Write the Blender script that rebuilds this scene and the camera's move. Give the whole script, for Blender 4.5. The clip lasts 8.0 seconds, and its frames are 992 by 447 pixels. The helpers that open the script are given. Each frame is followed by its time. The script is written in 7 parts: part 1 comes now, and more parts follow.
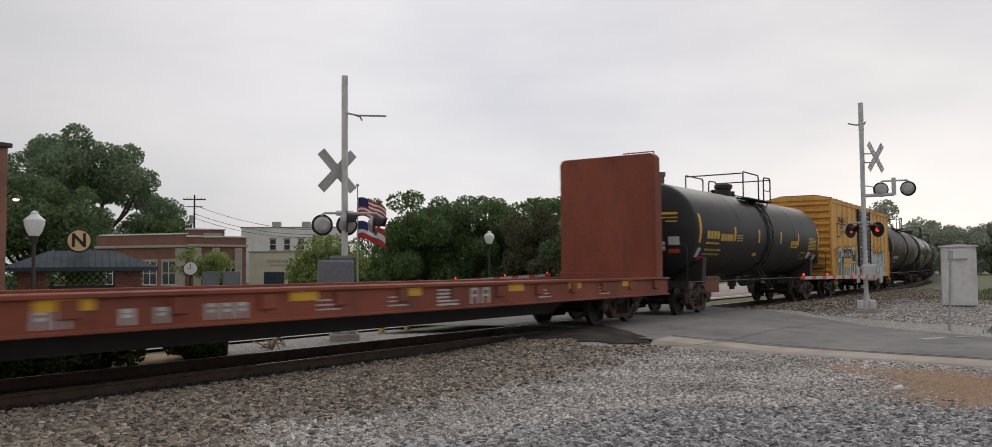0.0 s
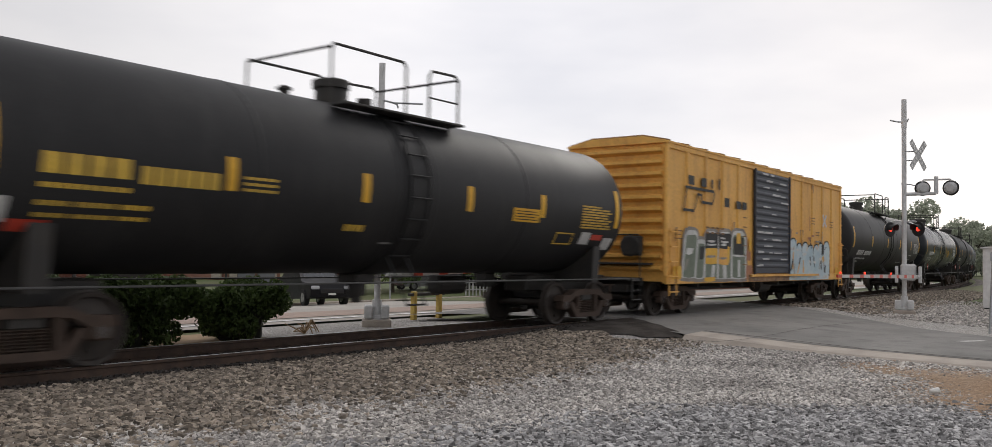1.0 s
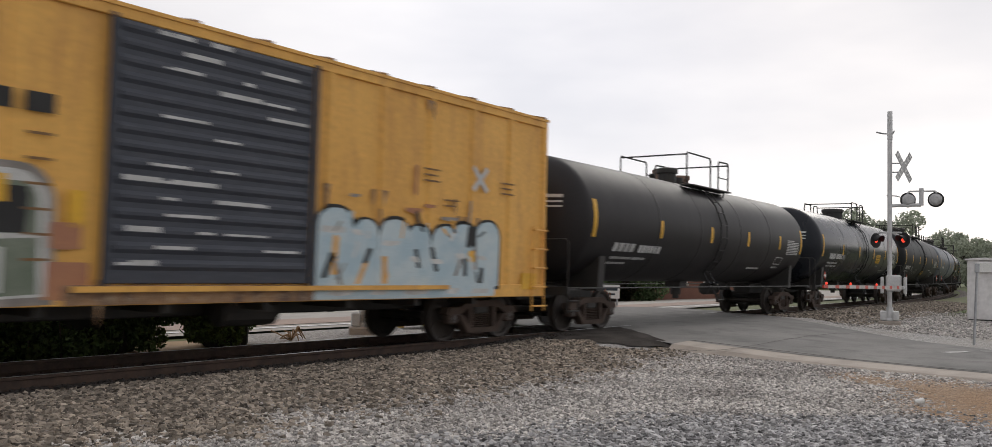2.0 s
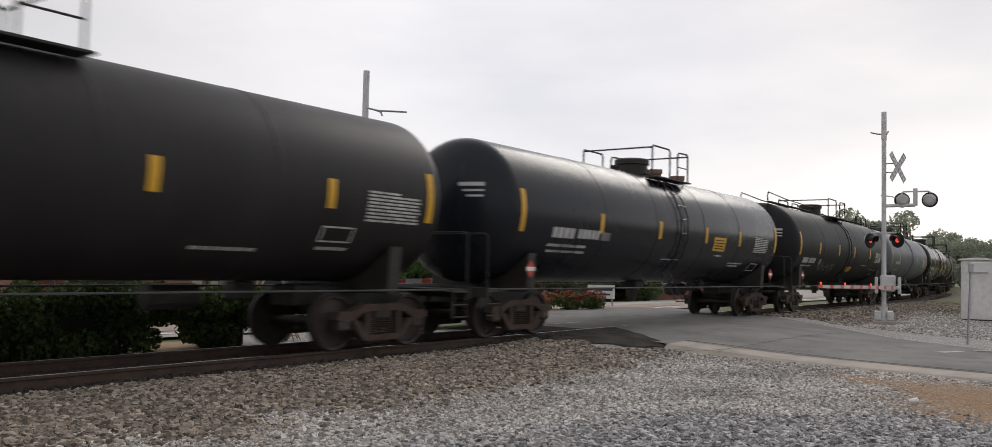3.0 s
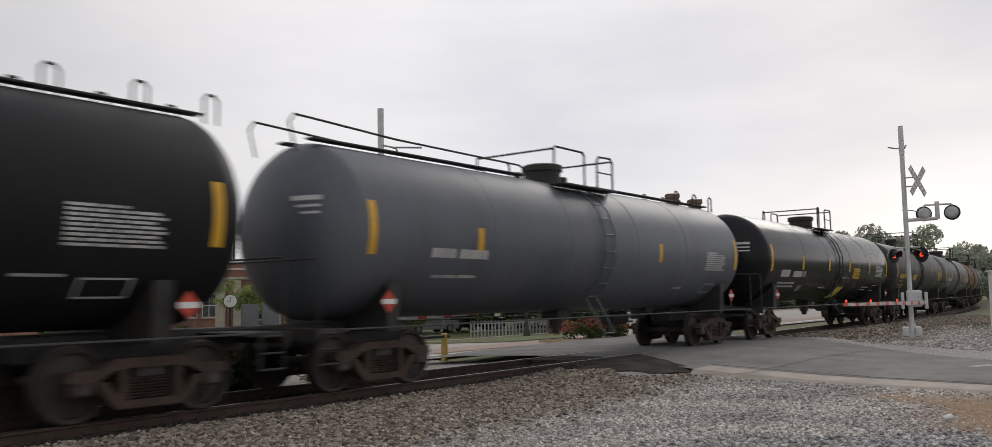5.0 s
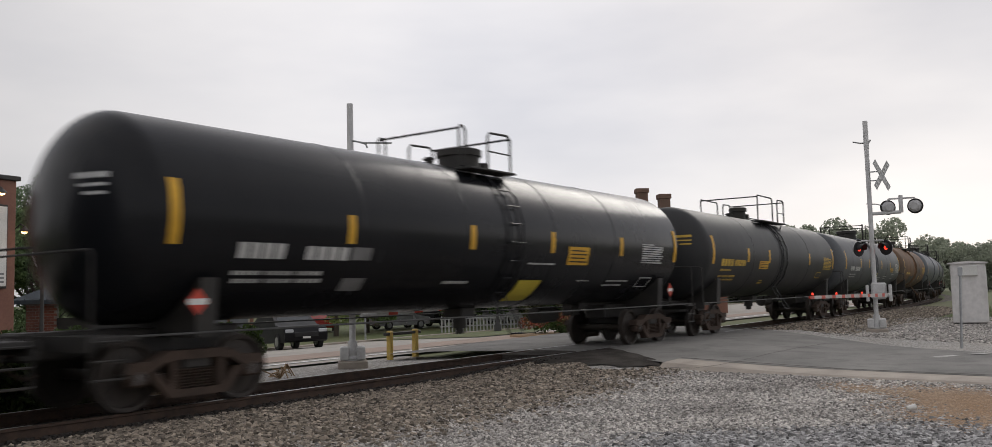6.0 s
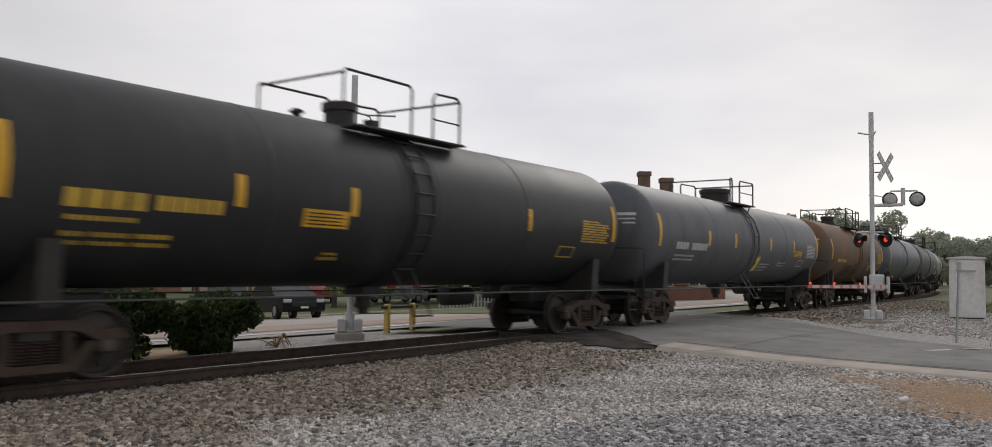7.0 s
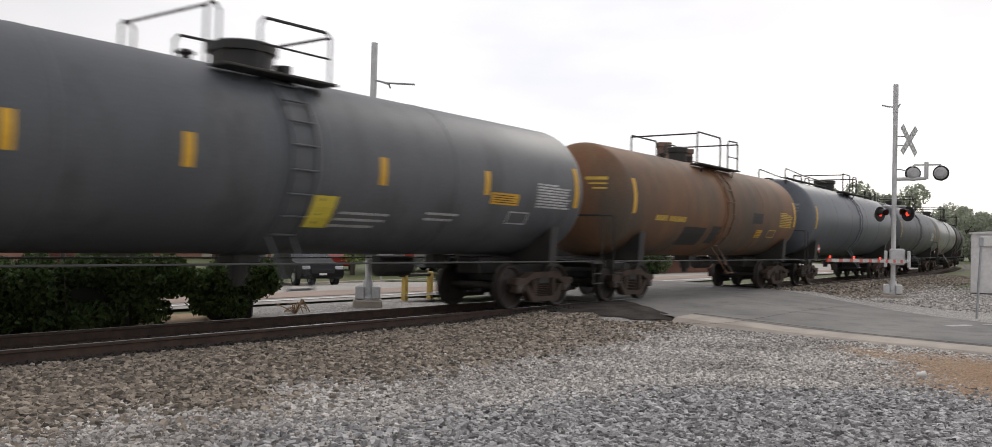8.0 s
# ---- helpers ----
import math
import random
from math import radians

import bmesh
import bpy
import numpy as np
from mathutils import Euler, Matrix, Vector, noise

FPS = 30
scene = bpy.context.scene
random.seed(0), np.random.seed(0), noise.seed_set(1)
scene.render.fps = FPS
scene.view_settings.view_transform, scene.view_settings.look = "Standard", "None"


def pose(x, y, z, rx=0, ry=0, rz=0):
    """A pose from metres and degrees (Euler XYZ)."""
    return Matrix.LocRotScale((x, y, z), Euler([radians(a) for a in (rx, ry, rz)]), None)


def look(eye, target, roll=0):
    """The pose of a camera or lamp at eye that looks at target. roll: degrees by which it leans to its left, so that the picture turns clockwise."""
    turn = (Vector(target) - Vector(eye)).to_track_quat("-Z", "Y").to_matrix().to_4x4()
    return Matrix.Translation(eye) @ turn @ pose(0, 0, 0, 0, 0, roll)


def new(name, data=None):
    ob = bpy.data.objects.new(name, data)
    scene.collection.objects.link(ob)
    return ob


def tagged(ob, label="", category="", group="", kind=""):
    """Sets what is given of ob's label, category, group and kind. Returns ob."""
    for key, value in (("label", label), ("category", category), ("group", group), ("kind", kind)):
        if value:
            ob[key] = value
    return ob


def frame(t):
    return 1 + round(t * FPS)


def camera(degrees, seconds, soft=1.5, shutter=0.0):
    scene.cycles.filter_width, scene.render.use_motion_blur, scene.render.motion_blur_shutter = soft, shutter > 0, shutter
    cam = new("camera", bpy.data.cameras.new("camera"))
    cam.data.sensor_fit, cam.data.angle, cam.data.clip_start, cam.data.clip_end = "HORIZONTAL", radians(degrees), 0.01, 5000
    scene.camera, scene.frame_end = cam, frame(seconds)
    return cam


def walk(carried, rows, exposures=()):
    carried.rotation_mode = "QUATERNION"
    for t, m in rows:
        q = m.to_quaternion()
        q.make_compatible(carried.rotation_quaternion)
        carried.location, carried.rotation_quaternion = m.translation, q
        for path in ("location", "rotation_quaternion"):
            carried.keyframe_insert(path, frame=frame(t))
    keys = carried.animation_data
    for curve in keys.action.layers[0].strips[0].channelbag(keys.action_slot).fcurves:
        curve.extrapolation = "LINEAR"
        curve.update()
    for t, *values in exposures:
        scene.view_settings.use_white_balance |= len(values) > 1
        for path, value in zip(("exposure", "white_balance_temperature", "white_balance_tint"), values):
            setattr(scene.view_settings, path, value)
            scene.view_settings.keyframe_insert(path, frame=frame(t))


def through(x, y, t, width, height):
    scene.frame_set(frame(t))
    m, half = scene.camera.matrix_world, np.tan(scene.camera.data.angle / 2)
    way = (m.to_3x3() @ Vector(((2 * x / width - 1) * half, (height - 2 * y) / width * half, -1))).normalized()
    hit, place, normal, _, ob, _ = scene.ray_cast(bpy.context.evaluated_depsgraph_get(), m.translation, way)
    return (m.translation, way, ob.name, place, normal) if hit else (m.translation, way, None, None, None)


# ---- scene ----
# World: x runs along the track, y across it away from the camera, z is up; z = 0 is the top of the rails.
EYE_Z = 1.4
cam = camera(59.1, 8.0, soft=0.2, shutter=0.22)
walk(cam, [
    (0.0, pose(0, 0, EYE_Z, 93.00, 0.46, -55.23)),
    (0.5, pose(0, 0, EYE_Z, 92.34, -0.36, -53.36)),
    (1.0, pose(0, 0, EYE_Z, 92.33, -0.98, -53.10)),
    (1.5, pose(0, 0, EYE_Z, 93.04, -1.15, -53.34)),
    (2.0, pose(0, 0, EYE_Z, 92.88, -1.38, -53.90)),
    (3.3, pose(0, 0, EYE_Z, 92.92, -1.28, -54.47)),
    (3.5, pose(0, 0, EYE_Z, 92.89, -1.30, -54.89)),
    (4.0, pose(0, 0, EYE_Z, 93.72, -1.82, -55.79)),
    (4.5, pose(0, 0, EYE_Z, 94.42, 0.26, -52.77)),
    (4.7, pose(0, 0, EYE_Z, 95.12, 0.93, -52.70)),
    (5.8, pose(0, 0, EYE_Z, 94.32, 1.03, -53.52)),
    (6.0, pose(0, 0, EYE_Z, 94.62, 1.42, -54.74)),
    (6.5, pose(0, 0, EYE_Z, 94.65, 1.45, -55.00)),
    (7.0, pose(0, 0, EYE_Z, 93.15, -0.72, -54.83)),
    (7.5, pose(0, 0, EYE_Z, 90.00, -1.33, -52.22)),
    (8.0, pose(0, 0, EYE_Z, 91.13, -1.43, -53.67)),
], exposures=[(0.0, -0.12), (0.5, -0.02), (1.2, 0.15), (2.1, 0.15), (3.4, 0.05), (4.0, 0.08), (4.6, -0.02), (6.0, -0.05), (6.9, -0.08), (7.5, 0.34), (8.0, 0.31)])

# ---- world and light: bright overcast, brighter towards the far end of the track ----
world = bpy.data.worlds.new("world")
scene.world = world
world.use_nodes = True
wn, wl = world.node_tree.nodes, world.node_tree.links
wn.clear()
w_out = wn.new("ShaderNodeOutputWorld")
w_bg = wn.new("ShaderNodeBackground")
w_sky = wn.new("ShaderNodeTexSky")
w_sky.sky_type, w_sky.sun_disc = "NISHITA", False
w_sky.sun_elevation, w_sky.sun_rotation = radians(28), radians(75)
w_co = wn.new("ShaderNodeTexCoord")
w_map = wn.new("ShaderNodeMapping")
w_map.inputs["Scale"].default_value = (1.0, 1.0, 3.2)
w_noise = wn.new("ShaderNodeTexNoise")
w_noise.inputs["Scale"].default_value, w_noise.inputs["Detail"].default_value = 1.6, 5
w_noise.inputs["Roughness"].default_value = 0.5
w_ramp = wn.new("ShaderNodeValToRGB")
w_ramp.color_ramp.elements[0].position, w_ramp.color_ramp.elements[0].color = 0.3, (9.5, 9.5, 10.1, 1)
w_ramp.color_ramp.elements[1].position, w_ramp.color_ramp.elements[1].color = 0.7, (14.5, 13.95, 13.75, 1)
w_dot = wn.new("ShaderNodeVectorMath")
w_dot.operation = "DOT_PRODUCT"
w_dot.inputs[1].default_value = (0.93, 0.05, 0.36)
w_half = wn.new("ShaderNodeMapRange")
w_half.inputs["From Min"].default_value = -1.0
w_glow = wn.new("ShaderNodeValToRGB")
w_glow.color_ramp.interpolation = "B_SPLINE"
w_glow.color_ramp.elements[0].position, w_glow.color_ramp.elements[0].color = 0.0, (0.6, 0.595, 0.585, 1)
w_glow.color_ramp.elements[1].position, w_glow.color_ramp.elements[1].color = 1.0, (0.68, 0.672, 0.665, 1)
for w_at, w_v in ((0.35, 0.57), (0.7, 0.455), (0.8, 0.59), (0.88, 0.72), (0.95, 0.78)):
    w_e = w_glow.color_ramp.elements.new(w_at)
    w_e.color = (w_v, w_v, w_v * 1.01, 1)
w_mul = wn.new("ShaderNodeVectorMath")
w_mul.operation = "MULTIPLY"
w_mix = wn.new("ShaderNodeMix")
w_mix.data_type = "RGBA"
w_mix.inputs["Factor"].default_value = 0.92
w_bg.inputs["Strength"].default_value = 0.1
wl.new(w_co.outputs["Generated"], w_map.inputs["Vector"])
wl.new(w_map.outputs["Vector"], w_noise.inputs["Vector"])
wl.new(w_noise.outputs["Fac"], w_ramp.inputs["Fac"])
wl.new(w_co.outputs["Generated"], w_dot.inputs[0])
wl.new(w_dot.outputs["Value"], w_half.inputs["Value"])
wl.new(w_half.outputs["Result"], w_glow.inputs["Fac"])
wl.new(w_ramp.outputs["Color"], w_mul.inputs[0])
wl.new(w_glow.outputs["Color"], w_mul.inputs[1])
wl.new(w_sky.outputs["Color"], w_mix.inputs["A"])
wl.new(w_mul.outputs["Vector"], w_mix.inputs["B"])
wl.new(w_mix.outputs["Result"], w_bg.inputs["Color"])
wl.new(w_bg.outputs["Background"], w_out.inputs["Surface"])

sun_data = bpy.data.lights.new("sun", "SUN")
sun_data.energy, sun_data.angle, sun_data.color = 0.6, radians(25), (1.0, 0.95, 0.88)
sun = new("sun", sun_data)
sun.matrix_world = look((40, 6, 24), (0, 0, 0))
# ---- materials ----
def mat(name, c1, c2=None, rough=0.7, metal=0.0, fine=40.0, coarse=2.0, bump=0.1, depth=0.01, stain=None, stain_amount=0.5,
        vary=0.0, island=False, space="Object", streak=1.0, lo=0.38, hi=0.66, emit=0.0, spec=0.5):
    """A two-scale noise material: c1 to c2 by coarse noise, fine grain in brightness and relief, stains on top."""
    m = bpy.data.materials.new(name)
    m.use_nodes = True
    n, l = m.node_tree.nodes, m.node_tree.links
    b = n["Principled BSDF"]
    b.inputs["Roughness"].default_value, b.inputs["Metallic"].default_value = rough, metal
    b.inputs["Specular IOR Level"].default_value = spec
    c2 = c2 or tuple(v * 0.7 for v in c1)
    co = n.new("ShaderNodeTexCoord")
    mp = n.new("ShaderNodeMapping")
    mp.inputs["Scale"].default_value = (1.0, 1.0, 1.0 / streak)
    l.new(co.outputs[space], mp.inputs["Vector"])
    big = n.new("ShaderNodeTexNoise")
    big.inputs["Scale"].default_value, big.inputs["Detail"].default_value = coarse, 6
    l.new(mp.outputs["Vector"], big.inputs["Vector"])
    small = n.new("ShaderNodeTexNoise")
    small.inputs["Scale"].default_value, small.inputs["Detail"].default_value = fine, 4
    l.new(co.outputs[space], small.inputs["Vector"])
    ramp = n.new("ShaderNodeMapRange")
    ramp.inputs["From Min"].default_value, ramp.inputs["From Max"].default_value = lo, hi
    l.new(big.outputs["Fac"], ramp.inputs["Value"])
    mix = n.new("ShaderNodeMix")
    mix.data_type = "RGBA"
    mix.inputs["A"].default_value, mix.inputs["B"].default_value = (*c1, 1), (*c2, 1)
    l.new(ramp.outputs["Result"], mix.inputs["Factor"])
    colour = mix.outputs["Result"]
    if stain:
        sn = n.new("ShaderNodeTexNoise")
        sn.inputs["Scale"].default_value, sn.inputs["Detail"].default_value = coarse * 2.3, 8
        sn.inputs["Roughness"].default_value = 0.65
        l.new(mp.outputs["Vector"], sn.inputs["Vector"])
        sr = n.new("ShaderNodeMapRange")
        sr.inputs["From Min"].default_value, sr.inputs["From Max"].default_value = 0.5, 0.72
        sr.inputs["To Max"].default_value = stain_amount
        l.new(sn.outputs["Fac"], sr.inputs["Value"])
        sm = n.new("ShaderNodeMix")
        sm.data_type = "RGBA"
        sm.inputs["B"].default_value = (*stain, 1)
        l.new(sr.outputs["Result"], sm.inputs["Factor"])
        l.new(colour, sm.inputs["A"])
        colour = sm.outputs["Result"]
    val = n.new("ShaderNodeMapRange")
    val.inputs["To Min"].default_value, val.inputs["To Max"].default_value = 0.75, 1.25
    l.new(small.outputs["Fac"], val.inputs["Value"])
    hsv = n.new("ShaderNodeHueSaturation")
    l.new(colour, hsv.inputs["Color"])
    value = val.outputs["Result"]
    if vary or island:
        if island:
            geo = n.new("ShaderNodeNewGeometry")
            rnd = geo.outputs["Random Per Island"]
        else:
            rnd = n.new("ShaderNodeObjectInfo").outputs["Random"]
        rr = n.new("ShaderNodeMapRange")
        rr.inputs["To Min"].default_value, rr.inputs["To Max"].default_value = 1 - vary, 1 + vary
        l.new(rnd, rr.inputs["Value"])
        mu = n.new("ShaderNodeMath")
        mu.operation = "MULTIPLY"
        l.new(value, mu.inputs[0])
        l.new(rr.outputs["Result"], mu.inputs[1])
        value = mu.outputs["Value"]
    l.new(value, hsv.inputs["Value"])
    l.new(hsv.outputs["Color"], b.inputs["Base Color"])
    rm = n.new("ShaderNodeMapRange")
    rm.inputs["To Min"].default_value, rm.inputs["To Max"].default_value = max(0.02, rough - 0.12), min(1, rough + 0.12)
    l.new(big.outputs["Fac"], rm.inputs["Value"])
    l.new(rm.outputs["Result"], b.inputs["Roughness"])
    if bump:
        bp = n.new("ShaderNodeBump")
        bp.inputs["Strength"].default_value, bp.inputs["Distance"].default_value = bump, depth
        l.new(small.outputs["Fac"], bp.inputs["Height"])
        l.new(bp.outputs["Normal"], b.inputs["Normal"])
    if emit:
        b.inputs["Emission Color"].default_value = (*c1, 1)
        b.inputs["Emission Strength"].default_value = emit
    return m


def leaf_mat(name, c1, c2, vary, through=0.4):
    """Leaves that pass some light, each its own shade."""
    m = bpy.data.materials.new(name)
    m.use_nodes = True
    n, l = m.node_tree.nodes, m.node_tree.links
    b = n["Principled BSDF"]
    b.inputs["Roughness"].default_value, b.inputs["Specular IOR Level"].default_value = 0.65, 0.3
    co = n.new("ShaderNodeTexCoord")
    ns = n.new("ShaderNodeTexNoise")
    ns.inputs["Scale"].default_value, ns.inputs["Detail"].default_value = 0.35, 4
    l.new(co.outputs["Object"], ns.inputs["Vector"])
    geo = n.new("ShaderNodeNewGeometry")
    add = n.new("ShaderNodeMath")
    add.operation = "MULTIPLY_ADD"
    add.inputs[1].default_value, add.inputs[2].default_value = 1.6, -0.3
    l.new(ns.outputs["Fac"], add.inputs[0])
    mix = n.new("ShaderNodeMix")
    mix.data_type = "RGBA"
    mix.inputs["A"].default_value, mix.inputs["B"].default_value = (*c1, 1), (*c2, 1)
    l.new(add.outputs["Value"], mix.inputs["Factor"])
    rr = n.new("ShaderNodeMapRange")
    rr.inputs["To Min"].default_value, rr.inputs["To Max"].default_value = 1 - vary, 1 + vary
    l.new(geo.outputs["Random Per Island"], rr.inputs["Value"])
    hsv = n.new("ShaderNodeHueSaturation")
    l.new(mix.outputs["Result"], hsv.inputs["Color"])
    l.new(rr.outputs["Result"], hsv.inputs["Value"])
    l.new(hsv.outputs["Color"], b.inputs["Base Color"])
    tr = n.new("ShaderNodeBsdfTranslucent")
    l.new(hsv.outputs["Color"], tr.inputs["Color"])
    ms = n.new("ShaderNodeMixShader")
    ms.inputs["Fac"].default_value = through
    l.new(b.outputs["BSDF"], ms.inputs[1])
    l.new(tr.outputs["BSDF"], ms.inputs[2])
    l.new(ms.outputs["Shader"], n["Material Output"].inputs["Surface"])
    return m


DULL_TANK = mat("road-dusted black tank paint", (0.018, 0.018, 0.019), (0.026, 0.026, 0.027), rough=0.5, fine=30, coarse=0.7, bump=0.03, stain=(0.045, 0.044, 0.043), stain_amount=0.4, streak=3.0, spec=0.2)
BLACK_TANK = mat("dull black tank paint", (0.0145, 0.015, 0.017), (0.021, 0.0213, 0.023), rough=0.5, fine=30, coarse=0.7, bump=0.03, stain=(0.03, 0.03, 0.03), stain_amount=0.4, streak=3.0, spec=0.13)
GLOSS_TANK = mat("glossy black tank paint", (0.0125, 0.0148, 0.02), (0.017, 0.0192, 0.0245), rough=0.27, fine=30, coarse=0.6, bump=0.02, stain=(0.018, 0.019, 0.02), stain_amount=0.3, streak=3.0, spec=0.2)
DUSTY_TANK = mat("dusty black tank paint", (0.019, 0.0175, 0.018), (0.027, 0.025, 0.026), rough=0.5, fine=30, coarse=0.7, bump=0.03, stain=(0.045, 0.041, 0.039), stain_amount=0.4, streak=3.0, spec=0.2)
GREY_TANK = mat("faded grey tank paint", (0.082, 0.092, 0.11), (0.115, 0.126, 0.145), rough=0.45, fine=25, coarse=0.6, bump=0.03, stain=(0.07, 0.065, 0.06), stain_amount=0.4, streak=3.0, spec=0.35)
SLATE_TANK = mat("slate tank paint", (0.088, 0.094, 0.103), (0.112, 0.117, 0.126), rough=0.5, fine=25, coarse=0.6, bump=0.03, stain=(0.045, 0.043, 0.042), stain_amount=0.6, streak=3.0, spec=0.3)
RUST_TANK = mat("rusty brown tank paint", (0.2, 0.1, 0.052), (0.105, 0.082, 0.064), rough=0.7, fine=25, coarse=0.7, bump=0.05, stain=(0.19, 0.13, 0.07), stain_amount=0.6, streak=3.0, spec=0.3)
SILVER_TANK = mat("pale grey tank paint", (0.3, 0.3, 0.29), (0.22, 0.22, 0.21), rough=0.35, fine=25, coarse=0.6, bump=0.03, stain=(0.1, 0.09, 0.08), stain_amount=0.5, streak=3.0)
STEEL_DARK = mat("grimy black steel", (0.02, 0.019, 0.018), (0.035, 0.031, 0.027), rough=0.65, fine=20, coarse=3, bump=0.1)
TRUCK_STEEL = mat("rusty cast steel", (0.055, 0.039, 0.031), (0.08, 0.056, 0.044), rough=0.8, fine=25, coarse=4, bump=0.2, stain=(0.065, 0.05, 0.04), stain_amount=0.4, spec=0.25)
BEARING = mat("worn bearing cap", (0.14, 0.13, 0.125), (0.09, 0.08, 0.075), rough=0.5, metal=0.3, fine=20, coarse=5, bump=0.05)
WHEEL_STEEL = mat("wheel steel", (0.042, 0.033, 0.027), (0.03, 0.025, 0.022), rough=0.6, metal=0.2, fine=20, coarse=5, bump=0.1)
RAIL_GREY = mat("worn grey steel edge", (0.06, 0.06, 0.06), (0.045, 0.045, 0.044), rough=0.6, fine=20, coarse=3, bump=0.05)
WEATHERED_TANK = mat("weathered black tank paint", (0.025, 0.0255, 0.027), (0.036, 0.0365, 0.038), rough=0.5, fine=30, coarse=0.7, bump=0.03, stain=(0.06, 0.058, 0.056), stain_amount=0.4, streak=3.0, spec=0.3)
MIRROR_TANK = mat("shiny black tank paint", (0.010, 0.0108, 0.013), (0.0135, 0.014, 0.0165), rough=0.24, fine=30, coarse=0.5, bump=0.015, stain=(0.014, 0.015, 0.017), stain_amount=0.3, streak=3.0, spec=0.2)
YELLOW_MARK = mat("yellow reflective mark", (0.72, 0.4, 0.02), (0.6, 0.33, 0.02), rough=0.5, fine=30, bump=0.02)
YELLOW_TEXT = mat("yellow lettering", (0.62, 0.4, 0.05), (0.45, 0.3, 0.05), rough=0.6, fine=30, bump=0.0)
WHITE_TEXT = mat("white lettering", (0.55, 0.55, 0.54), (0.4, 0.4, 0.39), rough=0.6, fine=30, bump=0.0)
GREY_TEXT = mat("worn grey lettering", (0.22, 0.22, 0.22), (0.14, 0.14, 0.14), rough=0.6, fine=30, bump=0.0)
RED_MARK = mat("red placard", (0.55, 0.06, 0.03), (0.45, 0.05, 0.03), rough=0.5, bump=0.0)
BOX_YELLOW = mat("weathered yellow paint", (0.76, 0.415, 0.092), (0.67, 0.355, 0.078), rough=0.6, fine=12, coarse=0.9, bump=0.05, stain=(0.36, 0.16, 0.05), stain_amount=0.55, streak=5.0)
BOX_DOOR = mat("faded dark blue door paint", (0.033, 0.038, 0.052), (0.046, 0.052, 0.067), rough=0.6, fine=15, coarse=1.2, bump=0.05, stain=(0.1, 0.1, 0.11), stain_amount=0.3, streak=0.25)
FLAT_BROWN = mat("oxide brown paint", (0.265, 0.066, 0.032), (0.195, 0.05, 0.027), rough=0.7, fine=15, coarse=0.9, bump=0.06, stain=(0.085, 0.04, 0.03), stain_amount=0.6, streak=2.5)
RAIL_SIDE = mat("rusty rail", (0.07, 0.042, 0.029), (0.045, 0.03, 0.023), rough=0.85, fine=30, coarse=6, bump=0.2, stain=(0.04, 0.03, 0.025), space="Object")
RAIL_HEAD = mat("polished rail head", (0.36, 0.355, 0.35), (0.26, 0.255, 0.25), rough=0.32, metal=1.0, fine=30, bump=0.02)
TIE_WOOD = mat("creosoted sleeper", (0.036, 0.027, 0.022), (0.058, 0.043, 0.035), rough=0.9, fine=40, coarse=5, bump=0.3, vary=0.25)
GALV = mat("galvanised steel", (0.42, 0.43, 0.44), (0.33, 0.34, 0.35), rough=0.45, metal=0.55, fine=30, coarse=4, bump=0.04)
ALU = mat("aluminium signal paint", (0.6, 0.6, 0.6), (0.5, 0.5, 0.5), rough=0.5, metal=0.2, fine=30, coarse=4, bump=0.03)
SIGN_BACK = mat("bare sign back", (0.46, 0.46, 0.46), (0.36, 0.36, 0.36), rough=0.5, metal=0.2, fine=20, coarse=3, bump=0.03)
SIGN_WHITE = mat("white sign", (0.75, 0.75, 0.73), (0.65, 0.65, 0.62), rough=0.5, bump=0.02)
LAMP_BLACK = mat("signal black", (0.012, 0.012, 0.013), rough=0.6, bump=0.03)
LENS_DARK = mat("dark red lens", (0.12, 0.01, 0.01), rough=0.25, bump=0.0)
LENS_LIT = mat("lit red lens", (1.0, 0.06, 0.03), rough=0.3, bump=0.0, emit=1.0)
HUT_GREY = mat("aluminium hut skin", (0.7, 0.685, 0.675), (0.63, 0.615, 0.605), rough=0.55, metal=0.1, fine=6, coarse=1.2, bump=0.01, stain=(0.4, 0.38, 0.36), stain_amount=0.35, streak=4)
CONCRETE = mat("concrete", (0.42, 0.37, 0.315), (0.33, 0.29, 0.25), rough=0.9, fine=60, coarse=2, bump=0.2, depth=0.004)
ASPHALT = mat("worn asphalt", (0.2, 0.192, 0.18), (0.155, 0.15, 0.142), rough=0.9, fine=90, coarse=0.6, bump=0.3, depth=0.006, stain=(0.07, 0.068, 0.065), stain_amount=0.6)
ASPHALT_DARK = mat("dark asphalt patch", (0.045, 0.04, 0.036), (0.085, 0.077, 0.07), rough=0.95, fine=60, coarse=2, bump=0.6, depth=0.015, spec=0.05)
BRICK = mat("red brick", (0.22, 0.085, 0.06), (0.17, 0.065, 0.05), rough=0.85, fine=30, coarse=1.0, bump=0.1, vary=0.2)
BRICK_WALL = mat("red brick wall", (0.25, 0.125, 0.09), (0.2, 0.1, 0.075), rough=0.85, fine=12, coarse=0.8, bump=0.15, stain=(0.2, 0.09, 0.065))
MORTAR = mat("mortar", (0.3, 0.27, 0.24), rough=0.95, fine=50, bump=0.2)
STONE_TRIM = mat("limestone trim", (0.42, 0.38, 0.31), (0.34, 0.31, 0.26), rough=0.85, fine=30, coarse=2, bump=0.1)
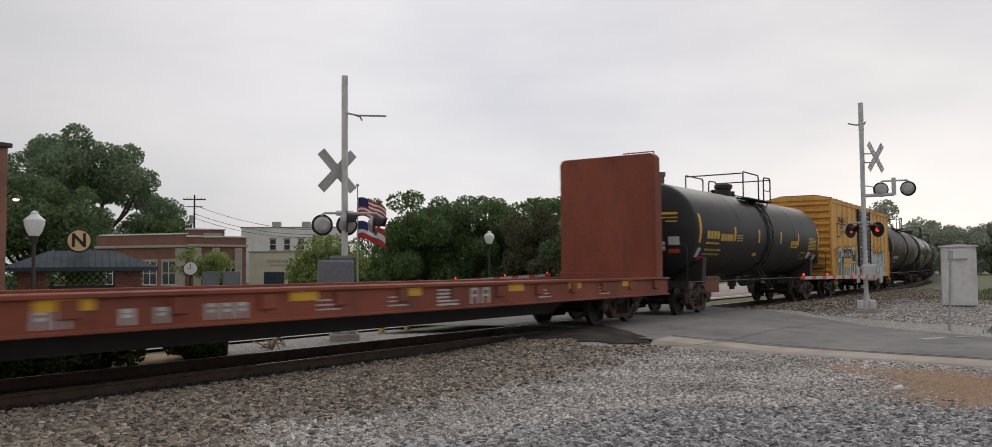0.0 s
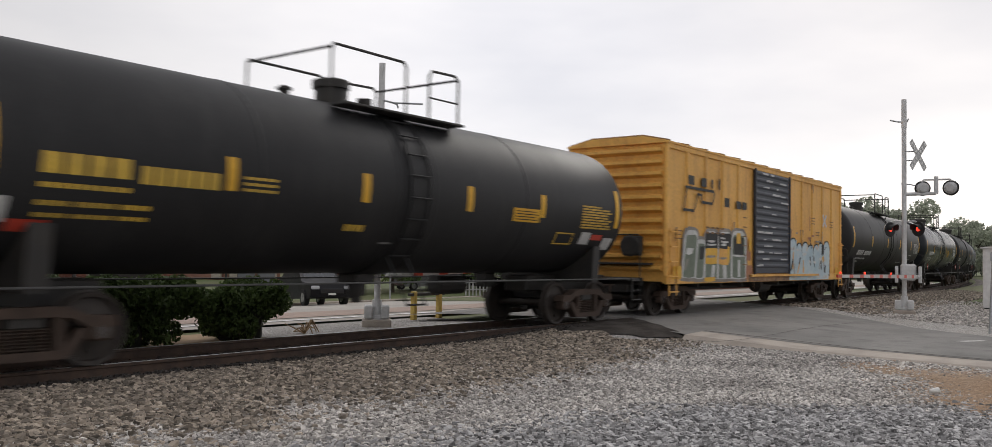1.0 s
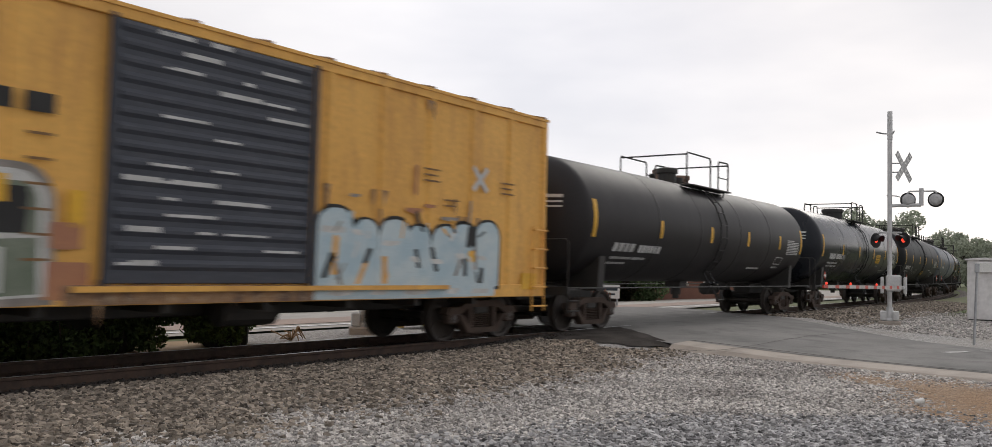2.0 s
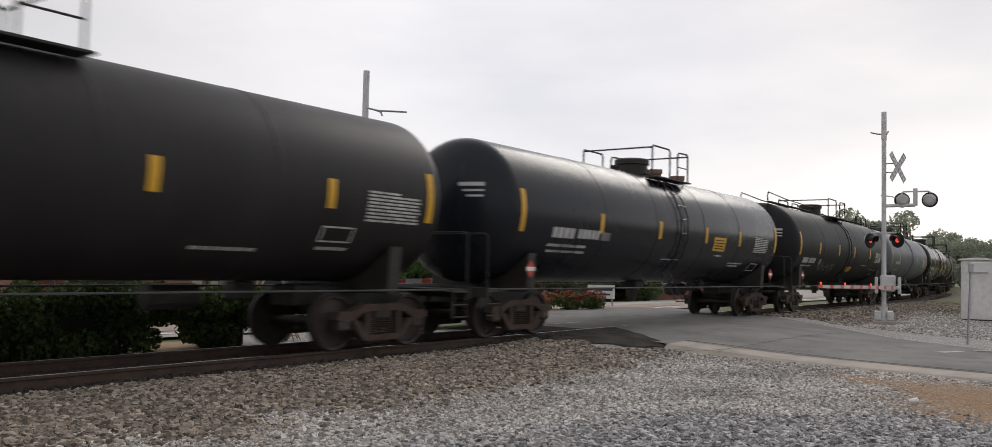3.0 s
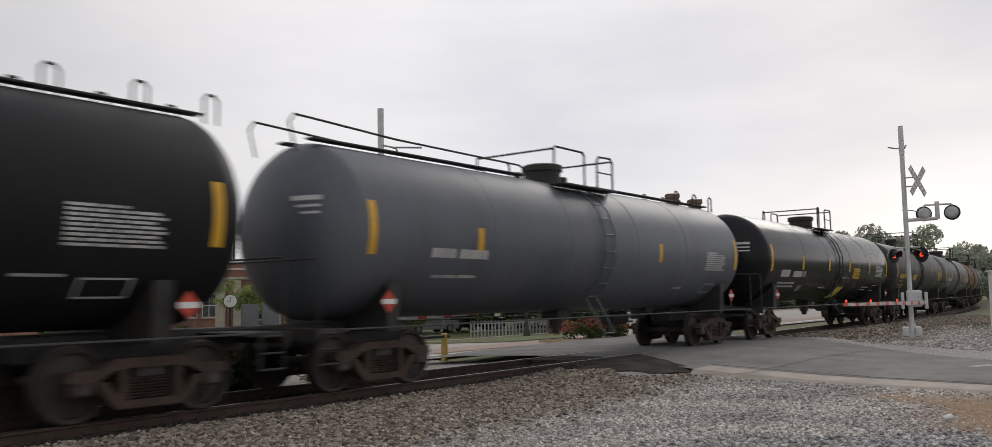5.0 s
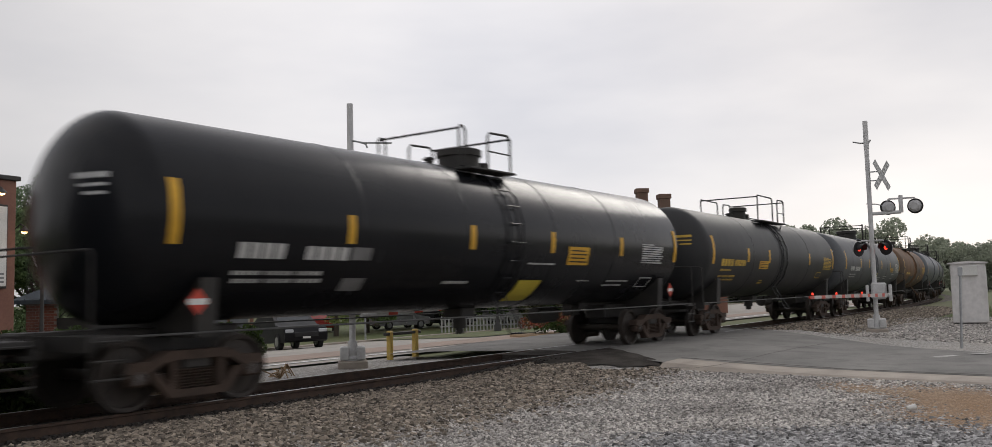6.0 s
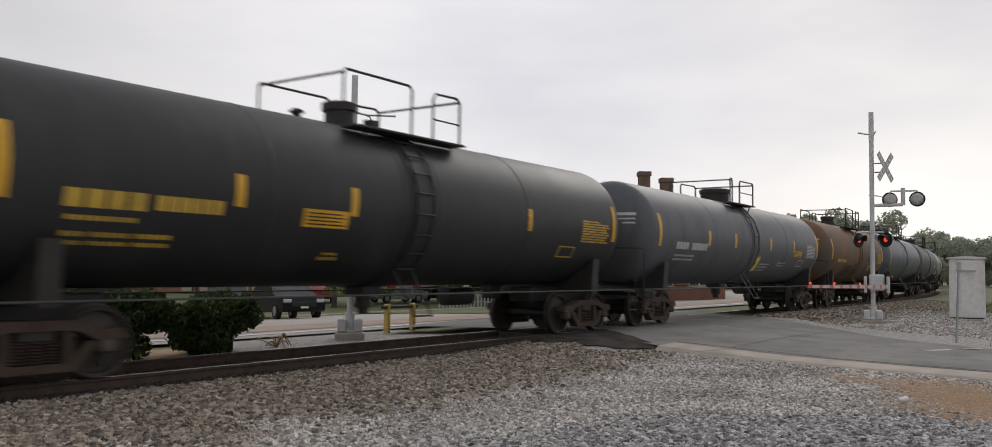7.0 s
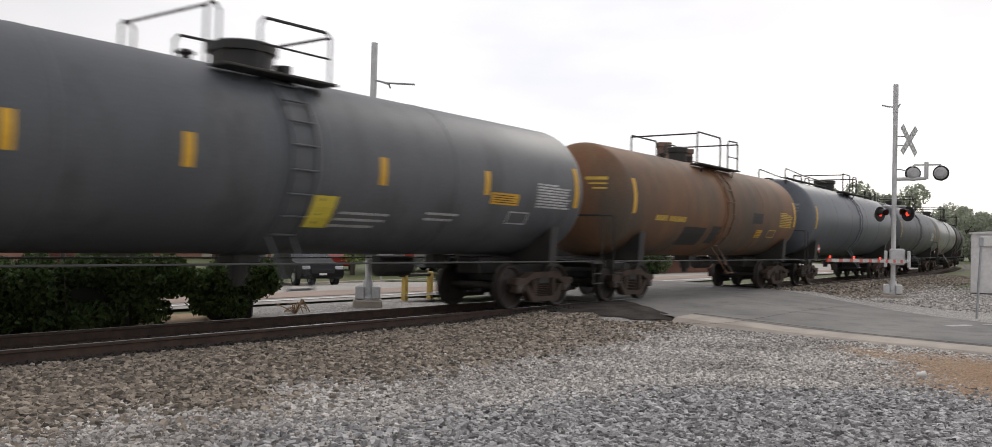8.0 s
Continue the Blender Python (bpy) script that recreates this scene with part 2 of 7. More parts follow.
WHITE_WALL = mat("white painted wall", (0.8, 0.8, 0.78), (0.7, 0.7, 0.68), rough=0.8, fine=20, coarse=0.8, bump=0.05, stain=(0.55, 0.54, 0.52))
ROAD_PAINT = mat("worn road paint", (0.5, 0.49, 0.47), (0.3, 0.29, 0.28), rough=0.8, fine=60, coarse=6, bump=0.1)
CREAM_WALL = mat("cream stucco", (0.66, 0.6, 0.48), (0.58, 0.53, 0.42), rough=0.85, fine=20, coarse=0.8, bump=0.05)
ROOF_METAL = mat("blue-grey standing seam metal", (0.045, 0.062, 0.078), (0.034, 0.048, 0.06), rough=0.6, metal=0.0, fine=15, coarse=1.5, bump=0.03, vary=0.1, spec=0.3)
DARK_METAL = mat("dark bronze metal", (0.03, 0.028, 0.026), rough=0.5, bump=0.03)
GLASS_DARK = mat("dark window glass", (0.03, 0.035, 0.04), rough=0.12, bump=0.0, spec=0.6)
GLOBE = mat("frosted lamp globe", (0.75, 0.77, 0.75), (0.7, 0.72, 0.7), rough=0.25, bump=0.0)
LAMP_WARM = mat("lit warm lamp", (1.0, 0.6, 0.25), rough=0.4, bump=0.0, emit=6)
GOLD = mat("cream gold sign face", (0.8, 0.58, 0.3), (0.76, 0.55, 0.28), rough=0.5, bump=0.02)
INK = mat("black sign paint", (0.015, 0.014, 0.013), rough=0.6, bump=0.0)
BARK = mat("bark", (0.09, 0.07, 0.055), (0.06, 0.048, 0.038), rough=0.95, fine=20, coarse=4, bump=0.4, streak=4)
LEAF_OAK = leaf_mat("oak leaves", (0.17, 0.235, 0.11), (0.115, 0.17, 0.08), 0.45)
LEAF_MID = leaf_mat("maple leaves", (0.16, 0.24, 0.085), (0.11, 0.175, 0.065), 0.45)
LEAF_LIGHT = leaf_mat("pale green leaves", (0.3, 0.36, 0.12), (0.22, 0.28, 0.1), 0.4)
LEAF_RED = leaf_mat("purple plum leaves", (0.13, 0.1, 0.065), (0.11, 0.13, 0.065), 0.4)
# paler copy of the oak leaves, with distance haze mixed into the colour
LEAF_OAK_HAZY = leaf_mat("oak leaves with haze painted in", (0.23, 0.3, 0.18), (0.175, 0.24, 0.145), 0.4)
# far leaves are greyed and paled: the air's haze is put into their colour
LEAF_FAR = leaf_mat("distant leaves with haze painted in", (0.4, 0.43, 0.34), (0.33, 0.36, 0.28), 0.3)
LEAF_HEDGE = leaf_mat("dark holly leaves", (0.085, 0.13, 0.035), (0.05, 0.08, 0.025), 0.5, 0.25)
# near-black colour that paints the shade inside the hedges
HEDGE_SHADE_CORE = mat("near-black hedge shade", (0.012, 0.014, 0.008), rough=0.95, bump=0.0)
GRASS = mat("rough grass", (0.08, 0.11, 0.03), (0.12, 0.12, 0.05), rough=0.9, fine=8, coarse=0.15, bump=0.3, depth=0.05)
GRASS_BLADE = mat("grass blades", (0.09, 0.13, 0.035), (0.14, 0.14, 0.06), rough=0.7, fine=4, coarse=0.5, bump=0.0, vary=0.4, island=True)
TAN_DIRT = mat("tan dirt", (0.34, 0.23, 0.13), (0.27, 0.19, 0.11), rough=0.95, fine=30, coarse=2, bump=0.3, depth=0.02)
PALE_PAVE = mat("pale concrete paving", (0.4, 0.37, 0.33), (0.34, 0.32, 0.29), rough=0.9, fine=40, coarse=1, bump=0.1)
PINK_PAVE = mat("brick-coloured paving", (0.36, 0.27, 0.22), (0.32, 0.25, 0.21), rough=0.9, fine=40, coarse=1, bump=0.1)
YELLOW_POST = mat("yellow post paint", (0.6, 0.42, 0.1), (0.5, 0.36, 0.1), rough=0.6, bump=0.03)
CAR_BLACK = mat("black car paint", (0.008, 0.008, 0.01), (0.01, 0.01, 0.012), rough=0.4, bump=0.0, spec=0.2)
CAR_RED = mat("red car paint", (0.35, 0.03, 0.02), rough=0.2, bump=0.0, spec=0.6)
CAR_SILVER = mat("silver car paint", (0.45, 0.46, 0.47), rough=0.25, metal=0.5, bump=0.0)
CAR_WHITE = mat("white car paint", (0.7, 0.7, 0.7), rough=0.2, bump=0.0)
TYRE = mat("tyre rubber", (0.018, 0.018, 0.018), rough=0.85, bump=0.05)
HEADLIGHT = mat("headlight", (0.4, 0.41, 0.43), rough=0.1, bump=0.0, emit=0.12)
GRAF_WHITE = mat("white spray paint", (0.6, 0.6, 0.58), (0.45, 0.45, 0.43), rough=0.7, bump=0.0, coarse=3)
GRAF_GREEN = mat("grey-green spray paint", (0.13, 0.16, 0.115), (0.19, 0.215, 0.165), rough=0.7, bump=0.0, coarse=3)
GRAF_GREY = mat("grey spray paint", (0.3, 0.27, 0.24), (0.2, 0.18, 0.16), rough=0.7, bump=0.0, coarse=3)
GRAF_BLUE = mat("pale blue spray paint", (0.38, 0.5, 0.56), (0.5, 0.58, 0.6), rough=0.7, bump=0.0, coarse=3)
GRAF_BLACK = mat("black spray paint", (0.02, 0.02, 0.02), rough=0.7, bump=0.0)
FLAG_RED = mat("red flag cloth", (0.45, 0.04, 0.05), rough=0.9, bump=0.05)
FLAG_WHITE = mat("white flag cloth", (0.7, 0.7, 0.7), rough=0.9, bump=0.05)
FLAG_BLUE = mat("blue flag cloth", (0.03, 0.04, 0.14), rough=0.9, bump=0.05)
FLOWER_RED = mat("red flowers", (0.3, 0.06, 0.04), (0.12, 0.12, 0.04), rough=0.7, fine=8, coarse=3, bump=0.0, vary=0.5, island=True)
CABINET_GREY = mat("blue-grey cabinet paint", (0.17, 0.18, 0.2), (0.14, 0.15, 0.165), rough=0.6, fine=10, coarse=1.5, bump=0.02)
# gate white is set darker, so the arm's shade sits in the colour
GATE_WHITE_SHADED = mat("white gate sheeting dimmed for shade", (0.5, 0.49, 0.47), (0.4, 0.39, 0.37), rough=0.6, bump=0.02)
GRAF_PLUM = mat("dull plum spray paint", (0.34, 0.15, 0.09), (0.42, 0.2, 0.1), rough=0.75, bump=0.0, coarse=3)
SILL_RUST = mat("scuffed rusty sill paint", (0.34, 0.2, 0.1), (0.13, 0.08, 0.06), rough=0.85, fine=20, coarse=5, bump=0.2, stain=(0.5, 0.4, 0.28), stain_amount=0.8)
BROWN_INK = mat("faded brown stencil paint", (0.16, 0.085, 0.035), (0.24, 0.13, 0.05), rough=0.7, bump=0.0, coarse=4)
LEMON = mat("lemon yellow placard", (0.68, 0.56, 0.07), (0.6, 0.48, 0.06), rough=0.5, fine=30, bump=0.0)
ROOF_PAINT = mat("weathered ochre roof paint", (0.33, 0.19, 0.07), (0.22, 0.13, 0.06), rough=0.75, fine=12, coarse=1.5, bump=0.05)
WIRE = mat("cable", (0.03, 0.03, 0.03), rough=0.8, bump=0.0)


def gravel_mat(name, pale, dark, scale, tint, tint_amount):
    """Crushed stone: each cell a stone of its own grey, with dark joints and relief, and dusty patches at a larger scale."""
    m = bpy.data.materials.new(name)
    m.use_nodes = True
    n, l = m.node_tree.nodes, m.node_tree.links
    b = n["Principled BSDF"]
    b.inputs["Roughness"].default_value = 0.9
    co = n.new("ShaderNodeTexCoord")
    vo = n.new("ShaderNodeTexVoronoi")
    vo.inputs["Scale"].default_value = scale
    l.new(co.outputs["Object"], vo.inputs["Vector"])
    edge = n.new("ShaderNodeTexVoronoi")
    edge.feature = "DISTANCE_TO_EDGE"
    edge.inputs["Scale"].default_value = scale
    l.new(co.outputs["Object"], edge.inputs["Vector"])
    sep = n.new("ShaderNodeSeparateColor")
    l.new(vo.outputs["Color"], sep.inputs["Color"])
    mix = n.new("ShaderNodeMix")
    mix.data_type = "RGBA"
    mix.inputs["A"].default_value, mix.inputs["B"].default_value = (*dark, 1), (*pale, 1)
    l.new(sep.outputs["Red"], mix.inputs["Factor"])
    big = n.new("ShaderNodeTexNoise")
    big.inputs["Scale"].default_value, big.inputs["Detail"].default_value = 0.5, 6
    l.new(co.outputs["Object"], big.inputs["Vector"])
    br = n.new("ShaderNodeMapRange")
    br.inputs["From Min"].default_value, br.inputs["From Max"].default_value = 0.4, 0.65
    br.inputs["To Max"].default_value = tint_amount
    l.new(big.outputs["Fac"], br.inputs["Value"])
    dust = n.new("ShaderNodeMix")
    dust.data_type = "RGBA"
    dust.inputs["B"].default_value = (*tint, 1)
    l.new(br.outputs["Result"], dust.inputs["Factor"])
    l.new(mix.outputs["Result"], dust.inputs["A"])
    er = n.new("ShaderNodeMapRange")
    er.inputs["From Max"].default_value = 0.12
    er.inputs["To Min"].default_value = 0.35
    l.new(edge.outputs["Distance"], er.inputs["Value"])
    hsv = n.new("ShaderNodeHueSaturation")
    l.new(dust.outputs["Result"], hsv.inputs["Color"])
    l.new(er.outputs["Result"], hsv.inputs["Value"])
    l.new(hsv.outputs["Color"], b.inputs["Base Color"])
    bp = n.new("ShaderNodeBump")
    bp.inputs["Strength"].default_value, bp.inputs["Distance"].default_value = 0.8, 0.02
    l.new(edge.outputs["Distance"], bp.inputs["Height"])
    l.new(bp.outputs["Normal"], b.inputs["Normal"])
    return m


GRAVEL_FINE = gravel_mat("fine grey gravel", (0.56, 0.54, 0.51), (0.2, 0.19, 0.18), 26, (0.4, 0.365, 0.32), 0.5)
GRAVEL_CLAY = gravel_mat("orange clay and gravel", (0.5, 0.36, 0.24), (0.2, 0.13, 0.08), 26, (0.33, 0.19, 0.09), 0.9)
GRAVEL_BALLAST = gravel_mat("brown-grey ballast", (0.2, 0.17, 0.145), (0.06, 0.05, 0.043), 15, (0.1, 0.075, 0.06), 0.6)
STONE_GREY = mat("crushed grey stone", (0.495, 0.468, 0.437), (0.335, 0.313, 0.291), rough=0.9, fine=60, coarse=0.7, bump=0.2, vary=0.62, island=True)
# dark both from oil and from the train's shade put into the colour
STONE_OILY_SHADED = mat("oily ballast stone with shade painted in", (0.045, 0.038, 0.033), (0.026, 0.022, 0.02), rough=0.85, fine=60, coarse=8, bump=0.2, vary=0.5, island=True)
CHIMNEY_BRICK = mat("weathered brown brick", (0.21, 0.13, 0.1), (0.16, 0.105, 0.08), rough=0.9, fine=14, coarse=1.5, bump=0.15)
STONE_BLUE = mat("blue-grey crushed stone", (0.37, 0.362, 0.357), (0.235, 0.23, 0.23), rough=0.85, fine=60, coarse=8, bump=0.2, vary=0.72, island=True)
STONE_BROWN = mat("brown-grey ballast stone", (0.3, 0.254, 0.203), (0.165, 0.14, 0.114), rough=0.9, fine=60, coarse=8, bump=0.2, vary=0.75, island=True)
# ---- mesh building ----
class Shape:
    """Gathers faces of one part; materials by slot number."""

    def __init__(self):
        self.v, self.f, self.s = [], [], []

    def add(self, verts, faces, slot=0, m=None):
        o = len(self.v)
        self.v += [tuple(m @ Vector(p)) for p in verts] if m else [tuple(p) for p in verts]
        self.f += [tuple(i + o for i in f) for f in faces]
        self.s += [slot] * len(faces)
        return self

    def box(self, lo, hi, c=0.0, slot=0, m=None):
        """A box between two corners, its edges cut off by c."""
        (x0, y0, z0), (x1, y1, z1) = lo, hi
        if c <= 0:
            vs = [(x, y, z) for x in (x0, x1) for y in (y0, y1) for z in (z0, z1)]
            fs = [(0, 1, 3, 2), (4, 6, 7, 5), (0, 4, 5, 1), (2, 3, 7, 6), (0, 2, 6, 4), (1, 5, 7, 3)]
            return self.add(vs, fs, slot, m)
        vs, ids = [], {}
        for ix, x in enumerate((x0, x1)):
            for iy, y in enumerate((y0, y1)):
                for iz, z in enumerate((z0, z1)):
                    sx, sy, sz = (1 - 2 * ix) * c, (1 - 2 * iy) * c, (1 - 2 * iz) * c
                    for a, p in enumerate(((x, y + sy, z + sz), (x + sx, y, z + sz), (x + sx, y + sy, z))):
                        ids[ix, iy, iz, a] = len(vs)
                        vs.append(p)
        fs = []
        for a in range(3):
            for k in (0, 1):
                loop = []
                for p, q in ((0, 0), (1, 0), (1, 1), (0, 1)):
                    i = [0, 0, 0]
                    i[a], i[(a + 1) % 3], i[(a + 2) % 3] = k, p, q
                    loop.append(ids[(*i, a)])
                fs.append(tuple(loop if k else loop[::-1]))
            b, d = (a + 1) % 3, (a + 2) % 3
            for p in (0, 1):
                for q in (0, 1):
                    i, j = [0, 0, 0], [0, 0, 0]
                    i[b], i[d], j[b], j[d] = p, q, p, q
                    i[a], j[a] = 0, 1
                    loop = (ids[(*i, b)], ids[(*j, b)], ids[(*j, d)], ids[(*i, d)])
                    fs.append(loop if (p ^ q) else loop[::-1])
        for k in ((x, y, z) for x in (0, 1) for y in (0, 1) for z in (0, 1)):
            loop = (ids[(*k, 0)], ids[(*k, 1)], ids[(*k, 2)])
            fs.append(loop if sum(k) % 2 else loop[::-1])
        return self.add(vs, fs, slot, m)

    def rod(self, a, b, r, r2=None, n=8, slot=0, caps=True):
        a, b = Vector(a), Vector(b)
        r2 = r if r2 is None else r2
        d = (b - a).normalized()
        u = d.orthogonal().normalized()
        w = d.cross(u)
        vs = [p + (u * math.cos(k) + w * math.sin(k)) * q for p, q in ((a, r), (b, r2)) for k in (2 * math.pi * i / n for i in range(n))]
        fs = [(i, (i + 1) % n, n + (i + 1) % n, n + i) for i in range(n)]
        if caps:
            fs += [tuple(range(n))[::-1], tuple(range(n, 2 * n))]
        return self.add(vs, fs, slot)

    def path(self, pts, r, n=6, slot=0):
        """One bent pipe through the points, its bends joined."""
        pts = [Vector(p) for p in pts]
        d = [(b - a).normalized() for a, b in zip(pts, pts[1:])]
        u = d[0].orthogonal().normalized()
        vs = []
        for k, p in enumerate(pts):
            t = d[0] if k == 0 else d[-1] if k == len(d) else (d[k - 1] + d[k]).normalized()
            u = (u - t * u.dot(t)).normalized()
            w = t.cross(u)
            wide = 1.0 if k in (0, len(d)) else 1.0 / max(0.6, math.sqrt((1 + d[k - 1].dot(d[k])) / 2))
            vs += [p + (u * math.cos(2 * math.pi * i / n) + w * math.sin(2 * math.pi * i / n)) * r * wide for i in range(n)]
        fs = [(k * n + i, k * n + (i + 1) % n, (k + 1) * n + (i + 1) % n, (k + 1) * n + i) for k in range(len(d)) for i in range(n)]
        fs += [tuple(range(n))[::-1], tuple(range(len(d) * n, len(d) * n + n))]
        return self.add(vs, fs, slot)

    def turn(self, profile, axis="z", n=24, slot=0, m=None, at=(0, 0, 0)):
        """Turns (along, radius) pairs about an axis through at."""
        vs, fs = [], []
        for h, r in profile:
            for i in range(n):
                k = 2 * math.pi * i / n
                p = (r * math.cos(k), r * math.sin(k))
                q = {"z": (p[0], p[1], h), "x": (h, p[0], p[1]), "y": (p[1], h, p[0])}[axis]
                vs.append((q[0] + at[0], q[1] + at[1], q[2] + at[2]))
        for j in range(len(profile) - 1):
            for i in range(n):
                fs.append((j * n + i, j * n + (i + 1) % n, (j + 1) * n + (i + 1) % n, (j + 1) * n + i))
        fs.append(tuple(range(n))[::-1])
        fs.append(tuple(range((len(profile) - 1) * n, len(profile) * n)))
        return self.add(vs, fs, slot, m)

    def prism(self, outline, a, b, axis="y", slot=0, m=None):
        """Pushes an outline (pairs) from a to b along an axis: y takes (x, z), x takes (y, z), z takes (x, y)."""
        n = len(outline)
        put = {"y": lambda p, k: (p[0], k, p[1]), "x": lambda p, k: (k, p[0], p[1]), "z": lambda p, k: (p[0], p[1], k)}[axis]
        vs = [put(p, k) for k in (a, b) for p in outline]
        fs = [(i, (i + 1) % n, n + (i + 1) % n, n + i) for i in range(n)] + [tuple(range(n))[::-1], tuple(range(n, 2 * n))]
        return self.add(vs, fs, slot, m)

    def mesh(self, name, mats, smooth=False):
        me = bpy.data.meshes.new(name)
        me.from_pydata(self.v, [], self.f)
        for x in mats if isinstance(mats, (list, tuple)) else [mats]:
            me.materials.append(x)
        me.polygons.foreach_set("material_index", self.s)
        bm = bmesh.new()
        bm.from_mesh(me)
        bmesh.ops.recalc_face_normals(bm, faces=bm.faces)
        bm.to_mesh(me)
        bm.free()
        if smooth:
            me.shade_smooth()
            me.set_sharp_from_angle(angle=radians(35))
        me.update()
        return me


def part(name, shape, mats, parent=None, label="", at=None, smooth=False):
    """Links a shape, or a mesh made before, as one mesh object under a thing or a part."""
    me = shape if isinstance(shape, bpy.types.Mesh) else shape.mesh(name, mats, smooth)
    ob = new(name, me)
    if parent:
        ob.parent = parent
    if at is not None:
        ob.matrix_basis = at
    if label:
        tagged(ob, label)
    return ob


def thing(name, label, category, group="", m=None, kind=""):
    ob = new(name)
    if m is not None:
        ob.matrix_basis = m
    return tagged(ob, label, category, group, kind)


# ---- the plan ----
TRACK_Y, CURVE_FROM, CURVE_R, GAUGE = 11.25, 25.0, 600.0, 1.51
SPEED, WHEEL_R = 20.59, 0.457


def track(s):
    """Place and heading (degrees) on the centre line, s metres along it."""
    if s <= CURVE_FROM:
        return s, TRACK_Y, 0.0
    k = (s - CURVE_FROM) / CURVE_R
    return CURVE_FROM + CURVE_R * math.sin(k), TRACK_Y + CURVE_R * (1 - math.cos(k)), math.degrees(k)


def smooth(a, b, v):
    k = min(1.0, max(0.0, (v - a) / (b - a)))
    return k * k * (3 - 2 * k)


def ground_z(x, y):
    """Height of the ground: a low yard on this side, the town a little lower behind the track."""
    near = -0.3 + 0.14 * smooth(7.2, 9.3, y) + 0.12 * smooth(12.5, 17.0, x) * smooth(-6, 2, y)
    far = -0.2 - 0.8 * min(1.0, max(0.0, (y - 19) / 15)) * smooth(80, 55, x)
    return near + (far - near) * smooth(10.5, 12.5, y)


def offset_strip(s0, s1, step, profile):
    """A strip along the track: profile is (offset across, z) pairs."""
    sh = Shape()
    rows = []
    n = max(1, int((s1 - s0) / step))
    for i in range(n + 1):
        x, y, h = track(s0 + (s1 - s0) * i / n)
        a = radians(h)
        rows.append([(x - o * math.sin(a), y + o * math.cos(a), z) for o, z in profile])
    k = len(profile)
    vs = [p for r in rows for p in r]
    fs = [(i * k + j, (i + 1) * k + j, (i + 1) * k + j + 1, i * k + j + 1) for i in range(n) for j in range(k - 1)]
    return sh.add(vs, fs)


# ---- ground, road and track ----
def grid_sheet(x0, x1, y0, y1, nx, ny, height):
    sh = Shape()
    xs = [x0 + (x1 - x0) * i / nx for i in range(nx + 1)]
    ys = [y0 + (y1 - y0) * i / ny for i in range(ny + 1)]
    vs = [(x, y, height(x, y)) for x in xs for y in ys]
    fs = [(i * (ny + 1) + j, (i + 1) * (ny + 1) + j, (i + 1) * (ny + 1) + j + 1, i * (ny + 1) + j + 1) for i in range(nx) for j in range(ny)]
    return sh.add(vs, fs)


def build_ground():
    sh = Shape()
    xs = [-3000, -600, -150, -60] + [-40 + 2 * i for i in range(81)] + [140, 200, 400, 900, 3000]
    ys = [-3000, -600, -150, -60, -30] + [-20 + 1.0 * i for i in range(71)] + [60, 80, 120, 200, 400, 900, 3000]
    vs = [(x, y, ground_z(x, y) - 0.06) for x in xs for y in ys]
    k = len(ys)
    fs = [(i * k + j, (i + 1) * k + j, (i + 1) * k + j + 1, i * k + j + 1) for i in range(len(xs) - 1) for j in range(k - 1)]
    tagged(part("ground", sh.add(vs, fs), GRASS), "rough green and tan grass reaching to the distance", "ground", kind="structure")
    # gravel yard on the camera's side of the track
    yard = grid_sheet(-30, 40, -25, 9.9, 70, 70, lambda x, y: ground_z(x, y) + 0.012 * noise.noise((x * 0.8, y * 0.8, 0)))
    tagged(part("gravel_yard", yard, GRAVEL_FINE), "grey crushed-stone gravel yard beside the track", "gravel", kind="structure")
    # ballast bed
    bed = offset_strip(-40, 190, 3.0, [(-3.6, -0.42), (-2.6, -0.27), (-1.75, -0.24), (-1.3, -0.27), (1.3, -0.25), (1.7, -0.24), (2.4, -0.3), (3.2, -0.5)])
    tagged(part("ballast_bed", bed, GRAVEL_BALLAST), "brown-grey ballast bed under the track", "ballast", kind="structure")


ROAD_LEFT = [(15.5, -12), (15.6, 1.0), (16.2, 4.4), (16.6, 7.6), (18.0, 9.9), (18.2, 12.6), (17.6, 14.4), (16.5, 15.2)]
ROAD_RIGHT = [(20.8, -12), (22.0, 2.0), (24.2, 4.8), (26.8, 7.2), (29.8, 10.1), (31.5, 12.6), (33.0, 16.0), (33.5, 17.5)]


def road_z(y):
    return -0.17 + 0.155 * smooth(4.0, 9.8, y) * smooth(20, 13.2, y)


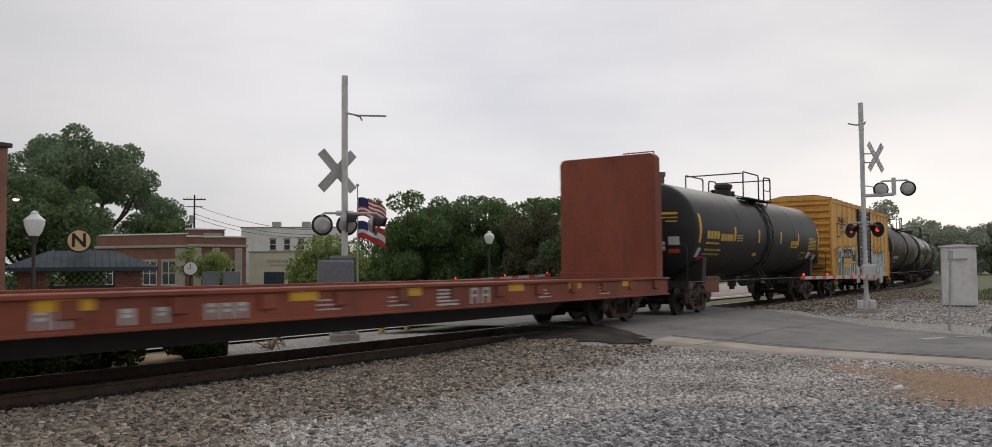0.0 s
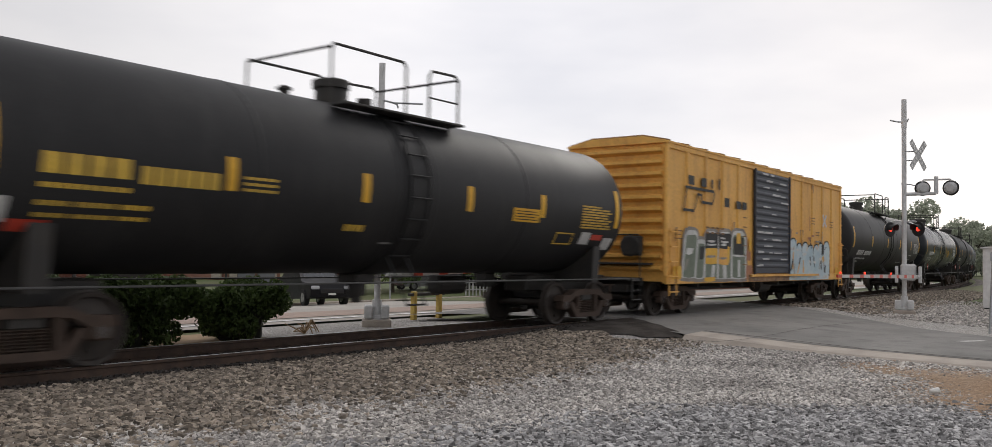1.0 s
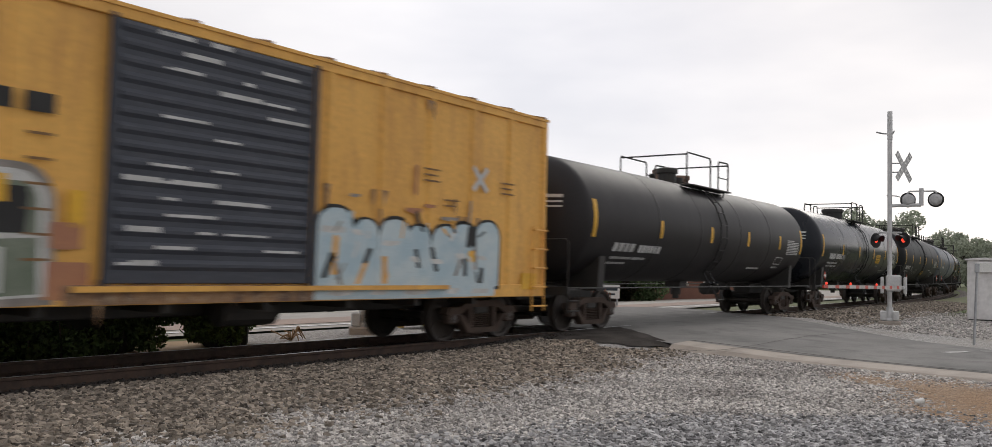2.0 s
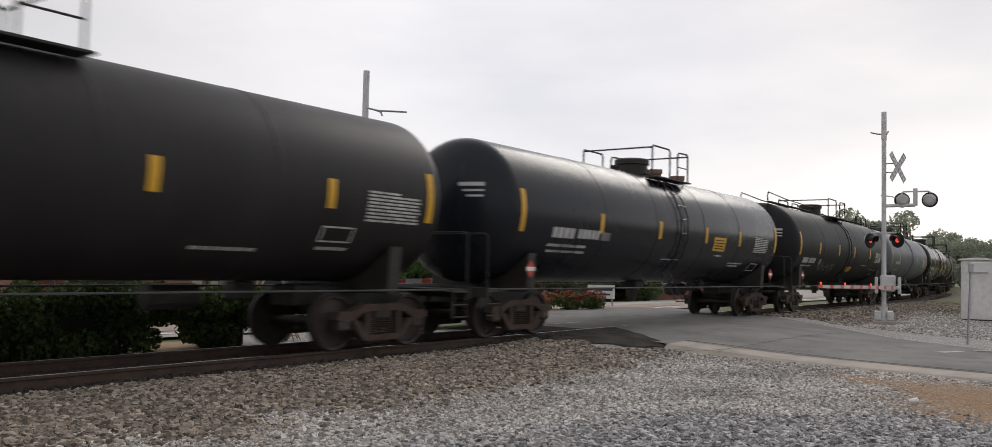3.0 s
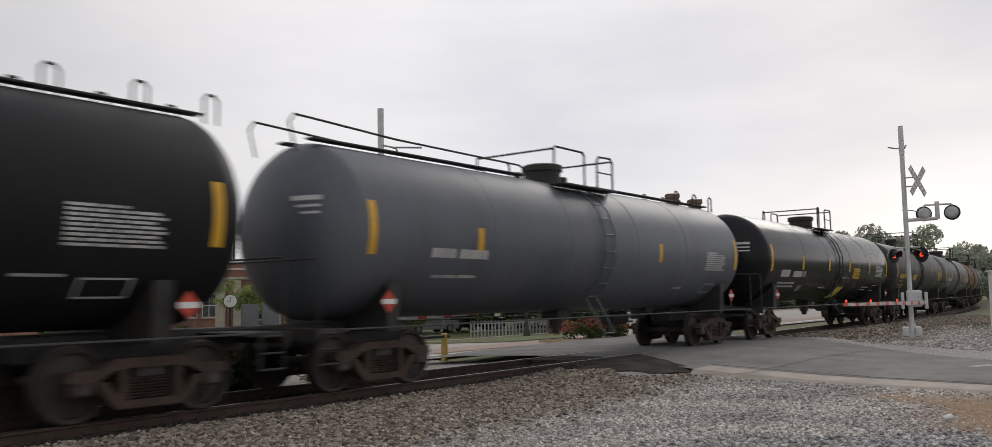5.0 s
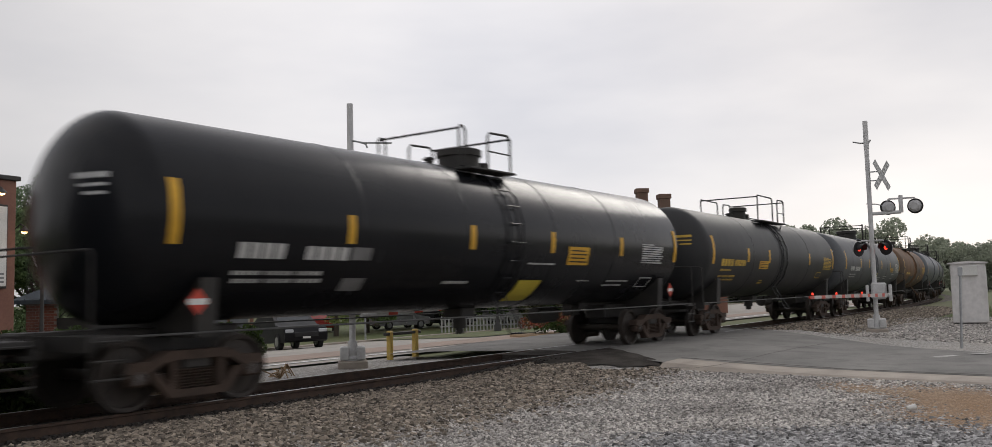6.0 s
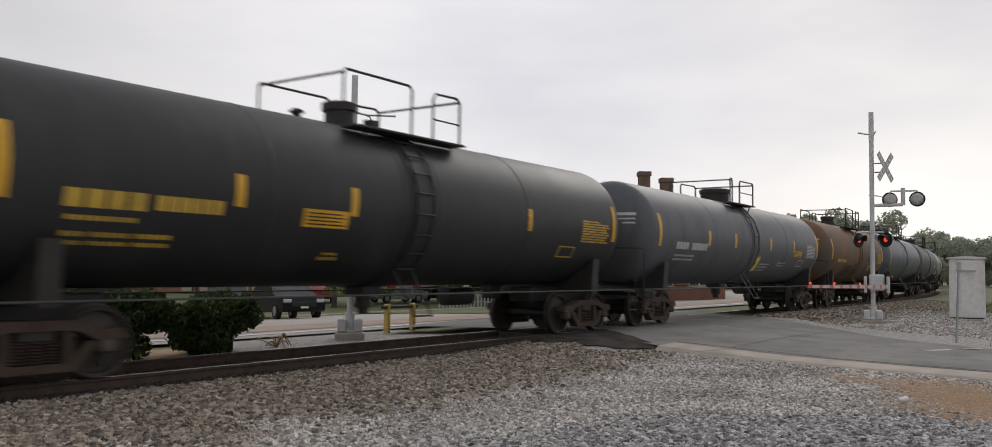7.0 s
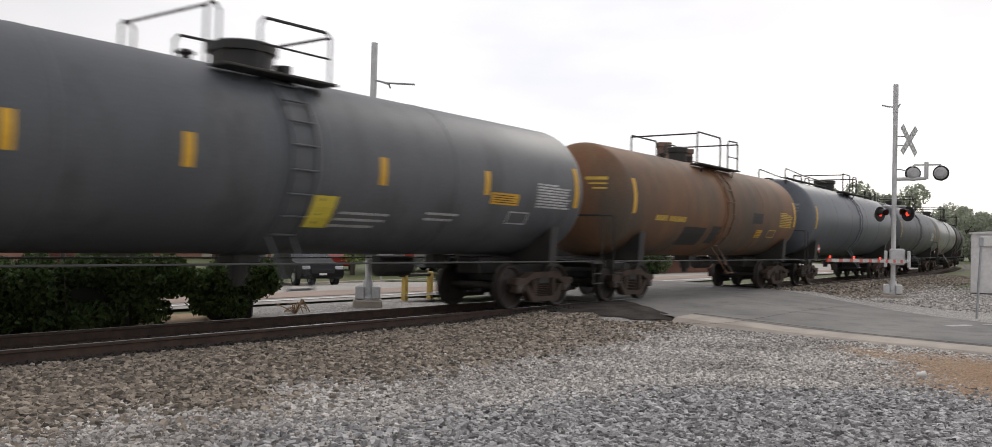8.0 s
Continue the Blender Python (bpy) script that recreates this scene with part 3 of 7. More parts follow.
def build_road():
    sh = Shape()
    vs, fs = [], []
    rows = []
    for i in range(len(ROAD_LEFT) - 1):
        for k in range(4):
            f = k / 4
            rows.append([(a[i][0] + (a[i + 1][0] - a[i][0]) * f, a[i][1] + (a[i + 1][1] - a[i][1]) * f) for a in (ROAD_LEFT, ROAD_RIGHT)])
    rows.append([ROAD_LEFT[-1], ROAD_RIGHT[-1]])
    for (a, b) in rows:
        for j in range(9):
            f = j / 8
            x, y = a[0] + (b[0] - a[0]) * f, a[1] + (b[1] - a[1]) * f
            vs.append((x, y, road_z(y) + 0.03 * math.sin(f * math.pi)))
    fs = [(i * 9 + j, (i + 1) * 9 + j, (i + 1) * 9 + j + 1, i * 9 + j + 1) for i in range(len(rows) - 1) for j in range(8)]
    road = tagged(part("road", sh.add(vs, fs), ASPHALT), "worn grey asphalt road over the level crossing", "road", kind="structure")
    # dark patch at the crossing's near left corner
    patch = Shape()
    cols = 14
    vs = []
    for j in range(cols + 1):
        y = 7.62 + (10.42 - 7.62) * j / cols
        lo = 15.55 + 0.95 * (1 - j / cols) ** 3 + 0.14 * math.sin(y * 9.0)
        hi = 16.6 + (y - 7.6) * 1.05 + 0.05 * math.sin(y * 7.3)
        for i in range(cols + 1):
            x = lo + (hi - lo) * i / cols
            bed = float(np.interp(y - TRACK_Y, (-3.6, -2.6, -1.75, -1.3), (-0.42, -0.27, -0.24, -0.27)))
            low = max(ground_z(x, y), bed) + 0.02
            vs.append((x, y, low + (max(low, road_z(y) + 0.02) - low) * smooth(16.0, 17.4, x)))
    patch.add(vs, [(j * (cols + 1) + i, j * (cols + 1) + i + 1, (j + 1) * (cols + 1) + i + 1, (j + 1) * (cols + 1) + i) for j in range(cols) for i in range(cols)])
    patch.box((17.0, TRACK_Y - 0.68, -0.2), (31.0, TRACK_Y + 0.64, -0.012), 0.01)
    part("asphalt_patch", patch, ASPHALT_DARK, road, "dark asphalt patch and infill between the rails")
    # pale concrete edge of the road on the yard side
    edge = Shape()
    for a, b in zip(ROAD_LEFT[:4], ROAD_LEFT[1:4]):
        n = 4
        for i in range(n):
            p = [(a[0] + (b[0] - a[0]) * f, a[1] + (b[1] - a[1]) * f) for f in (i / n, (i + 1) / n)]
            z = [road_z(q[1]) + 0.006 for q in p]
            w = 0.75
            vs = [(p[0][0] - 0.05, p[0][1], z[0]), (p[1][0] - 0.05, p[1][1], z[1]), (p[1][0] + w, p[1][1], z[1] + 0.018), (p[0][0] + w, p[0][1], z[0] + 0.018),
                  (p[0][0] - 0.4, p[0][1], z[0] - 0.16), (p[1][0] - 0.4, p[1][1], z[1] - 0.16)]
            edge.add(vs, [(0, 1, 2, 3), (0, 4, 5, 1)])
    part("kerb", edge, CONCRETE, road, "low pale concrete road edge")
    # worn stop bar and lane marks
    mark = Shape()
    for x, y, w, d in ((20.3, 3.1, 0.7, 0.2), (21.4, 2.6, 0.35, 0.14)):
        z = road_z(y) + 0.032
        mark.add([(x, y, z), (x + w, y - 0.3, z), (x + w + 0.05, y - 0.3 + d, z), (x + 0.05, y + d, z)], [(0, 1, 2, 3)])
    part("road_marking", mark, ROAD_PAINT, road, "worn white road paint")
    crack = Shape()
    for a, b in zip(ROAD_LEFT[1:3], ROAD_LEFT[2:4]):
        za, zb = road_z(a[1]) + 0.03, road_z(b[1]) + 0.03
        crack.add([(a[0] + 0.95, a[1], za), (b[0] + 0.85, b[1], zb), (b[0] + 0.95, b[1], zb), (a[0] + 1.02, a[1], za)], [(0, 1, 2, 3)])
    pts = [(15.43, 7.0), (15.6, 6.57), (16.44, 6.41), (17.92, 6.38), (19.94, 6.44), (21.68, 6.4), (23.57, 6.24)]
    for a, b in zip(pts, pts[1:]):
        za, zb = road_z(a[1]) + 0.034, road_z(b[1]) + 0.034
        crack.add([(a[0], a[1], za), (b[0], b[1], zb), (b[0] + 0.06, b[1] + 0.02, zb), (a[0] + 0.06, a[1] + 0.02, za)], [(0, 1, 2, 3)])
    part("crack_seal", crack, ASPHALT_DARK, road, "tar-sealed crack")
    # the street behind the track
    street = grid_sheet(-25, 95, 16.2, 31, 60, 18, lambda x, y: ground_z(x, y) + 0.008 + 0.03 * math.sin((y - 16.2) / 14.8 * math.pi))
    st = tagged(part("street", street, PALE_PAVE), "pale street running beside the track behind it", "street", kind="structure")
    line = Shape()
    for x in range(-24, 94, 3):
        line.add([(x, 16.75, -0.175), (x + 3.0, 16.75, -0.175), (x + 3.0, 16.95, -0.175), (x, 16.95, -0.175)], [(0, 1, 2, 3)])
    part("edge_line", line, SIGN_WHITE, st, "white edge line")
    band = Shape()
    band.add([(-24, 17.4, -0.17), (95, 17.4, -0.17), (95, 18.9, -0.158), (-24, 18.9, -0.158)], [(0, 1, 2, 3)])
    part("paving_band", band, PINK_PAVE, st, "brick-coloured paving band")
    kerb = Shape()
    for x in range(-25, 95, 4):
        z = ground_z(x + 2, 31.1)
        kerb.box((x, 31.0, z - 0.2), (x + 3.98, 31.2, z + 0.11), 0.02)
    tagged(part("far_kerb", kerb, CONCRETE), "pale concrete kerb of the street", "kerb", kind="structure")


def rail_profile(side):
    o = side * GAUGE / 2
    return [(o - 0.075, -0.18), (o - 0.075, -0.165), (o - 0.012, -0.14), (o - 0.012, -0.045), (o - 0.036, -0.035), (o - 0.036, -0.006),
            (o - 0.028, 0.0), (o + 0.028, 0.0), (o + 0.036, -0.006), (o + 0.036, -0.035), (o + 0.012, -0.045), (o + 0.012, -0.14),
            (o + 0.075, -0.165), (o + 0.075, -0.18)]


def build_track():
    tr = thing("railway_track", "single railway track with rusty rails on dark sleepers", "railway track", kind="structure")
    for side in (-1, 1):
        r = part("rail", offset_strip(-40, 190, 2.0, rail_profile(side)), RAIL_SIDE, tr, "rusty steel rail")
        o = side * GAUGE / 2
        part("rail_head", offset_strip(-40, 190, 2.0, [(o - 0.03, 0.002), (o + 0.03, 0.002)]), RAIL_HEAD, r, "polished rail head")
    tie = Shape().box((-0.115, -1.3, -0.36), (0.115, 1.3, -0.172), 0.012).mesh("sleeper", TIE_WOOD)
    plate = Shape()
    for side in (-1, 1):
        plate.box((-0.1, side * GAUGE / 2 - 0.18, -0.173), (0.1, side * GAUGE / 2 + 0.18, -0.16), 0.004)
        for k in (-0.1, 0.1):
            plate.rod((0.05, side * GAUGE / 2 + k, -0.165), (0.05, side * GAUGE / 2 + k, -0.145), 0.014, n=6)
    plate = plate.mesh("tie_plate", RAIL_SIDE)
    for i in range(-10, 190):
        s = i * 0.54 + random.uniform(-0.03, 0.03)
        x, y, h = track(s)
        if 18.5 < x < 31:
            continue
        t = part("sleeper", tie, None, tr, at=pose(x, y + random.uniform(-0.05, 0.05), random.uniform(-0.012, 0.0), 0, 0, h + random.uniform(-1.5, 1.5)))
        if x < 20:
            part("tie_plate", plate, None, t)


build_ground()
build_road()
build_track()
# ---- the train ----
CARS, WHEELS = [], []
SHARED = {}


def truck_meshes():
    if SHARED:
        return SHARED
    r = WHEEL_R
    ws = Shape()
    for side in (-1, 1):
        y = side * GAUGE / 2
        prof = [(-0.03, 0.08), (-0.05, 0.1), (-0.012, 0.16), (-0.01, r - 0.08), (-0.06, r - 0.06), (-0.07, r - 0.01), (-0.06, r), (0.035, r + 0.004),
                (0.045, r + 0.026), (0.06, r + 0.026), (0.065, r - 0.05), (0.03, r - 0.08), (0.02, 0.16), (0.05, 0.1), (0.03, 0.08)]
        # the flange is on the inside of the rail
        ws.turn([(y + k * (1 if side < 0 else -1), q) for k, q in prof], "y", 28)
        for k in range(3):
            a = k * 2.1
            ws.rod((0.27 * math.sin(a), y - side * 0.02, 0.27 * math.cos(a)), (0.27 * math.sin(a), y + side * 0.03, 0.27 * math.cos(a)), 0.035, n=6)
    ws.rod((0, -1.02, 0), (0, 1.02, 0), 0.075, n=12)
    for side in (-1, 1):
        ws.rod((0, side * 1.0, 0), (0, side * 1.08, 0), 0.1, n=10, slot=1)
        for k in range(3):
            a = k * 2.1 + 0.4
            ws.rod((0.06 * math.sin(a), side * 1.08, 0.06 * math.cos(a)), (0.06 * math.sin(a), side * 1.1, 0.06 * math.cos(a)), 0.018, n=6, slot=1)
    SHARED["wheelset"] = ws.mesh("wheelset", [WHEEL_STEEL, BEARING], True)
    w = 0.89
    top = [(-w - 0.2, 0.52), (-w - 0.16, 0.64), (-w + 0.15, 0.64), (-0.45, 0.76), (0.45, 0.76), (w - 0.15, 0.64), (w + 0.16, 0.64), (w + 0.2, 0.52), (w + 0.14, 0.5), (w - 0.16, 0.5), (0.5, 0.62), (0.3, 0.64), (-0.3, 0.64), (-0.5, 0.62), (-w + 0.16, 0.5), (-w - 0.14, 0.5)]
    low = [(-w + 0.16, 0.5), (-0.62, 0.5), (-0.38, 0.25), (0.38, 0.25), (0.62, 0.5), (w - 0.16, 0.5), (w - 0.2, 0.4), (0.46, 0.15), (-0.46, 0.15), (-w + 0.2, 0.4)]
    fr = Shape()
    fr.prism(top, -0.11, 0.11).prism(low, -0.1, 0.1)
    for s in (-1, 1):
        fr.prism([(s * 0.32, 0.22), (s * 0.42, 0.22), (s * 0.42, 0.66), (s * 0.32, 0.66)], -0.09, 0.09)
        fr.box((s * w - 0.14, -0.1, 0.33), (s * w + 0.14, 0.1, 0.54), 0.03)
    SHARED["side_frame"] = fr.mesh("side_frame", TRUCK_STEEL)
    coil = [(0.26, 0.06)]
    for k in range(7):
        z = 0.26 + k * 0.038
        coil += [(z + 0.012, 0.08), (z + 0.026, 0.055)]
    SHARED["spring"] = Shape().turn(coil, "z", 10).mesh("spring", TRUCK_STEEL)
    bo = Shape().box((-0.22, -1.05, 0.5), (0.22, 1.05, 0.74), 0.03).box((-0.3, -0.3, 0.7), (0.3, 0.3, 0.92), 0.03)
    bo.box((-0.95, -0.06, 0.3), (0.95, 0.06, 0.38)).box((-0.6, -0.75, 0.3), (-0.5, 0.75, 0.42)).box((0.5, -0.75, 0.3), (0.6, 0.75, 0.42))
    SHARED["bolster"] = bo.mesh("bolster", STEEL_DARK)
    cp = Shape().box((0, -0.1, 0.76), (0.55, 0.1, 1.0), 0.03).box((0.5, -0.16, 0.74), (0.78, 0.14, 1.02), 0.05).box((0.72, -0.05, 0.7), (0.86, 0.2, 1.04), 0.05)
    cp.path([(0.5, 0.25, 0.8), (0.62, 0.3, 0.55), (0.8, 0.26, 0.45), (0.95, 0.2, 0.5)], 0.03)
    SHARED["coupler"] = cp.mesh("coupler", TRUCK_STEEL)
    return SHARED


def add_trucks(car, half, inset):
    sh = truck_meshes()
    for s in (-1, 1):
        tr = part("truck", sh["bolster"], None, car, "rust-brown cast steel wheel truck", at=pose(s * (half - inset), 0, 0))
        for side in (-1, 1):
            part("side_frame", sh["side_frame"], None, tr, at=pose(0, side * 0.98, 0))
            for x in (-0.19, 0.0, 0.19):
                part("spring", sh["spring"], None, tr, at=pose(x, side * 0.98, 0))
        for k in (-0.89, 0.89):
            WHEELS.append((part("wheelset", sh["wheelset"], None, tr, at=pose(k, 0, WHEEL_R)), k))
        part("coupler", sh["coupler"], None, car, at=pose(s * (half - 0.15), 0, 0, 0, 0, 0 if s > 0 else 180))


def keep_car(car, mid):
    CARS.append((car, mid))


def skin_patch(sh, x0, x1, z0, z1, r, zc, lift=0.006, side=-1, slot=0, n=3):
    """A patch on a tank's flank between two lengths and two heights."""
    a0, a1 = (math.asin(max(-0.999, min(0.999, (z - zc) / r))) for z in (z0, z1))
    vs = []
    for i in range(n + 1):
        a = a0 + (a1 - a0) * i / n
        for x in (x0, x1):
            vs.append((x, side * (r + lift) * math.cos(a), zc + (r + lift) * math.sin(a)))
    sh.add(vs, [(2 * i, 2 * i + 1, 2 * i + 3, 2 * i + 2) for i in range(n)], slot)


def text_row(sh, x, z, h, groups, w, gap, r, zc):
    """A line of plain letter-sized bars: groups of so many characters."""
    for g in groups:
        for _ in range(g):
            skin_patch(sh, x, x + w, z, z + h, r, zc, n=2)
            x += w + gap
        x += w * 0.8
    return x


def tank_car(x0, x1, paint, label, r=1.47, zc=2.58, marks=YELLOW_MARK, text=None, stripes=(), texts=(), panels=(), collar=False, walkway=False, railing=(-1.65, 1.45, -0.7, 0.05, 0.65, 0.74, 0.27), placard=True, head_marks=(), hood=False, scrawl=(), name="tank_car"):
    """A tank car whose end marks stand at x0 and x1 along the train; texts: (x, z, h, groups, char width)."""
    mid, half = (x0 + x1) / 2, (x1 - x0) / 2 + 1.25
    car = thing(name, label, "tank car", "cars of the freight train")
    body, span = half - 0.4, (x1 - x0) / 2
    dome = r / 2
    prof = [(-body + dome * (1 - math.sqrt(max(0.0, 1 - k * k))), r * k) for k in (0.0, 0.2, 0.4, 0.56, 0.7, 0.81, 0.9, 0.96, 0.99)] + [(-body + dome, r)]
    shell = prof + [(-x, q) for x, q in prof[::-1]]
    tank = part("tank", Shape().turn(shell, "x", 64, at=(0, 0, zc)), paint, car, smooth=True)
    for k in ([-0.42, -0.06, 0.06, 0.42] if collar else [-0.5, -0.18, 0.18, 0.5]):
        x, w = k * body, 0.03
        part("weld_seam", Shape().turn([(x - w, r), (x - w * 0.7, r + 0.006), (x + w * 0.7, r + 0.006), (x + w, r)], "x", 64, at=(0, 0, zc)), paint, tank, smooth=True)
    if collar:
        part("collar", Shape().turn([(-0.34, r), (-0.3, r + 0.03), (0.3, r + 0.03), (0.34, r)], "x", 64, at=(0, 0, zc)), paint, tank, "raised band round the tank's middle", smooth=True)
    # reflective marks
    for s in (-1, 1):
        for side in (-1, 1):
            mk = Shape()
            skin_patch(mk, s * span - 0.08, s * span + 0.08, 2.15, 3.0, r, zc, 0.012, side, n=6)
            part("reflective_mark", mk, marks, tank)
    for k in stripes:
        mk = Shape()
        skin_patch(mk, k - 0.08, k + 0.08, 2.25, 2.7, r, zc)
        part("reflective_mark", mk, marks, tank)
    for x, z, h, groups, w in texts:
        for g in groups:
            tx = Shape()
            x = text_row(tx, x, z, h, (g,), w * 0.92, w * 0.24, r, zc)
            part("lettering", tx, text or WHITE_TEXT, tank)
    for x, z, w, h, m in panels:
        pn = Shape()
        skin_patch(pn, x, x + w, z, z + h, r, zc, 0.008)
        part("sign_panel", pn, m, tank)
        if w > 0.4 and m in (YELLOW_MARK, YELLOW_TEXT):
            ln = Shape()
            for i in range(4):
                zz = z + h * (0.15 + 0.2 * i)
                skin_patch(ln, x + w * 0.08, x + w * (0.92 - 0.1 * (i % 2)), zz, zz + h * 0.07, r, zc, 0.012, n=1)
            part("lettering", ln, INK, tank)
    # data block near the rear end, small lettering on the front head
    d0, d1 = (span - 2.0, span - 0.75) if placard else (span - 1.5, span - 0.25)
    f0, fz = (span - 1.7, 1.5) if placard else (span - 2.35, 1.74)
    block = []
    for i in range(9):
        z, x, end = 2.1 + i * 0.057, d0, d1 - (0.5 if i == 8 else 0.03 * (i % 3))
        ln = Shape()
        while x < end - 0.1:
            w = min(end, x + 0.18 + 0.22 * ((i * 7 + int(x * 13)) % 5) / 4)
            skin_patch(ln, x, w, z, z + 0.034, r, zc, n=1)
            x = w + 0.035
        block.append(ln)
    for ln in block:
        part("data_line", ln, text or WHITE_TEXT, tank)
    bx = Shape()
    for z in (fz, fz + 0.22):
        skin_patch(bx, f0, f0 + 0.68, z, z + 0.025, r, zc, n=1)
    for x in (f0, f0 + 0.65):
        skin_patch(bx, x, x + 0.03, fz, fz + 0.24, r, zc, n=2)
    part("data_frame", bx, text or WHITE_TEXT, tank, "small outlined data frame")

    def head_x(y, zz):
        q = min(0.99, math.hypot(y, zz - zc) / r)
        return -body + dome - dome * math.sqrt(1 - q * q) - 0.008
    for i in range(3):
        y0, y1, z, n = -0.98, -0.45 - 0.1 * i, zc + 0.42 - 0.11 * i, 5
        hd = Shape()
        vs = [(head_x(y, z + d), y, z + d) for y in (y0 + (y1 - y0) * k / n for k in range(n + 1)) for d in (0.0, 0.075 if i == 0 else 0.04)]
        part("head_lettering", hd.add(vs, [(2 * k, 2 * k + 1, 2 * k + 3, 2 * k + 2) for k in range(n)]), text or WHITE_TEXT, tank)
    for y0, z0, w, h, m in head_marks:
        grid = [(y0 + w * i / 3, z0 + h * k / 3) for i in range(4) for k in range(4)]
        part("sign_panel", Shape().add([(head_x(y, z), y, z) for y, z in grid], [(i * 4 + k, i * 4 + k + 1, i * 4 + k + 5, i * 4 + k + 4) for i in range(3) for k in range(3)]), m, tank)
    if placard:
        for x in (-span + 0.35, span - 0.4):
            pl = part("placard", Shape().prism([(x - 0.17, 1.4), (x, 1.22), (x + 0.17, 1.4), (x, 1.58)], -1.46, -1.45, "y"), RED_MARK, car, "red diamond placard with a white band")
            part("placard_band", Shape().box((x - 0.15, -1.466, 1.36), (x + 0.15, -1.461, 1.44)), SIGN_WHITE, pl)
            part("placard_bracket", Shape().box((x - 0.02, -1.45, 0.95), (x + 0.02, -1.42, 1.3)), STEEL_DARK, pl)
    # sprayed scrawl: loops of short strokes along the flank
    rng = random.Random(5)
    for x, w in scrawl:
        sc = Shape()
        n = int(w / 0.06)
        for k in range(n):
            u = x + w * k / n
            z = 1.72 + 0.1 * math.sin(k * 0.9) + 0.06 * math.sin(k * 2.3 + x)
            skin_patch(sc, u, u + 0.075, z, z + rng.uniform(0.03, 0.09), r, zc, 0.008, n=1)
        part("scrawl", sc, GREY_TEXT, tank, "thin pale sprayed scrawl")
    # underframe: side rod, stub sills, saddles, end platforms
    for s in (-1, 1):
        lo, hi = sorted((s * half - s * 3.2, s * half + s * 0.1))
        part("stub_sill", Shape().box((lo, -0.3, 0.7), (hi, 0.3, 1.06), 0.03), STEEL_DARK, car)
        c = s * (half - 1.9)
        part("saddle", Shape().prism([(-1.25, 0.92), (1.25, 0.92), (1.3, 1.72), (1.02, 1.5), (0.5, 1.18), (-0.5, 1.18), (-1.02, 1.5), (-1.3, 1.72)], c - 0.14, c + 0.14, "x"), STEEL_DARK, car)
    for s in (-1, 1):
        pf = Shape()
        lo, hi = sorted((s * (half - 0.75), s * (half - 0.1)))
        pf.box((lo, -1.45, 0.95), (hi, 1.45, 1.01), 0.01)
        pf.box((s * (half - 0.1) - 0.02, -1.5, 0.84), (s * (half - 0.1) + 0.02, 1.5, 1.02))
        part("end_platform", pf, STEEL_DARK, car)
        e = s * (half - 0.14)
        part("end_handrail", Shape().path([(e, -1.45, 0.45), (e, -1.45, 1.98), (e, -1.38, 2.05), (e, 1.38, 2.05), (e, 1.45, 1.98), (e, 1.45, 0.45)], 0.015), STEEL_DARK, car)
        for side in (-1, 1):
            part("stirrup", Shape().path([(e - s * 0.42, side * 1.47, 1.0), (e - s * 0.42, side * 1.47, 0.5), (e, side * 1.47, 0.5)], 0.018), STEEL_DARK, car)
            for k in (0.72, 0.95):
                part("step", Shape().rod((e, side * 1.47, k), (e - s * 0.42, side * 1.47, k), 0.016, n=6), STEEL_DARK, car)
    for side in (-1, 1):
        part("side_rail", Shape().box((-half + 0.7, side * 1.42 - 0.03, 0.98), (half - 0.7, side * 1.42 + 0.03, 1.008), 0.006), RAIL_GREY, car, "thin grey side running rail")
    part("brake_pipe", Shape().path([(-half + 1.5, -0.5, 0.96), (half - 1.5, -0.5, 0.96)], 0.014), STEEL_DARK, car)
    bt = Shape()
    bt.rod((0.0, 0, 1.2), (0.0, 0, 0.72), 0.16, n=12).rod((0.0, 0, 0.74), (0.0, 0, 0.6), 0.1, n=12).box((-0.25, -0.25, 0.95), (0.25, 0.25, 1.14), 0.02)
    part("outlet_valve", bt, STEEL_DARK, car)
    br = Shape()
    br.turn([(1.6, 0.1), (1.62, 0.2), (2.5, 0.2), (2.55, 0.1)], "x", 12, at=(half - 7.0, 0.5, 0.86))
    part("brake_reservoir", br, STEEL_DARK, car)
    part("brake_valve", Shape().box((half - 3.9, 0.3, 0.8), (half - 3.5, 0.6, 1.1), 0.02), STEEL_DARK, car)
    # side ladder in the middle
    ladder = part("ladder", Shape().rod((-0.23, -1.45, 0.62), (0.23, -1.45, 0.62), 0.018, n=6), paint, car, "side ladder of steel rungs")
    for x in (-0.23, 0.23):
        pts = [(x, -(r + 0.07) * math.cos(a), zc + (r + 0.07) * math.sin(a)) for a in (radians(k) for k in (-50, -30, -10, 10, 30, 50, 68, 80))]
        part("stile", Shape().path([(x, -1.45, 0.6)] + pts, 0.018), paint, ladder)
    for k in range(-48, 75, 14):
        a = radians(k)
        p = (-(r + 0.07) * math.cos(a), zc + (r + 0.07) * math.sin(a))
        part("rung", Shape().rod((-0.23, *p), (0.23, *p), 0.016, n=6), paint, ladder)
    # manway, platform and railing on top
    top = zc + r
    lo, hi, mx, g0, g1, hgt, mr = railing
    px0, px1 = lo - 0.2, hi + 0.15
    mw = Shape()
    mw.turn([(-0.1, mr), (0.26, mr), (0.27, mr + 0.05), (0.4, mr + 0.05), (0.43, mr - 0.02), (0.46, 0.0)], "z", 20, at=(mx, 0, top))
    part("manway", mw, STEEL_DARK, car, smooth=True)
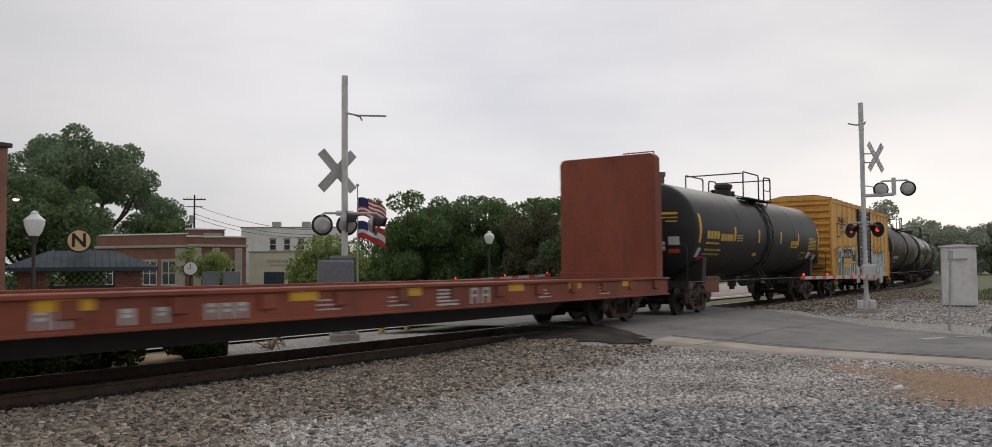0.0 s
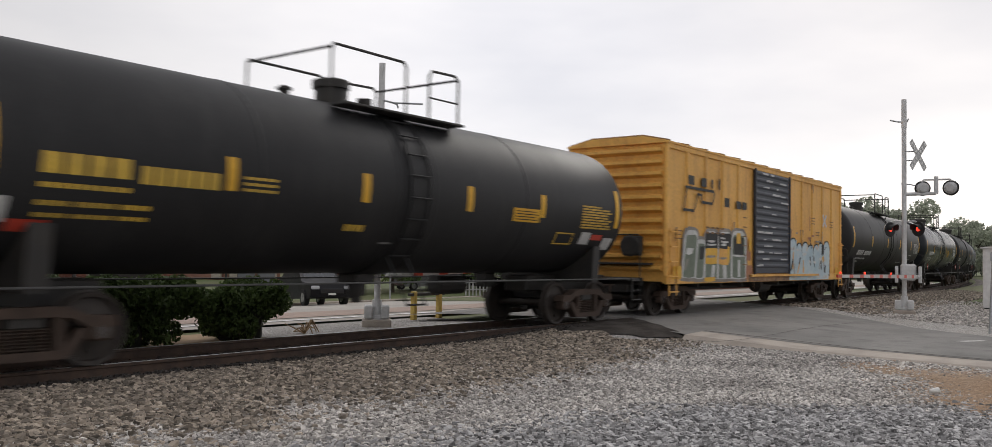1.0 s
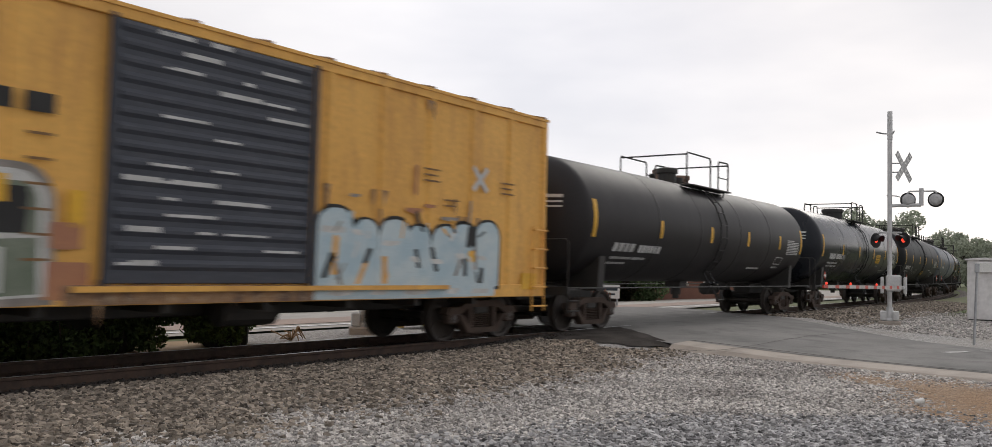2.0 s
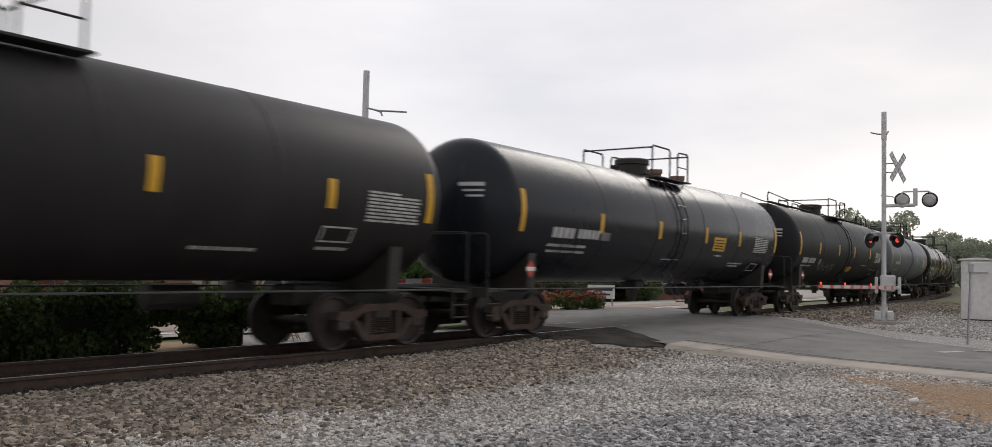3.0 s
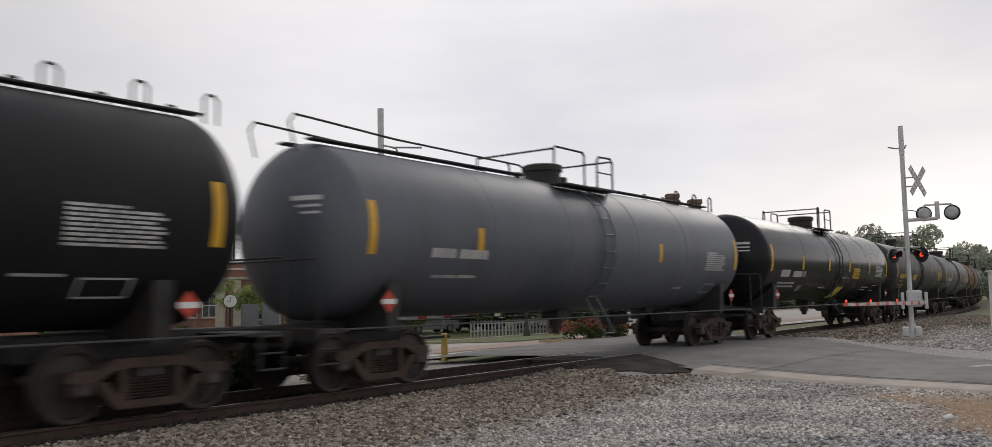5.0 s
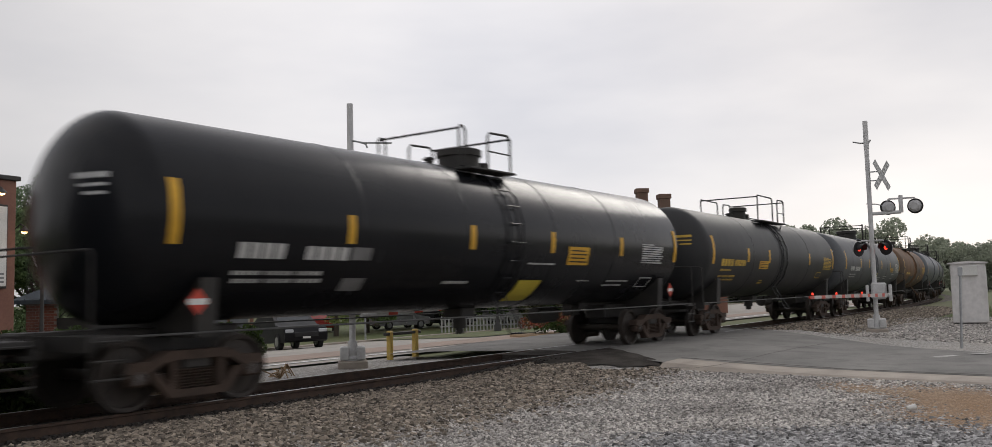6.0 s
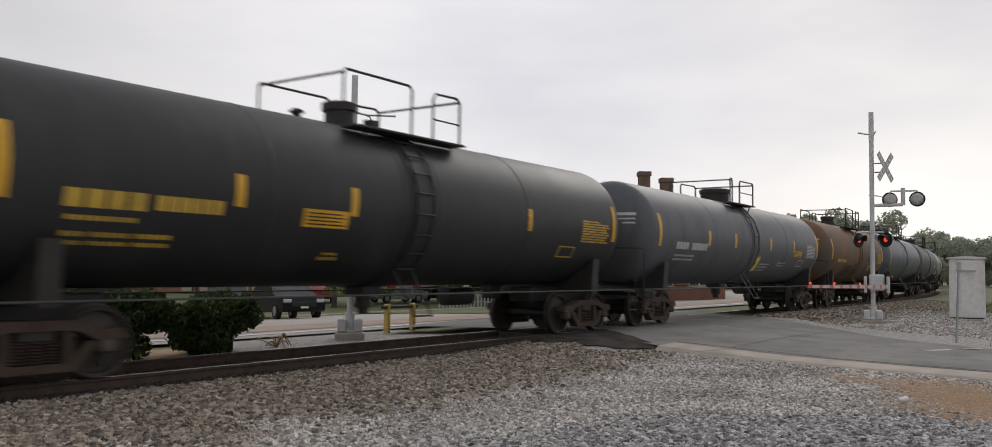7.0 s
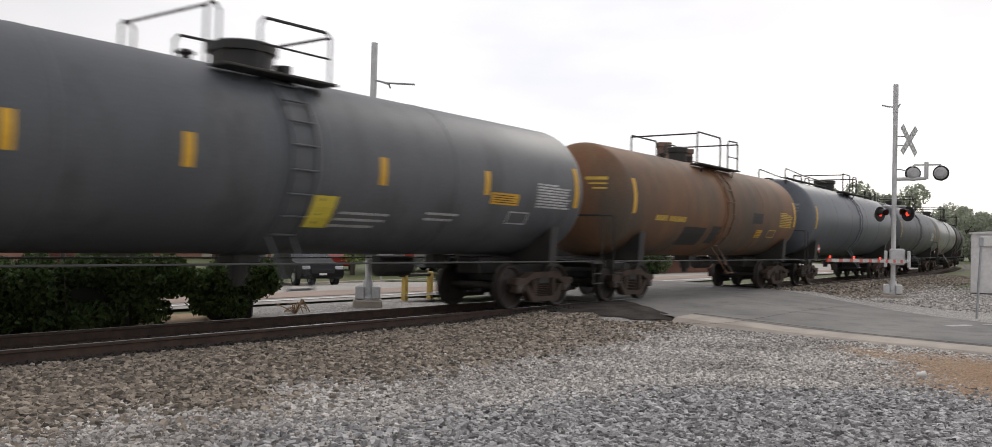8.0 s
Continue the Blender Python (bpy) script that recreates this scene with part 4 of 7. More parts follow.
    part("vent_valve", Shape().rod((mx - 1.0, 0, top - 0.05), (mx - 1.0, 0, top + 0.16), 0.08, n=10).rod((mx - 1.0, 0, top + 0.1), (mx - 1.0, 0, top + 0.13), 0.13, n=10), STEEL_DARK, car)
    part("relief_valve", Shape().rod((mx + 0.8, 0, top - 0.05), (mx + 0.8, 0, top + 0.22), 0.14, n=10), STEEL_DARK, car)
    for side in (-1, 1):
        pl = Shape()
        pl.box((px0 + 0.5, side * 0.9 - 0.2, top - 0.17), (px1, side * 0.9 + 0.2, top - 0.13), 0.008)
        for k in (px0 + 0.8, px1 - 0.3):
            pl.rod((k, side * 1.0, top - 0.15), (k, side * 0.9, top - 0.42), 0.02, n=6)
        part("platform", pl, STEEL_DARK, car, "grated top platform")
    # two bent hoops on each side, with a gap at the ladder
    for side in (-1, 1):
        y = side * 1.05
        part("railing", Shape().path([(lo, y, top - 0.2), (lo, y, top + hgt - 0.07), (lo + 0.05, y, top + hgt), (g0 - 0.07, y, top + hgt), (g0, y, top + hgt - 0.08), (g0, y, top - 0.15)], 0.024), STEEL_DARK, car, "bent pipe safety railing")
        part("railing", Shape().path([(g1, y, top - 0.15), (g1, y, top + hgt - 0.12), (g1 + 0.08, y, top + hgt - 0.02), (hi - 0.1, y, top + hgt), (hi, y, top + hgt - 0.08), (hi, y, top - 0.15)], 0.024), STEEL_DARK, car, "bent pipe safety railing")
        part("mid_rail", Shape().rod((g1, y, top + 0.24), (hi, y, top + 0.24), 0.016, n=6), STEEL_DARK, car)
    for x, z in ((lo, top + hgt - 0.05), (hi, top + hgt - 0.06)):
        part("cross_rail", Shape().rod((x, -1.05, z), (x, 1.05, z), 0.022, n=6), STEEL_DARK, car)
    if walkway:
        for side in (-1, 1):
            for a, b in ((-body + 0.5, px0), (px1, body - 0.4)):
                part("top_walkway", Shape().box((a, side * 0.35 - 0.1, top + 0.01), (b, side * 0.35 + 0.1, top + 0.045), 0.008), STEEL_DARK, car, "running board along the top")
            y = side * 0.5
            part("walkway_handrail", Shape().path([(-body + 0.1, y, top - 0.25), (-body - 0.02, y, top + 0.2), (-body + 0.08, y, top + 0.34), (-body + 0.6, y, top + 0.32), (-body + 2.4, y, top + 0.24), (px0 - 0.3, y, top + 0.2), (px0, y, top + 0.02)], 0.02), STEEL_DARK, car, "thin pipe handrail")
            for x in (body - 2.6, body - 1.4, body - 0.3):
                part("grab_hoop", Shape().path([(x - 0.11, y, top - 0.12), (x - 0.11, y, top + 0.24), (x - 0.05, y, top + 0.31), (x + 0.05, y, top + 0.31), (x + 0.11, y, top + 0.24), (x + 0.11, y, top - 0.12)], 0.02), STEEL_DARK, car)
    if hood:
        part("end_bracket", Shape().prism([(-body - 0.28, top - 0.4), (-body - 0.24, top - 0.24), (-body + 0.1, top - 0.2), (-body + 0.45, top - 0.18), (-body + 0.3, top - 0.5), (-body + 0.05, top - 0.52)], -0.35, 0.1, "y"), STEEL_DARK, car, "dark steel bracket over the tank head")
    add_trucks(car, half, 1.9)
    keep_car(car, mid)
    return car
def flat_car(x1):
    """Bulkhead flat car whose rear deck end stands at x1 along the train."""
    length = 22.0
    half = length / 2
    car = thing("bulkhead_flat_car", "rust-brown bulkhead flat car with a tall end wall, empty deck", "flat car", "cars of the freight train")
    dk = Shape()
    dk.box((-half, -1.42, 1.0), (half, 1.42, 1.11), 0.01)
    part("deck", dk, FLAT_BROWN, car)
    for side in (-1, 1):
        sl = Shape()
        sl.prism([(-half, 0.72), (half, 0.72), (half, 1.13), (-half, 1.13)], side * 1.42, side * 1.5, "y")
        sl.box((-half, side * 1.5 - 0.07, 1.1), (half, side * 1.5 + 0.07, 1.16), 0.01).box((-half, side * 1.5 - 0.06, 0.68), (half, side * 1.5 + 0.06, 0.73), 0.01)
        part("side_sill", sl, FLAT_BROWN, car)
        for i in range(15):
            x = -half + 0.9 + i * 1.45
            part("stake_pocket", Shape().box((x - 0.13, side * 1.5 - (0.055 if side < 0 else 0), 0.86), (x + 0.13, side * 1.5 + (0.055 if side > 0 else 0), 1.08), 0.015), FLAT_BROWN, car)
    fs = Shape()
    fs.prism([(-half + 4.3, 0.35), (half - 4.3, 0.35), (half - 3.3, 0.72), (half, 0.72), (half, 1.08), (-half, 1.08), (-half, 0.72), (-half + 3.3, 0.72)], -0.4, 0.4, "y")
    for i in range(9):
        x = -half + 2.5 + i * (length - 5) / 8
        for lo, hi in ((-1.4, -0.4), (0.4, 1.4)):
            part("cross_bearer", Shape().box((x - 0.06, lo, 0.78), (x + 0.06, hi, 1.0)), STEEL_DARK, car)
    part("centre_sill", fs, STEEL_DARK, car)
    for s in (-1, 1):
        b0, b1 = (half - 0.62, half - 0.3) if s > 0 else (-half + 0.3, -half + 0.62)
        bh = Shape()
        bh.prism([(-1.46, 1.1), (1.46, 1.1), (1.46, 4.36), (1.42, 4.44), (1.34, 4.49), (-1.34, 4.49), (-1.42, 4.44), (-1.46, 4.36)], b0, b1, "x")
        bh.box((b0 - 0.05, -1.49, 1.1), (b0 + 0.02, 1.49, 1.3), 0.01).box((b0 - 0.02, -1.48, 1.2), (b0 + 0.06, -1.4, 4.4), 0.01)
        wall = part("bulkhead", bh, FLAT_BROWN, car, "tall steel bulkhead")
        bp = Shape()
        for y in (-1.38, -0.7, 0.0, 0.7, 1.38):
            e = b1 if s > 0 else b0
            lo, hi = sorted((e, e + s * 0.14))
            bp.box((lo, y - 0.06, 1.14), (hi, y + 0.06, 3.9), 0.01)
        for z in (1.8, 2.6, 3.4):
            e = b1 if s > 0 else b0
            lo, hi = sorted((e, e + s * 0.16))
            bp.box((lo, -1.38, z), (hi, 1.38, z + 0.1), 0.01)
        part("brace", bp, FLAT_BROWN, wall)
        part("grab_iron", Shape().path([(b1, -1.3, 4.47), (b1, -1.3, 4.57), (b1, -0.4, 4.57), (b1, -0.4, 4.47)], 0.018), FLAT_BROWN, wall)
    for i, x in enumerate((-9.8, -6.15, -2.43, 0.0, 3.26, 5.65, 8.27)):
        part("reflective_mark", Shape().box((x, -1.512, 0.96), (x + (0.72 if i < 2 else 0.56), -1.502, 1.1)), YELLOW_MARK, car, "yellow reflective strip")
    marks = []
    for x, n, h in ((-6.16, 2, 0.22), (-5.1, 1, 0.2), (-4.63, 1, 0.2), (-3.88, 3, 0.22), (2.0, 2, 0.3)):
        w = 0.36 if h > 0.25 else 0.25
        for k in range(n):
            for dx, dz, ww, hh in ((0, 0, 0.05, h), (w * 0.55, 0, 0.05, h), (0, h - 0.05, w * 0.7, 0.05), (0, h * 0.45, w * 0.7, 0.04)):
                marks.append((x + k * w + dx, 0.76 + dz, ww, hh))
    marks += [(1.0, 0.76 + k * 0.065, 0.62, 0.035) for k in range(5)]
    marks += [(x, 0.8 + k * 0.07, 0.5 - 0.1 * k, 0.025) for x in (-1.9, -0.3, 4.4, 7.1) for k in range(3)]
    for x, z, w, h in marks:
        part("lettering", Shape().box((x, -1.511, z), (x + w, -1.503, z + h)), WHITE_TEXT, car, "worn white lettering")
    add_trucks(car, half, 1.9)
    keep_car(car, x1 - half)
    return car


def box_car(x0, x1):
    mid, half = (x0 + x1) / 2, (x1 - x0) / 2
    car = thing("box_car", "weathered yellow steel boxcar with graffiti and a dark blue door", "boxcar", "cars of the freight train")
    W, Z0, Z1 = 1.47, 0.9, 4.42
    body = part("body", Shape().box((-half + 0.06, -W + 0.045, Z0), (half - 0.06, W - 0.045, Z1), 0.01), BOX_YELLOW, car)
    # sides: sill, top chord, posts; the door opening lies just behind the middle
    d0, d1 = -1.72, 1.42
    for side in (-1, 1):
        y0, y1 = sorted((side * W, side * (W - 0.07)))
        part("side_sill", Shape().box((-half, y0, Z0 - 0.06), (half, y1 + 0.0, Z0 + 0.18), 0.01), BOX_YELLOW, body)
        part("top_chord", Shape().box((-half, y0, Z1 - 0.13), (half, y1, Z1 + 0.02), 0.01), BOX_YELLOW, body)
        for i in range(14):
            x = -half + 0.06 + i * (2 * half - 0.12) / 13
            if d0 - 0.3 < x < d1 + 0.3:
                continue
            part("side_post", Shape().prism([(x - 0.1, side * (W - 0.046)), (x - 0.055, side * W), (x + 0.055, side * W), (x + 0.1, side * (W - 0.046))], Z0 + 0.15, Z1 - 0.1, "z"), BOX_YELLOW, body)
        # the door: rows of pressed ribs
        door = Shape()
        yo = side * (W + 0.02)
        door.box((d0, min(yo, yo - side * 0.06), Z0 + 0.2), (d1, max(yo, yo - side * 0.06), Z1 - 0.14), 0.01)
        dr = part("door", door, BOX_DOOR, car, "dark blue ribbed sliding door")
        for k in range(15):
            z = Z0 + 0.36 + k * 0.205
            part("door_rib", Shape().prism([(yo, z), (yo + side * 0.028, z + 0.05), (yo + side * 0.028, z + 0.09), (yo, z + 0.14)], d0 + 0.08, d1 - 0.08, "x"), BOX_DOOR, dr)
        for x in (d0 - 0.06, d1):
            fr = Shape()
            fr.box((x, min(yo, yo + side * 0.05), Z0 + 0.1), (x + 0.06, max(yo, yo + side * 0.05), Z1 - 0.1))
            part("door_frame", fr, BOX_DOOR, dr)
        tr = Shape().box((d0 - 0.4, min(yo, yo + side * 0.06), Z0 + 0.1), (d1 + 3.2, max(yo, yo + side * 0.06), Z0 + 0.17))
        part("door_track", tr, BOX_YELLOW, car)
        if side < 0:
            rng = random.Random(4)
            for k in range(34):
                x, z = d0 + rng.uniform(0.1, 2.3), Z0 + 0.42 + rng.randrange(15) * 0.205
                part("chalk_mark", Shape().box((x, yo - 0.033, z), (x + rng.uniform(0.12, 0.7), yo - 0.03, z + rng.uniform(0.02, 0.07))), WHITE_TEXT, dr, "faded white scrawl")
    # ends: deep horizontal corrugations
    for s in (-1, 1):
        for k in range(11):
            z = Z0 + 0.24 + k * 0.3
            e = s * half
            part("end_rib", Shape().prism([(e - s * 0.06, z), (e + s * 0.1, z + 0.07), (e + s * 0.1, z + 0.14), (e - s * 0.06, z + 0.2)], -W + 0.13, W - 0.13, "y"), BOX_YELLOW, body)
        for side in (-1, 1):
            lo, hi = sorted((s * half, s * (half - 0.14)))
            a, b = sorted((side * W, side * (W - 0.14)))
            part("corner_post", Shape().box((lo, a + 0.002, Z0 - 0.04), (hi, b - 0.002, Z1 + 0.01), 0.015), BOX_YELLOW, body)
        ld = Shape()
        for side in (-1, 1):
            for k in range(5):
                z = Z0 - 0.25 + k * 0.38
                ld.path([(s * (half - 0.08), side * (W + 0.01), z), (s * (half - 0.08), side * (W + 0.08), z), (s * (half - 0.52), side * (W + 0.08), z), (s * (half - 0.52), side * (W + 0.01), z)], 0.014)
            for x in (half - 0.08, half - 0.52):
                ld.rod((s * x, side * (W + 0.03), Z0 - 0.35), (s * x, side * (W + 0.03), Z0 + 1.35), 0.016, n=6)
        part("ladder", ld, BOX_YELLOW, car)
        pf = Shape().box((min(s * half, s * (half + 0.35)), -1.1, 1.32), (max(s * half, s * (half + 0.35)), 1.1, 1.37), 0.008)
        part("end_platform", pf, STEEL_DARK, car)
    # brake gear on the near end of the front wall
    part("brake_housing", Shape().box((-half - 0.28, -0.85, 1.55), (-half - 0.07, -0.35, 2.05), 0.03), STEEL_DARK, car)
    part("brake_wheel", Shape().turn([(-half - 0.36, 0.22), (-half - 0.34, 0.27), (-half - 0.31, 0.27), (-half - 0.29, 0.22)], "x", 18, at=(0, -0.6, 1.8)), STEEL_DARK, car)
    # roof
    roof = part("roof", Shape().prism([(-W - 0.02, Z1), (W + 0.02, Z1), (W + 0.02, Z1 + 0.05), (0.75, Z1 + 0.2), (-0.75, Z1 + 0.2), (-W - 0.02, Z1 + 0.05)], -half - 0.03, half + 0.03, "x"), BOX_YELLOW, car)
    for i in range(14):
        x = -half + 0.1 + i * (2 * half - 0.2) / 13
        part("roof_rib", Shape().prism([(-W, Z1 + 0.055), (-0.75, Z1 + 0.205), (0.75, Z1 + 0.205), (W, Z1 + 0.055), (W, Z1 + 0.09), (0.75, Z1 + 0.245), (-0.75, Z1 + 0.245), (-W, Z1 + 0.09)], x - 0.05, x + 0.05, "x"), ROOF_PAINT, roof)
    # lettering stood for by plain strokes, track-shaped mark below it
    y = -W - 0.009
    lt = Shape()

    def bar(x, z, w, h):
        lt.box((x, y, z), (x + w, y + 0.006, z + h))
    X = -half
    # strokes (x from the front end, z, width, height)
    for x, z, w, h in ((1.24, 3.46, 0.36, 0.24), (2.08, 3.46, 0.34, 0.24), (2.76, 3.46, 0.1, 0.24), (3.27, 3.46, 0.1, 0.3), (3.7, 3.0, 0.36, 0.26), (4.6, 3.0, 0.36, 0.22), (5.08, 3.0, 0.34, 0.22),
                       (1.06, 3.34, 1.9, 0.07), (0.92, 2.74, 0.7, 0.07), (1.8, 3.2, 0.32, 0.06), (2.11, 3.0, 0.75, 0.07)):
        bar(x + X, z, w, h)
    for x0, z0, x1, z1 in ((0.94, 2.8, 1.1, 3.34), (1.6, 2.8, 1.82, 3.22), (2.1, 3.06, 2.06, 3.22), (2.84, 3.06, 2.94, 3.34)):
        lt.add([(x0 + X, y, z0), (x0 + X + 0.06, y, z0), (x1 + X + 0.06, y, z1), (x1 + X, y, z1)], [(0, 1, 2, 3)])
    part("lettering", lt, INK, body, "black painted bars and line mark")
    st = Shape()
    for x, z, n in ((11.75, 3.05, 3), (14.0, 3.0, 3), (0.45, 2.2, 3), (12.3, 2.55, 2)):
        for k in range(n):
            st.box((x + X, y, z - k * 0.1), (x + X + 0.42 - 0.08 * (k % 2), y + 0.005, z - k * 0.1 + 0.03))
    for k in range(6):
        st.box((X + 5.12, y, 2.75 - k * 0.28), (X + 5.42, y + 0.005, 2.78 - k * 0.28))
    for k in range(2):
        for i in range(4):
            st.box((X + 2.4 + i * 0.35, y, 2.2 + k * 0.14), (X + 2.62 + i * 0.35, y + 0.005, 2.25 + k * 0.14))
    part("small_lettering", st, BROWN_INK, body, "small dark stencilled lettering")
    xm = Shape()
    cx, cz = X + 13.33, 3.02
    for a in (45, -45):
        xm.box((-0.3, 0, -0.05), (0.3, 0.006, 0.05), m=pose(cx, y - 0.004, cz, 0, a, 0))
    part("emblem", xm, WHITE_TEXT, body, "white cross-shaped mark")
    # graffiti: letter-like shapes in layers, each a flat coat of paint
    rng = random.Random(8)

    def coat(pts, col, layer, label):
        g = Shape()
        g.add([(x + X, -W - 0.003 - 0.0012 * layer, z) for x, z in pts], [tuple(range(len(pts)))])
        part("graffiti", g, col, body, label)

    def block(x, z, w, h, lean, round_top, grow=0.0):
        """Outline of a fat letter: straight foot, rounded shoulders, leaning."""
        x, z, w, h = x - grow, z - grow, w + 2 * grow, h + 2 * grow
        c = min(w, h) * round_top
        arc = [(w - c + c * math.sin(a), h - c + c * math.cos(a)) for a in (math.pi / 2 * k / 5 for k in range(5, -1, -1))]
        arc += [(c - c * math.sin(a), h - c + c * math.cos(a)) for a in (math.pi / 2 * k / 5 for k in range(6))]
        return [(x + u + lean * v / h + rng.uniform(-0.012, 0.012), z + v + rng.uniform(-0.012, 0.012)) for u, v in [(0, 0), (w * 0.5, -0.02), (w, 0)] + arc]

    for x, z, w, h, lean in ((0.88, 1.0, 0.85, 1.25, 0.18), (1.7, 0.98, 0.6, 1.05, 0.12), (2.3, 0.96, 0.95, 1.3, 0.05), (3.22, 0.96, 1.02, 1.33, 0.04), (4.25, 0.96, 1.15, 1.38, -0.03)):
        coat(block(x, z, w, h, lean, 0.3, 0.09), GRAF_GREY, 0, "grey haze of graffiti paint")
        coat(block(x, z, w, h, lean, 0.3), GRAF_WHITE, 1, "white graffiti letter")
        coat(block(x + 0.07, z + 0.02, w - 0.15, h - 0.14, lean, 0.2), GRAF_GREEN, 2, "grey-green fill of a graffiti letter")
    for x, z, w, h, lean, col, layer, label in (
            (1.1, 1.62, 0.4, 0.16, 0.1, GRAF_WHITE, 3, "white highlight of graffiti paint"), (0.98, 1.2, 0.12, 0.3, 0.2, GRAF_GREY, 3, "grey patch of graffiti paint"),
            (1.95, 1.5, 0.3, 0.34, 0.05, GRAF_BLACK, 3, "black patch of graffiti paint"), (1.85, 1.05, 0.26, 0.3, 0.0, GRAF_GREEN, 3, "grey-green patch of graffiti paint"),
            (2.36, 1.78, 0.86, 0.45, 0.02, GRAF_BLACK, 3, "black patch of graffiti paint"), (2.36, 1.38, 0.82, 0.42, 0.02, YELLOW_MARK, 4, "yellow patch of graffiti paint"),
            (3.3, 1.78, 0.9, 0.46, 0.0, GRAF_BLACK, 3, "black patch of graffiti paint"), (3.28, 1.36, 0.72, 0.44, 0.02, BOX_YELLOW, 4, "yellow patch of graffiti paint"), (3.92, 1.42, 0.16, 0.45, 0.02, YELLOW_MARK, 5, "yellow patch of graffiti paint"),
            (4.4, 1.66, 0.78, 0.5, 0.0, GRAF_BLACK, 3, "black patch of graffiti paint"), (4.62, 1.98, 0.32, 0.3, 0.0, YELLOW_MARK, 4, "yellow patch of graffiti paint"), (4.3, 1.6, 0.98, 0.04, 0.0, GRAF_WHITE, 5, "white stroke of graffiti paint"),
            (2.75, 1.0, 0.22, 0.34, 0.08, GRAF_WHITE, 4, "white highlight of graffiti paint"), (3.62, 0.98, 0.28, 0.36, -0.06, GRAF_WHITE, 4, "white highlight of graffiti paint"), (4.72, 1.0, 0.2, 0.5, 0.0, GRAF_WHITE, 4, "white highlight of graffiti paint"),
            (5.38, 0.93, 0.52, 0.42, 0.0, GRAF_PLUM, 1, "plum patch of graffiti paint"), (5.42, 1.5, 0.36, 0.3, 0.0, GRAF_PLUM, 1, "plum patch of graffiti paint"),
            (5.62, 1.75, 0.2, 0.42, 0.0, YELLOW_MARK, 1, "yellow patch of graffiti paint"), (2.3, 0.9, 0.75, 0.1, 0.0, YELLOW_MARK, 5, "yellow stroke of graffiti paint")):
        coat(block(x, z, w, h, lean, 0.12), col, layer, label)
    for x, z, w in ((2.5, 1.98, 0.5), (2.48, 1.88, 0.6), (3.42, 1.98, 0.55), (3.45, 1.9, 0.35), (3.42, 2.08, 0.3), (2.45, 1.55, 0.6), (3.36, 1.52, 0.5)):
        coat(block(x, z, w, 0.045, 0.02, 0.2), GRAF_WHITE if z > 1.7 else GRAF_GREY, 6, "white stroke of graffiti paint")
    for x, z, w, h, lean in ((9.35, 1.0, 0.75, 1.25, 0.02), (10.05, 1.0, 0.6, 1.1, 0.05), (10.65, 1.0, 0.75, 1.15, 0.05), (11.4, 1.02, 0.6, 1.05, -0.04), (11.95, 1.0, 0.7, 1.1, 0.06), (12.6, 1.02, 0.62, 1.15, -0.02), (13.2, 1.04, 0.75, 1.2, 0.02)):
        coat(block(x, z, w, h, lean, 0.42, 0.05), GRAF_BLACK, 0, "black graffiti outline")
        coat(block(x, z, w, h, lean, 0.42), GRAF_BLUE, 1, "pale blue graffiti letter")
        k = rng.uniform(0.15, 0.6)
        coat(block(x + w * k, z + rng.uniform(0.0, 0.5), w * 0.16, h * rng.uniform(0.25, 0.5), rng.uniform(-0.2, 0.2), 0.3), BOX_YELLOW if x < 11 else GRAF_BLACK, 2, "gap in a graffiti letter")
        coat(block(x + w * 0.12, z + h * rng.uniform(0.3, 0.8), w * rng.uniform(0.3, 0.7), 0.08, rng.uniform(-0.1, 0.1), 0.4), GRAF_WHITE, 3, "white highlight of graffiti paint")
    coat(block(9.35, 0.86, 4.5, 0.24, 0.0, 0.2), GRAF_BLUE, 4, "pale blue band of graffiti paint")
    for x, w in ((9.6, 0.5), (10.5, 0.35), (11.3, 0.6), (12.4, 0.3), (13.1, 0.5)):
        coat(block(x, 0.93, w, 0.08, 0.1, 0.3), GRAF_WHITE, 5, "white stroke of graffiti paint")
    for x, z, w, h, col in ((12.95, 1.75, 0.28, 0.4, GRAF_BLACK), (13.0, 1.5, 0.24, 0.2, YELLOW_MARK), (12.2, 2.22, 0.5, 0.05, GRAF_GREY), (11.3, 2.3, 0.4, 0.06, GRAF_PLUM), (11.5, 2.6, 0.07, 0.5, GRAF_PLUM), (11.75, 2.4, 0.3, 0.05, GRAF_PLUM), (13.0, 2.2, 0.06, 0.4, GRAF_GREY), (10.0, 2.45, 0.22, 0.05, GRAF_GREY)):
        coat(block(x, z, w, h, 0.03, 0.3), col, 6, "small scrawl of graffiti paint")
    for k in range(26):
        x, z = rng.uniform(9.4, 13.7), rng.uniform(1.05, 2.1)
        coat(block(x, z, rng.uniform(0.04, 0.1), rng.uniform(0.1, 0.4), rng.uniform(-0.2, 0.2), 0.4), (GRAF_BLACK, GRAF_WHITE, GRAF_BLUE, BOX_YELLOW, GRAF_GREY)[k % 5], 7, "thin stroke of graffiti paint")
    # scuffed sill below the door, rust along the seams
    part("worn_sill", Shape().box((5.6 + X, -W - 0.006, 0.85), (9.35 + X, -W - 0.001, 1.08)), SILL_RUST, body, "scuffed rusty paint below the door")
    for k in range(22):
        x, z, h = rng.uniform(0.2, 15.3), rng.choice((4.25, 2.6, 2.3, 1.15, 1.05)), rng.uniform(0.15, 0.6)
        coat([(x, z), (x + rng.uniform(0.05, 0.16), z), (x + 0.07, z - h * 0.6), (x + 0.03, z - h)], SILL_RUST, 0, "rust streak")
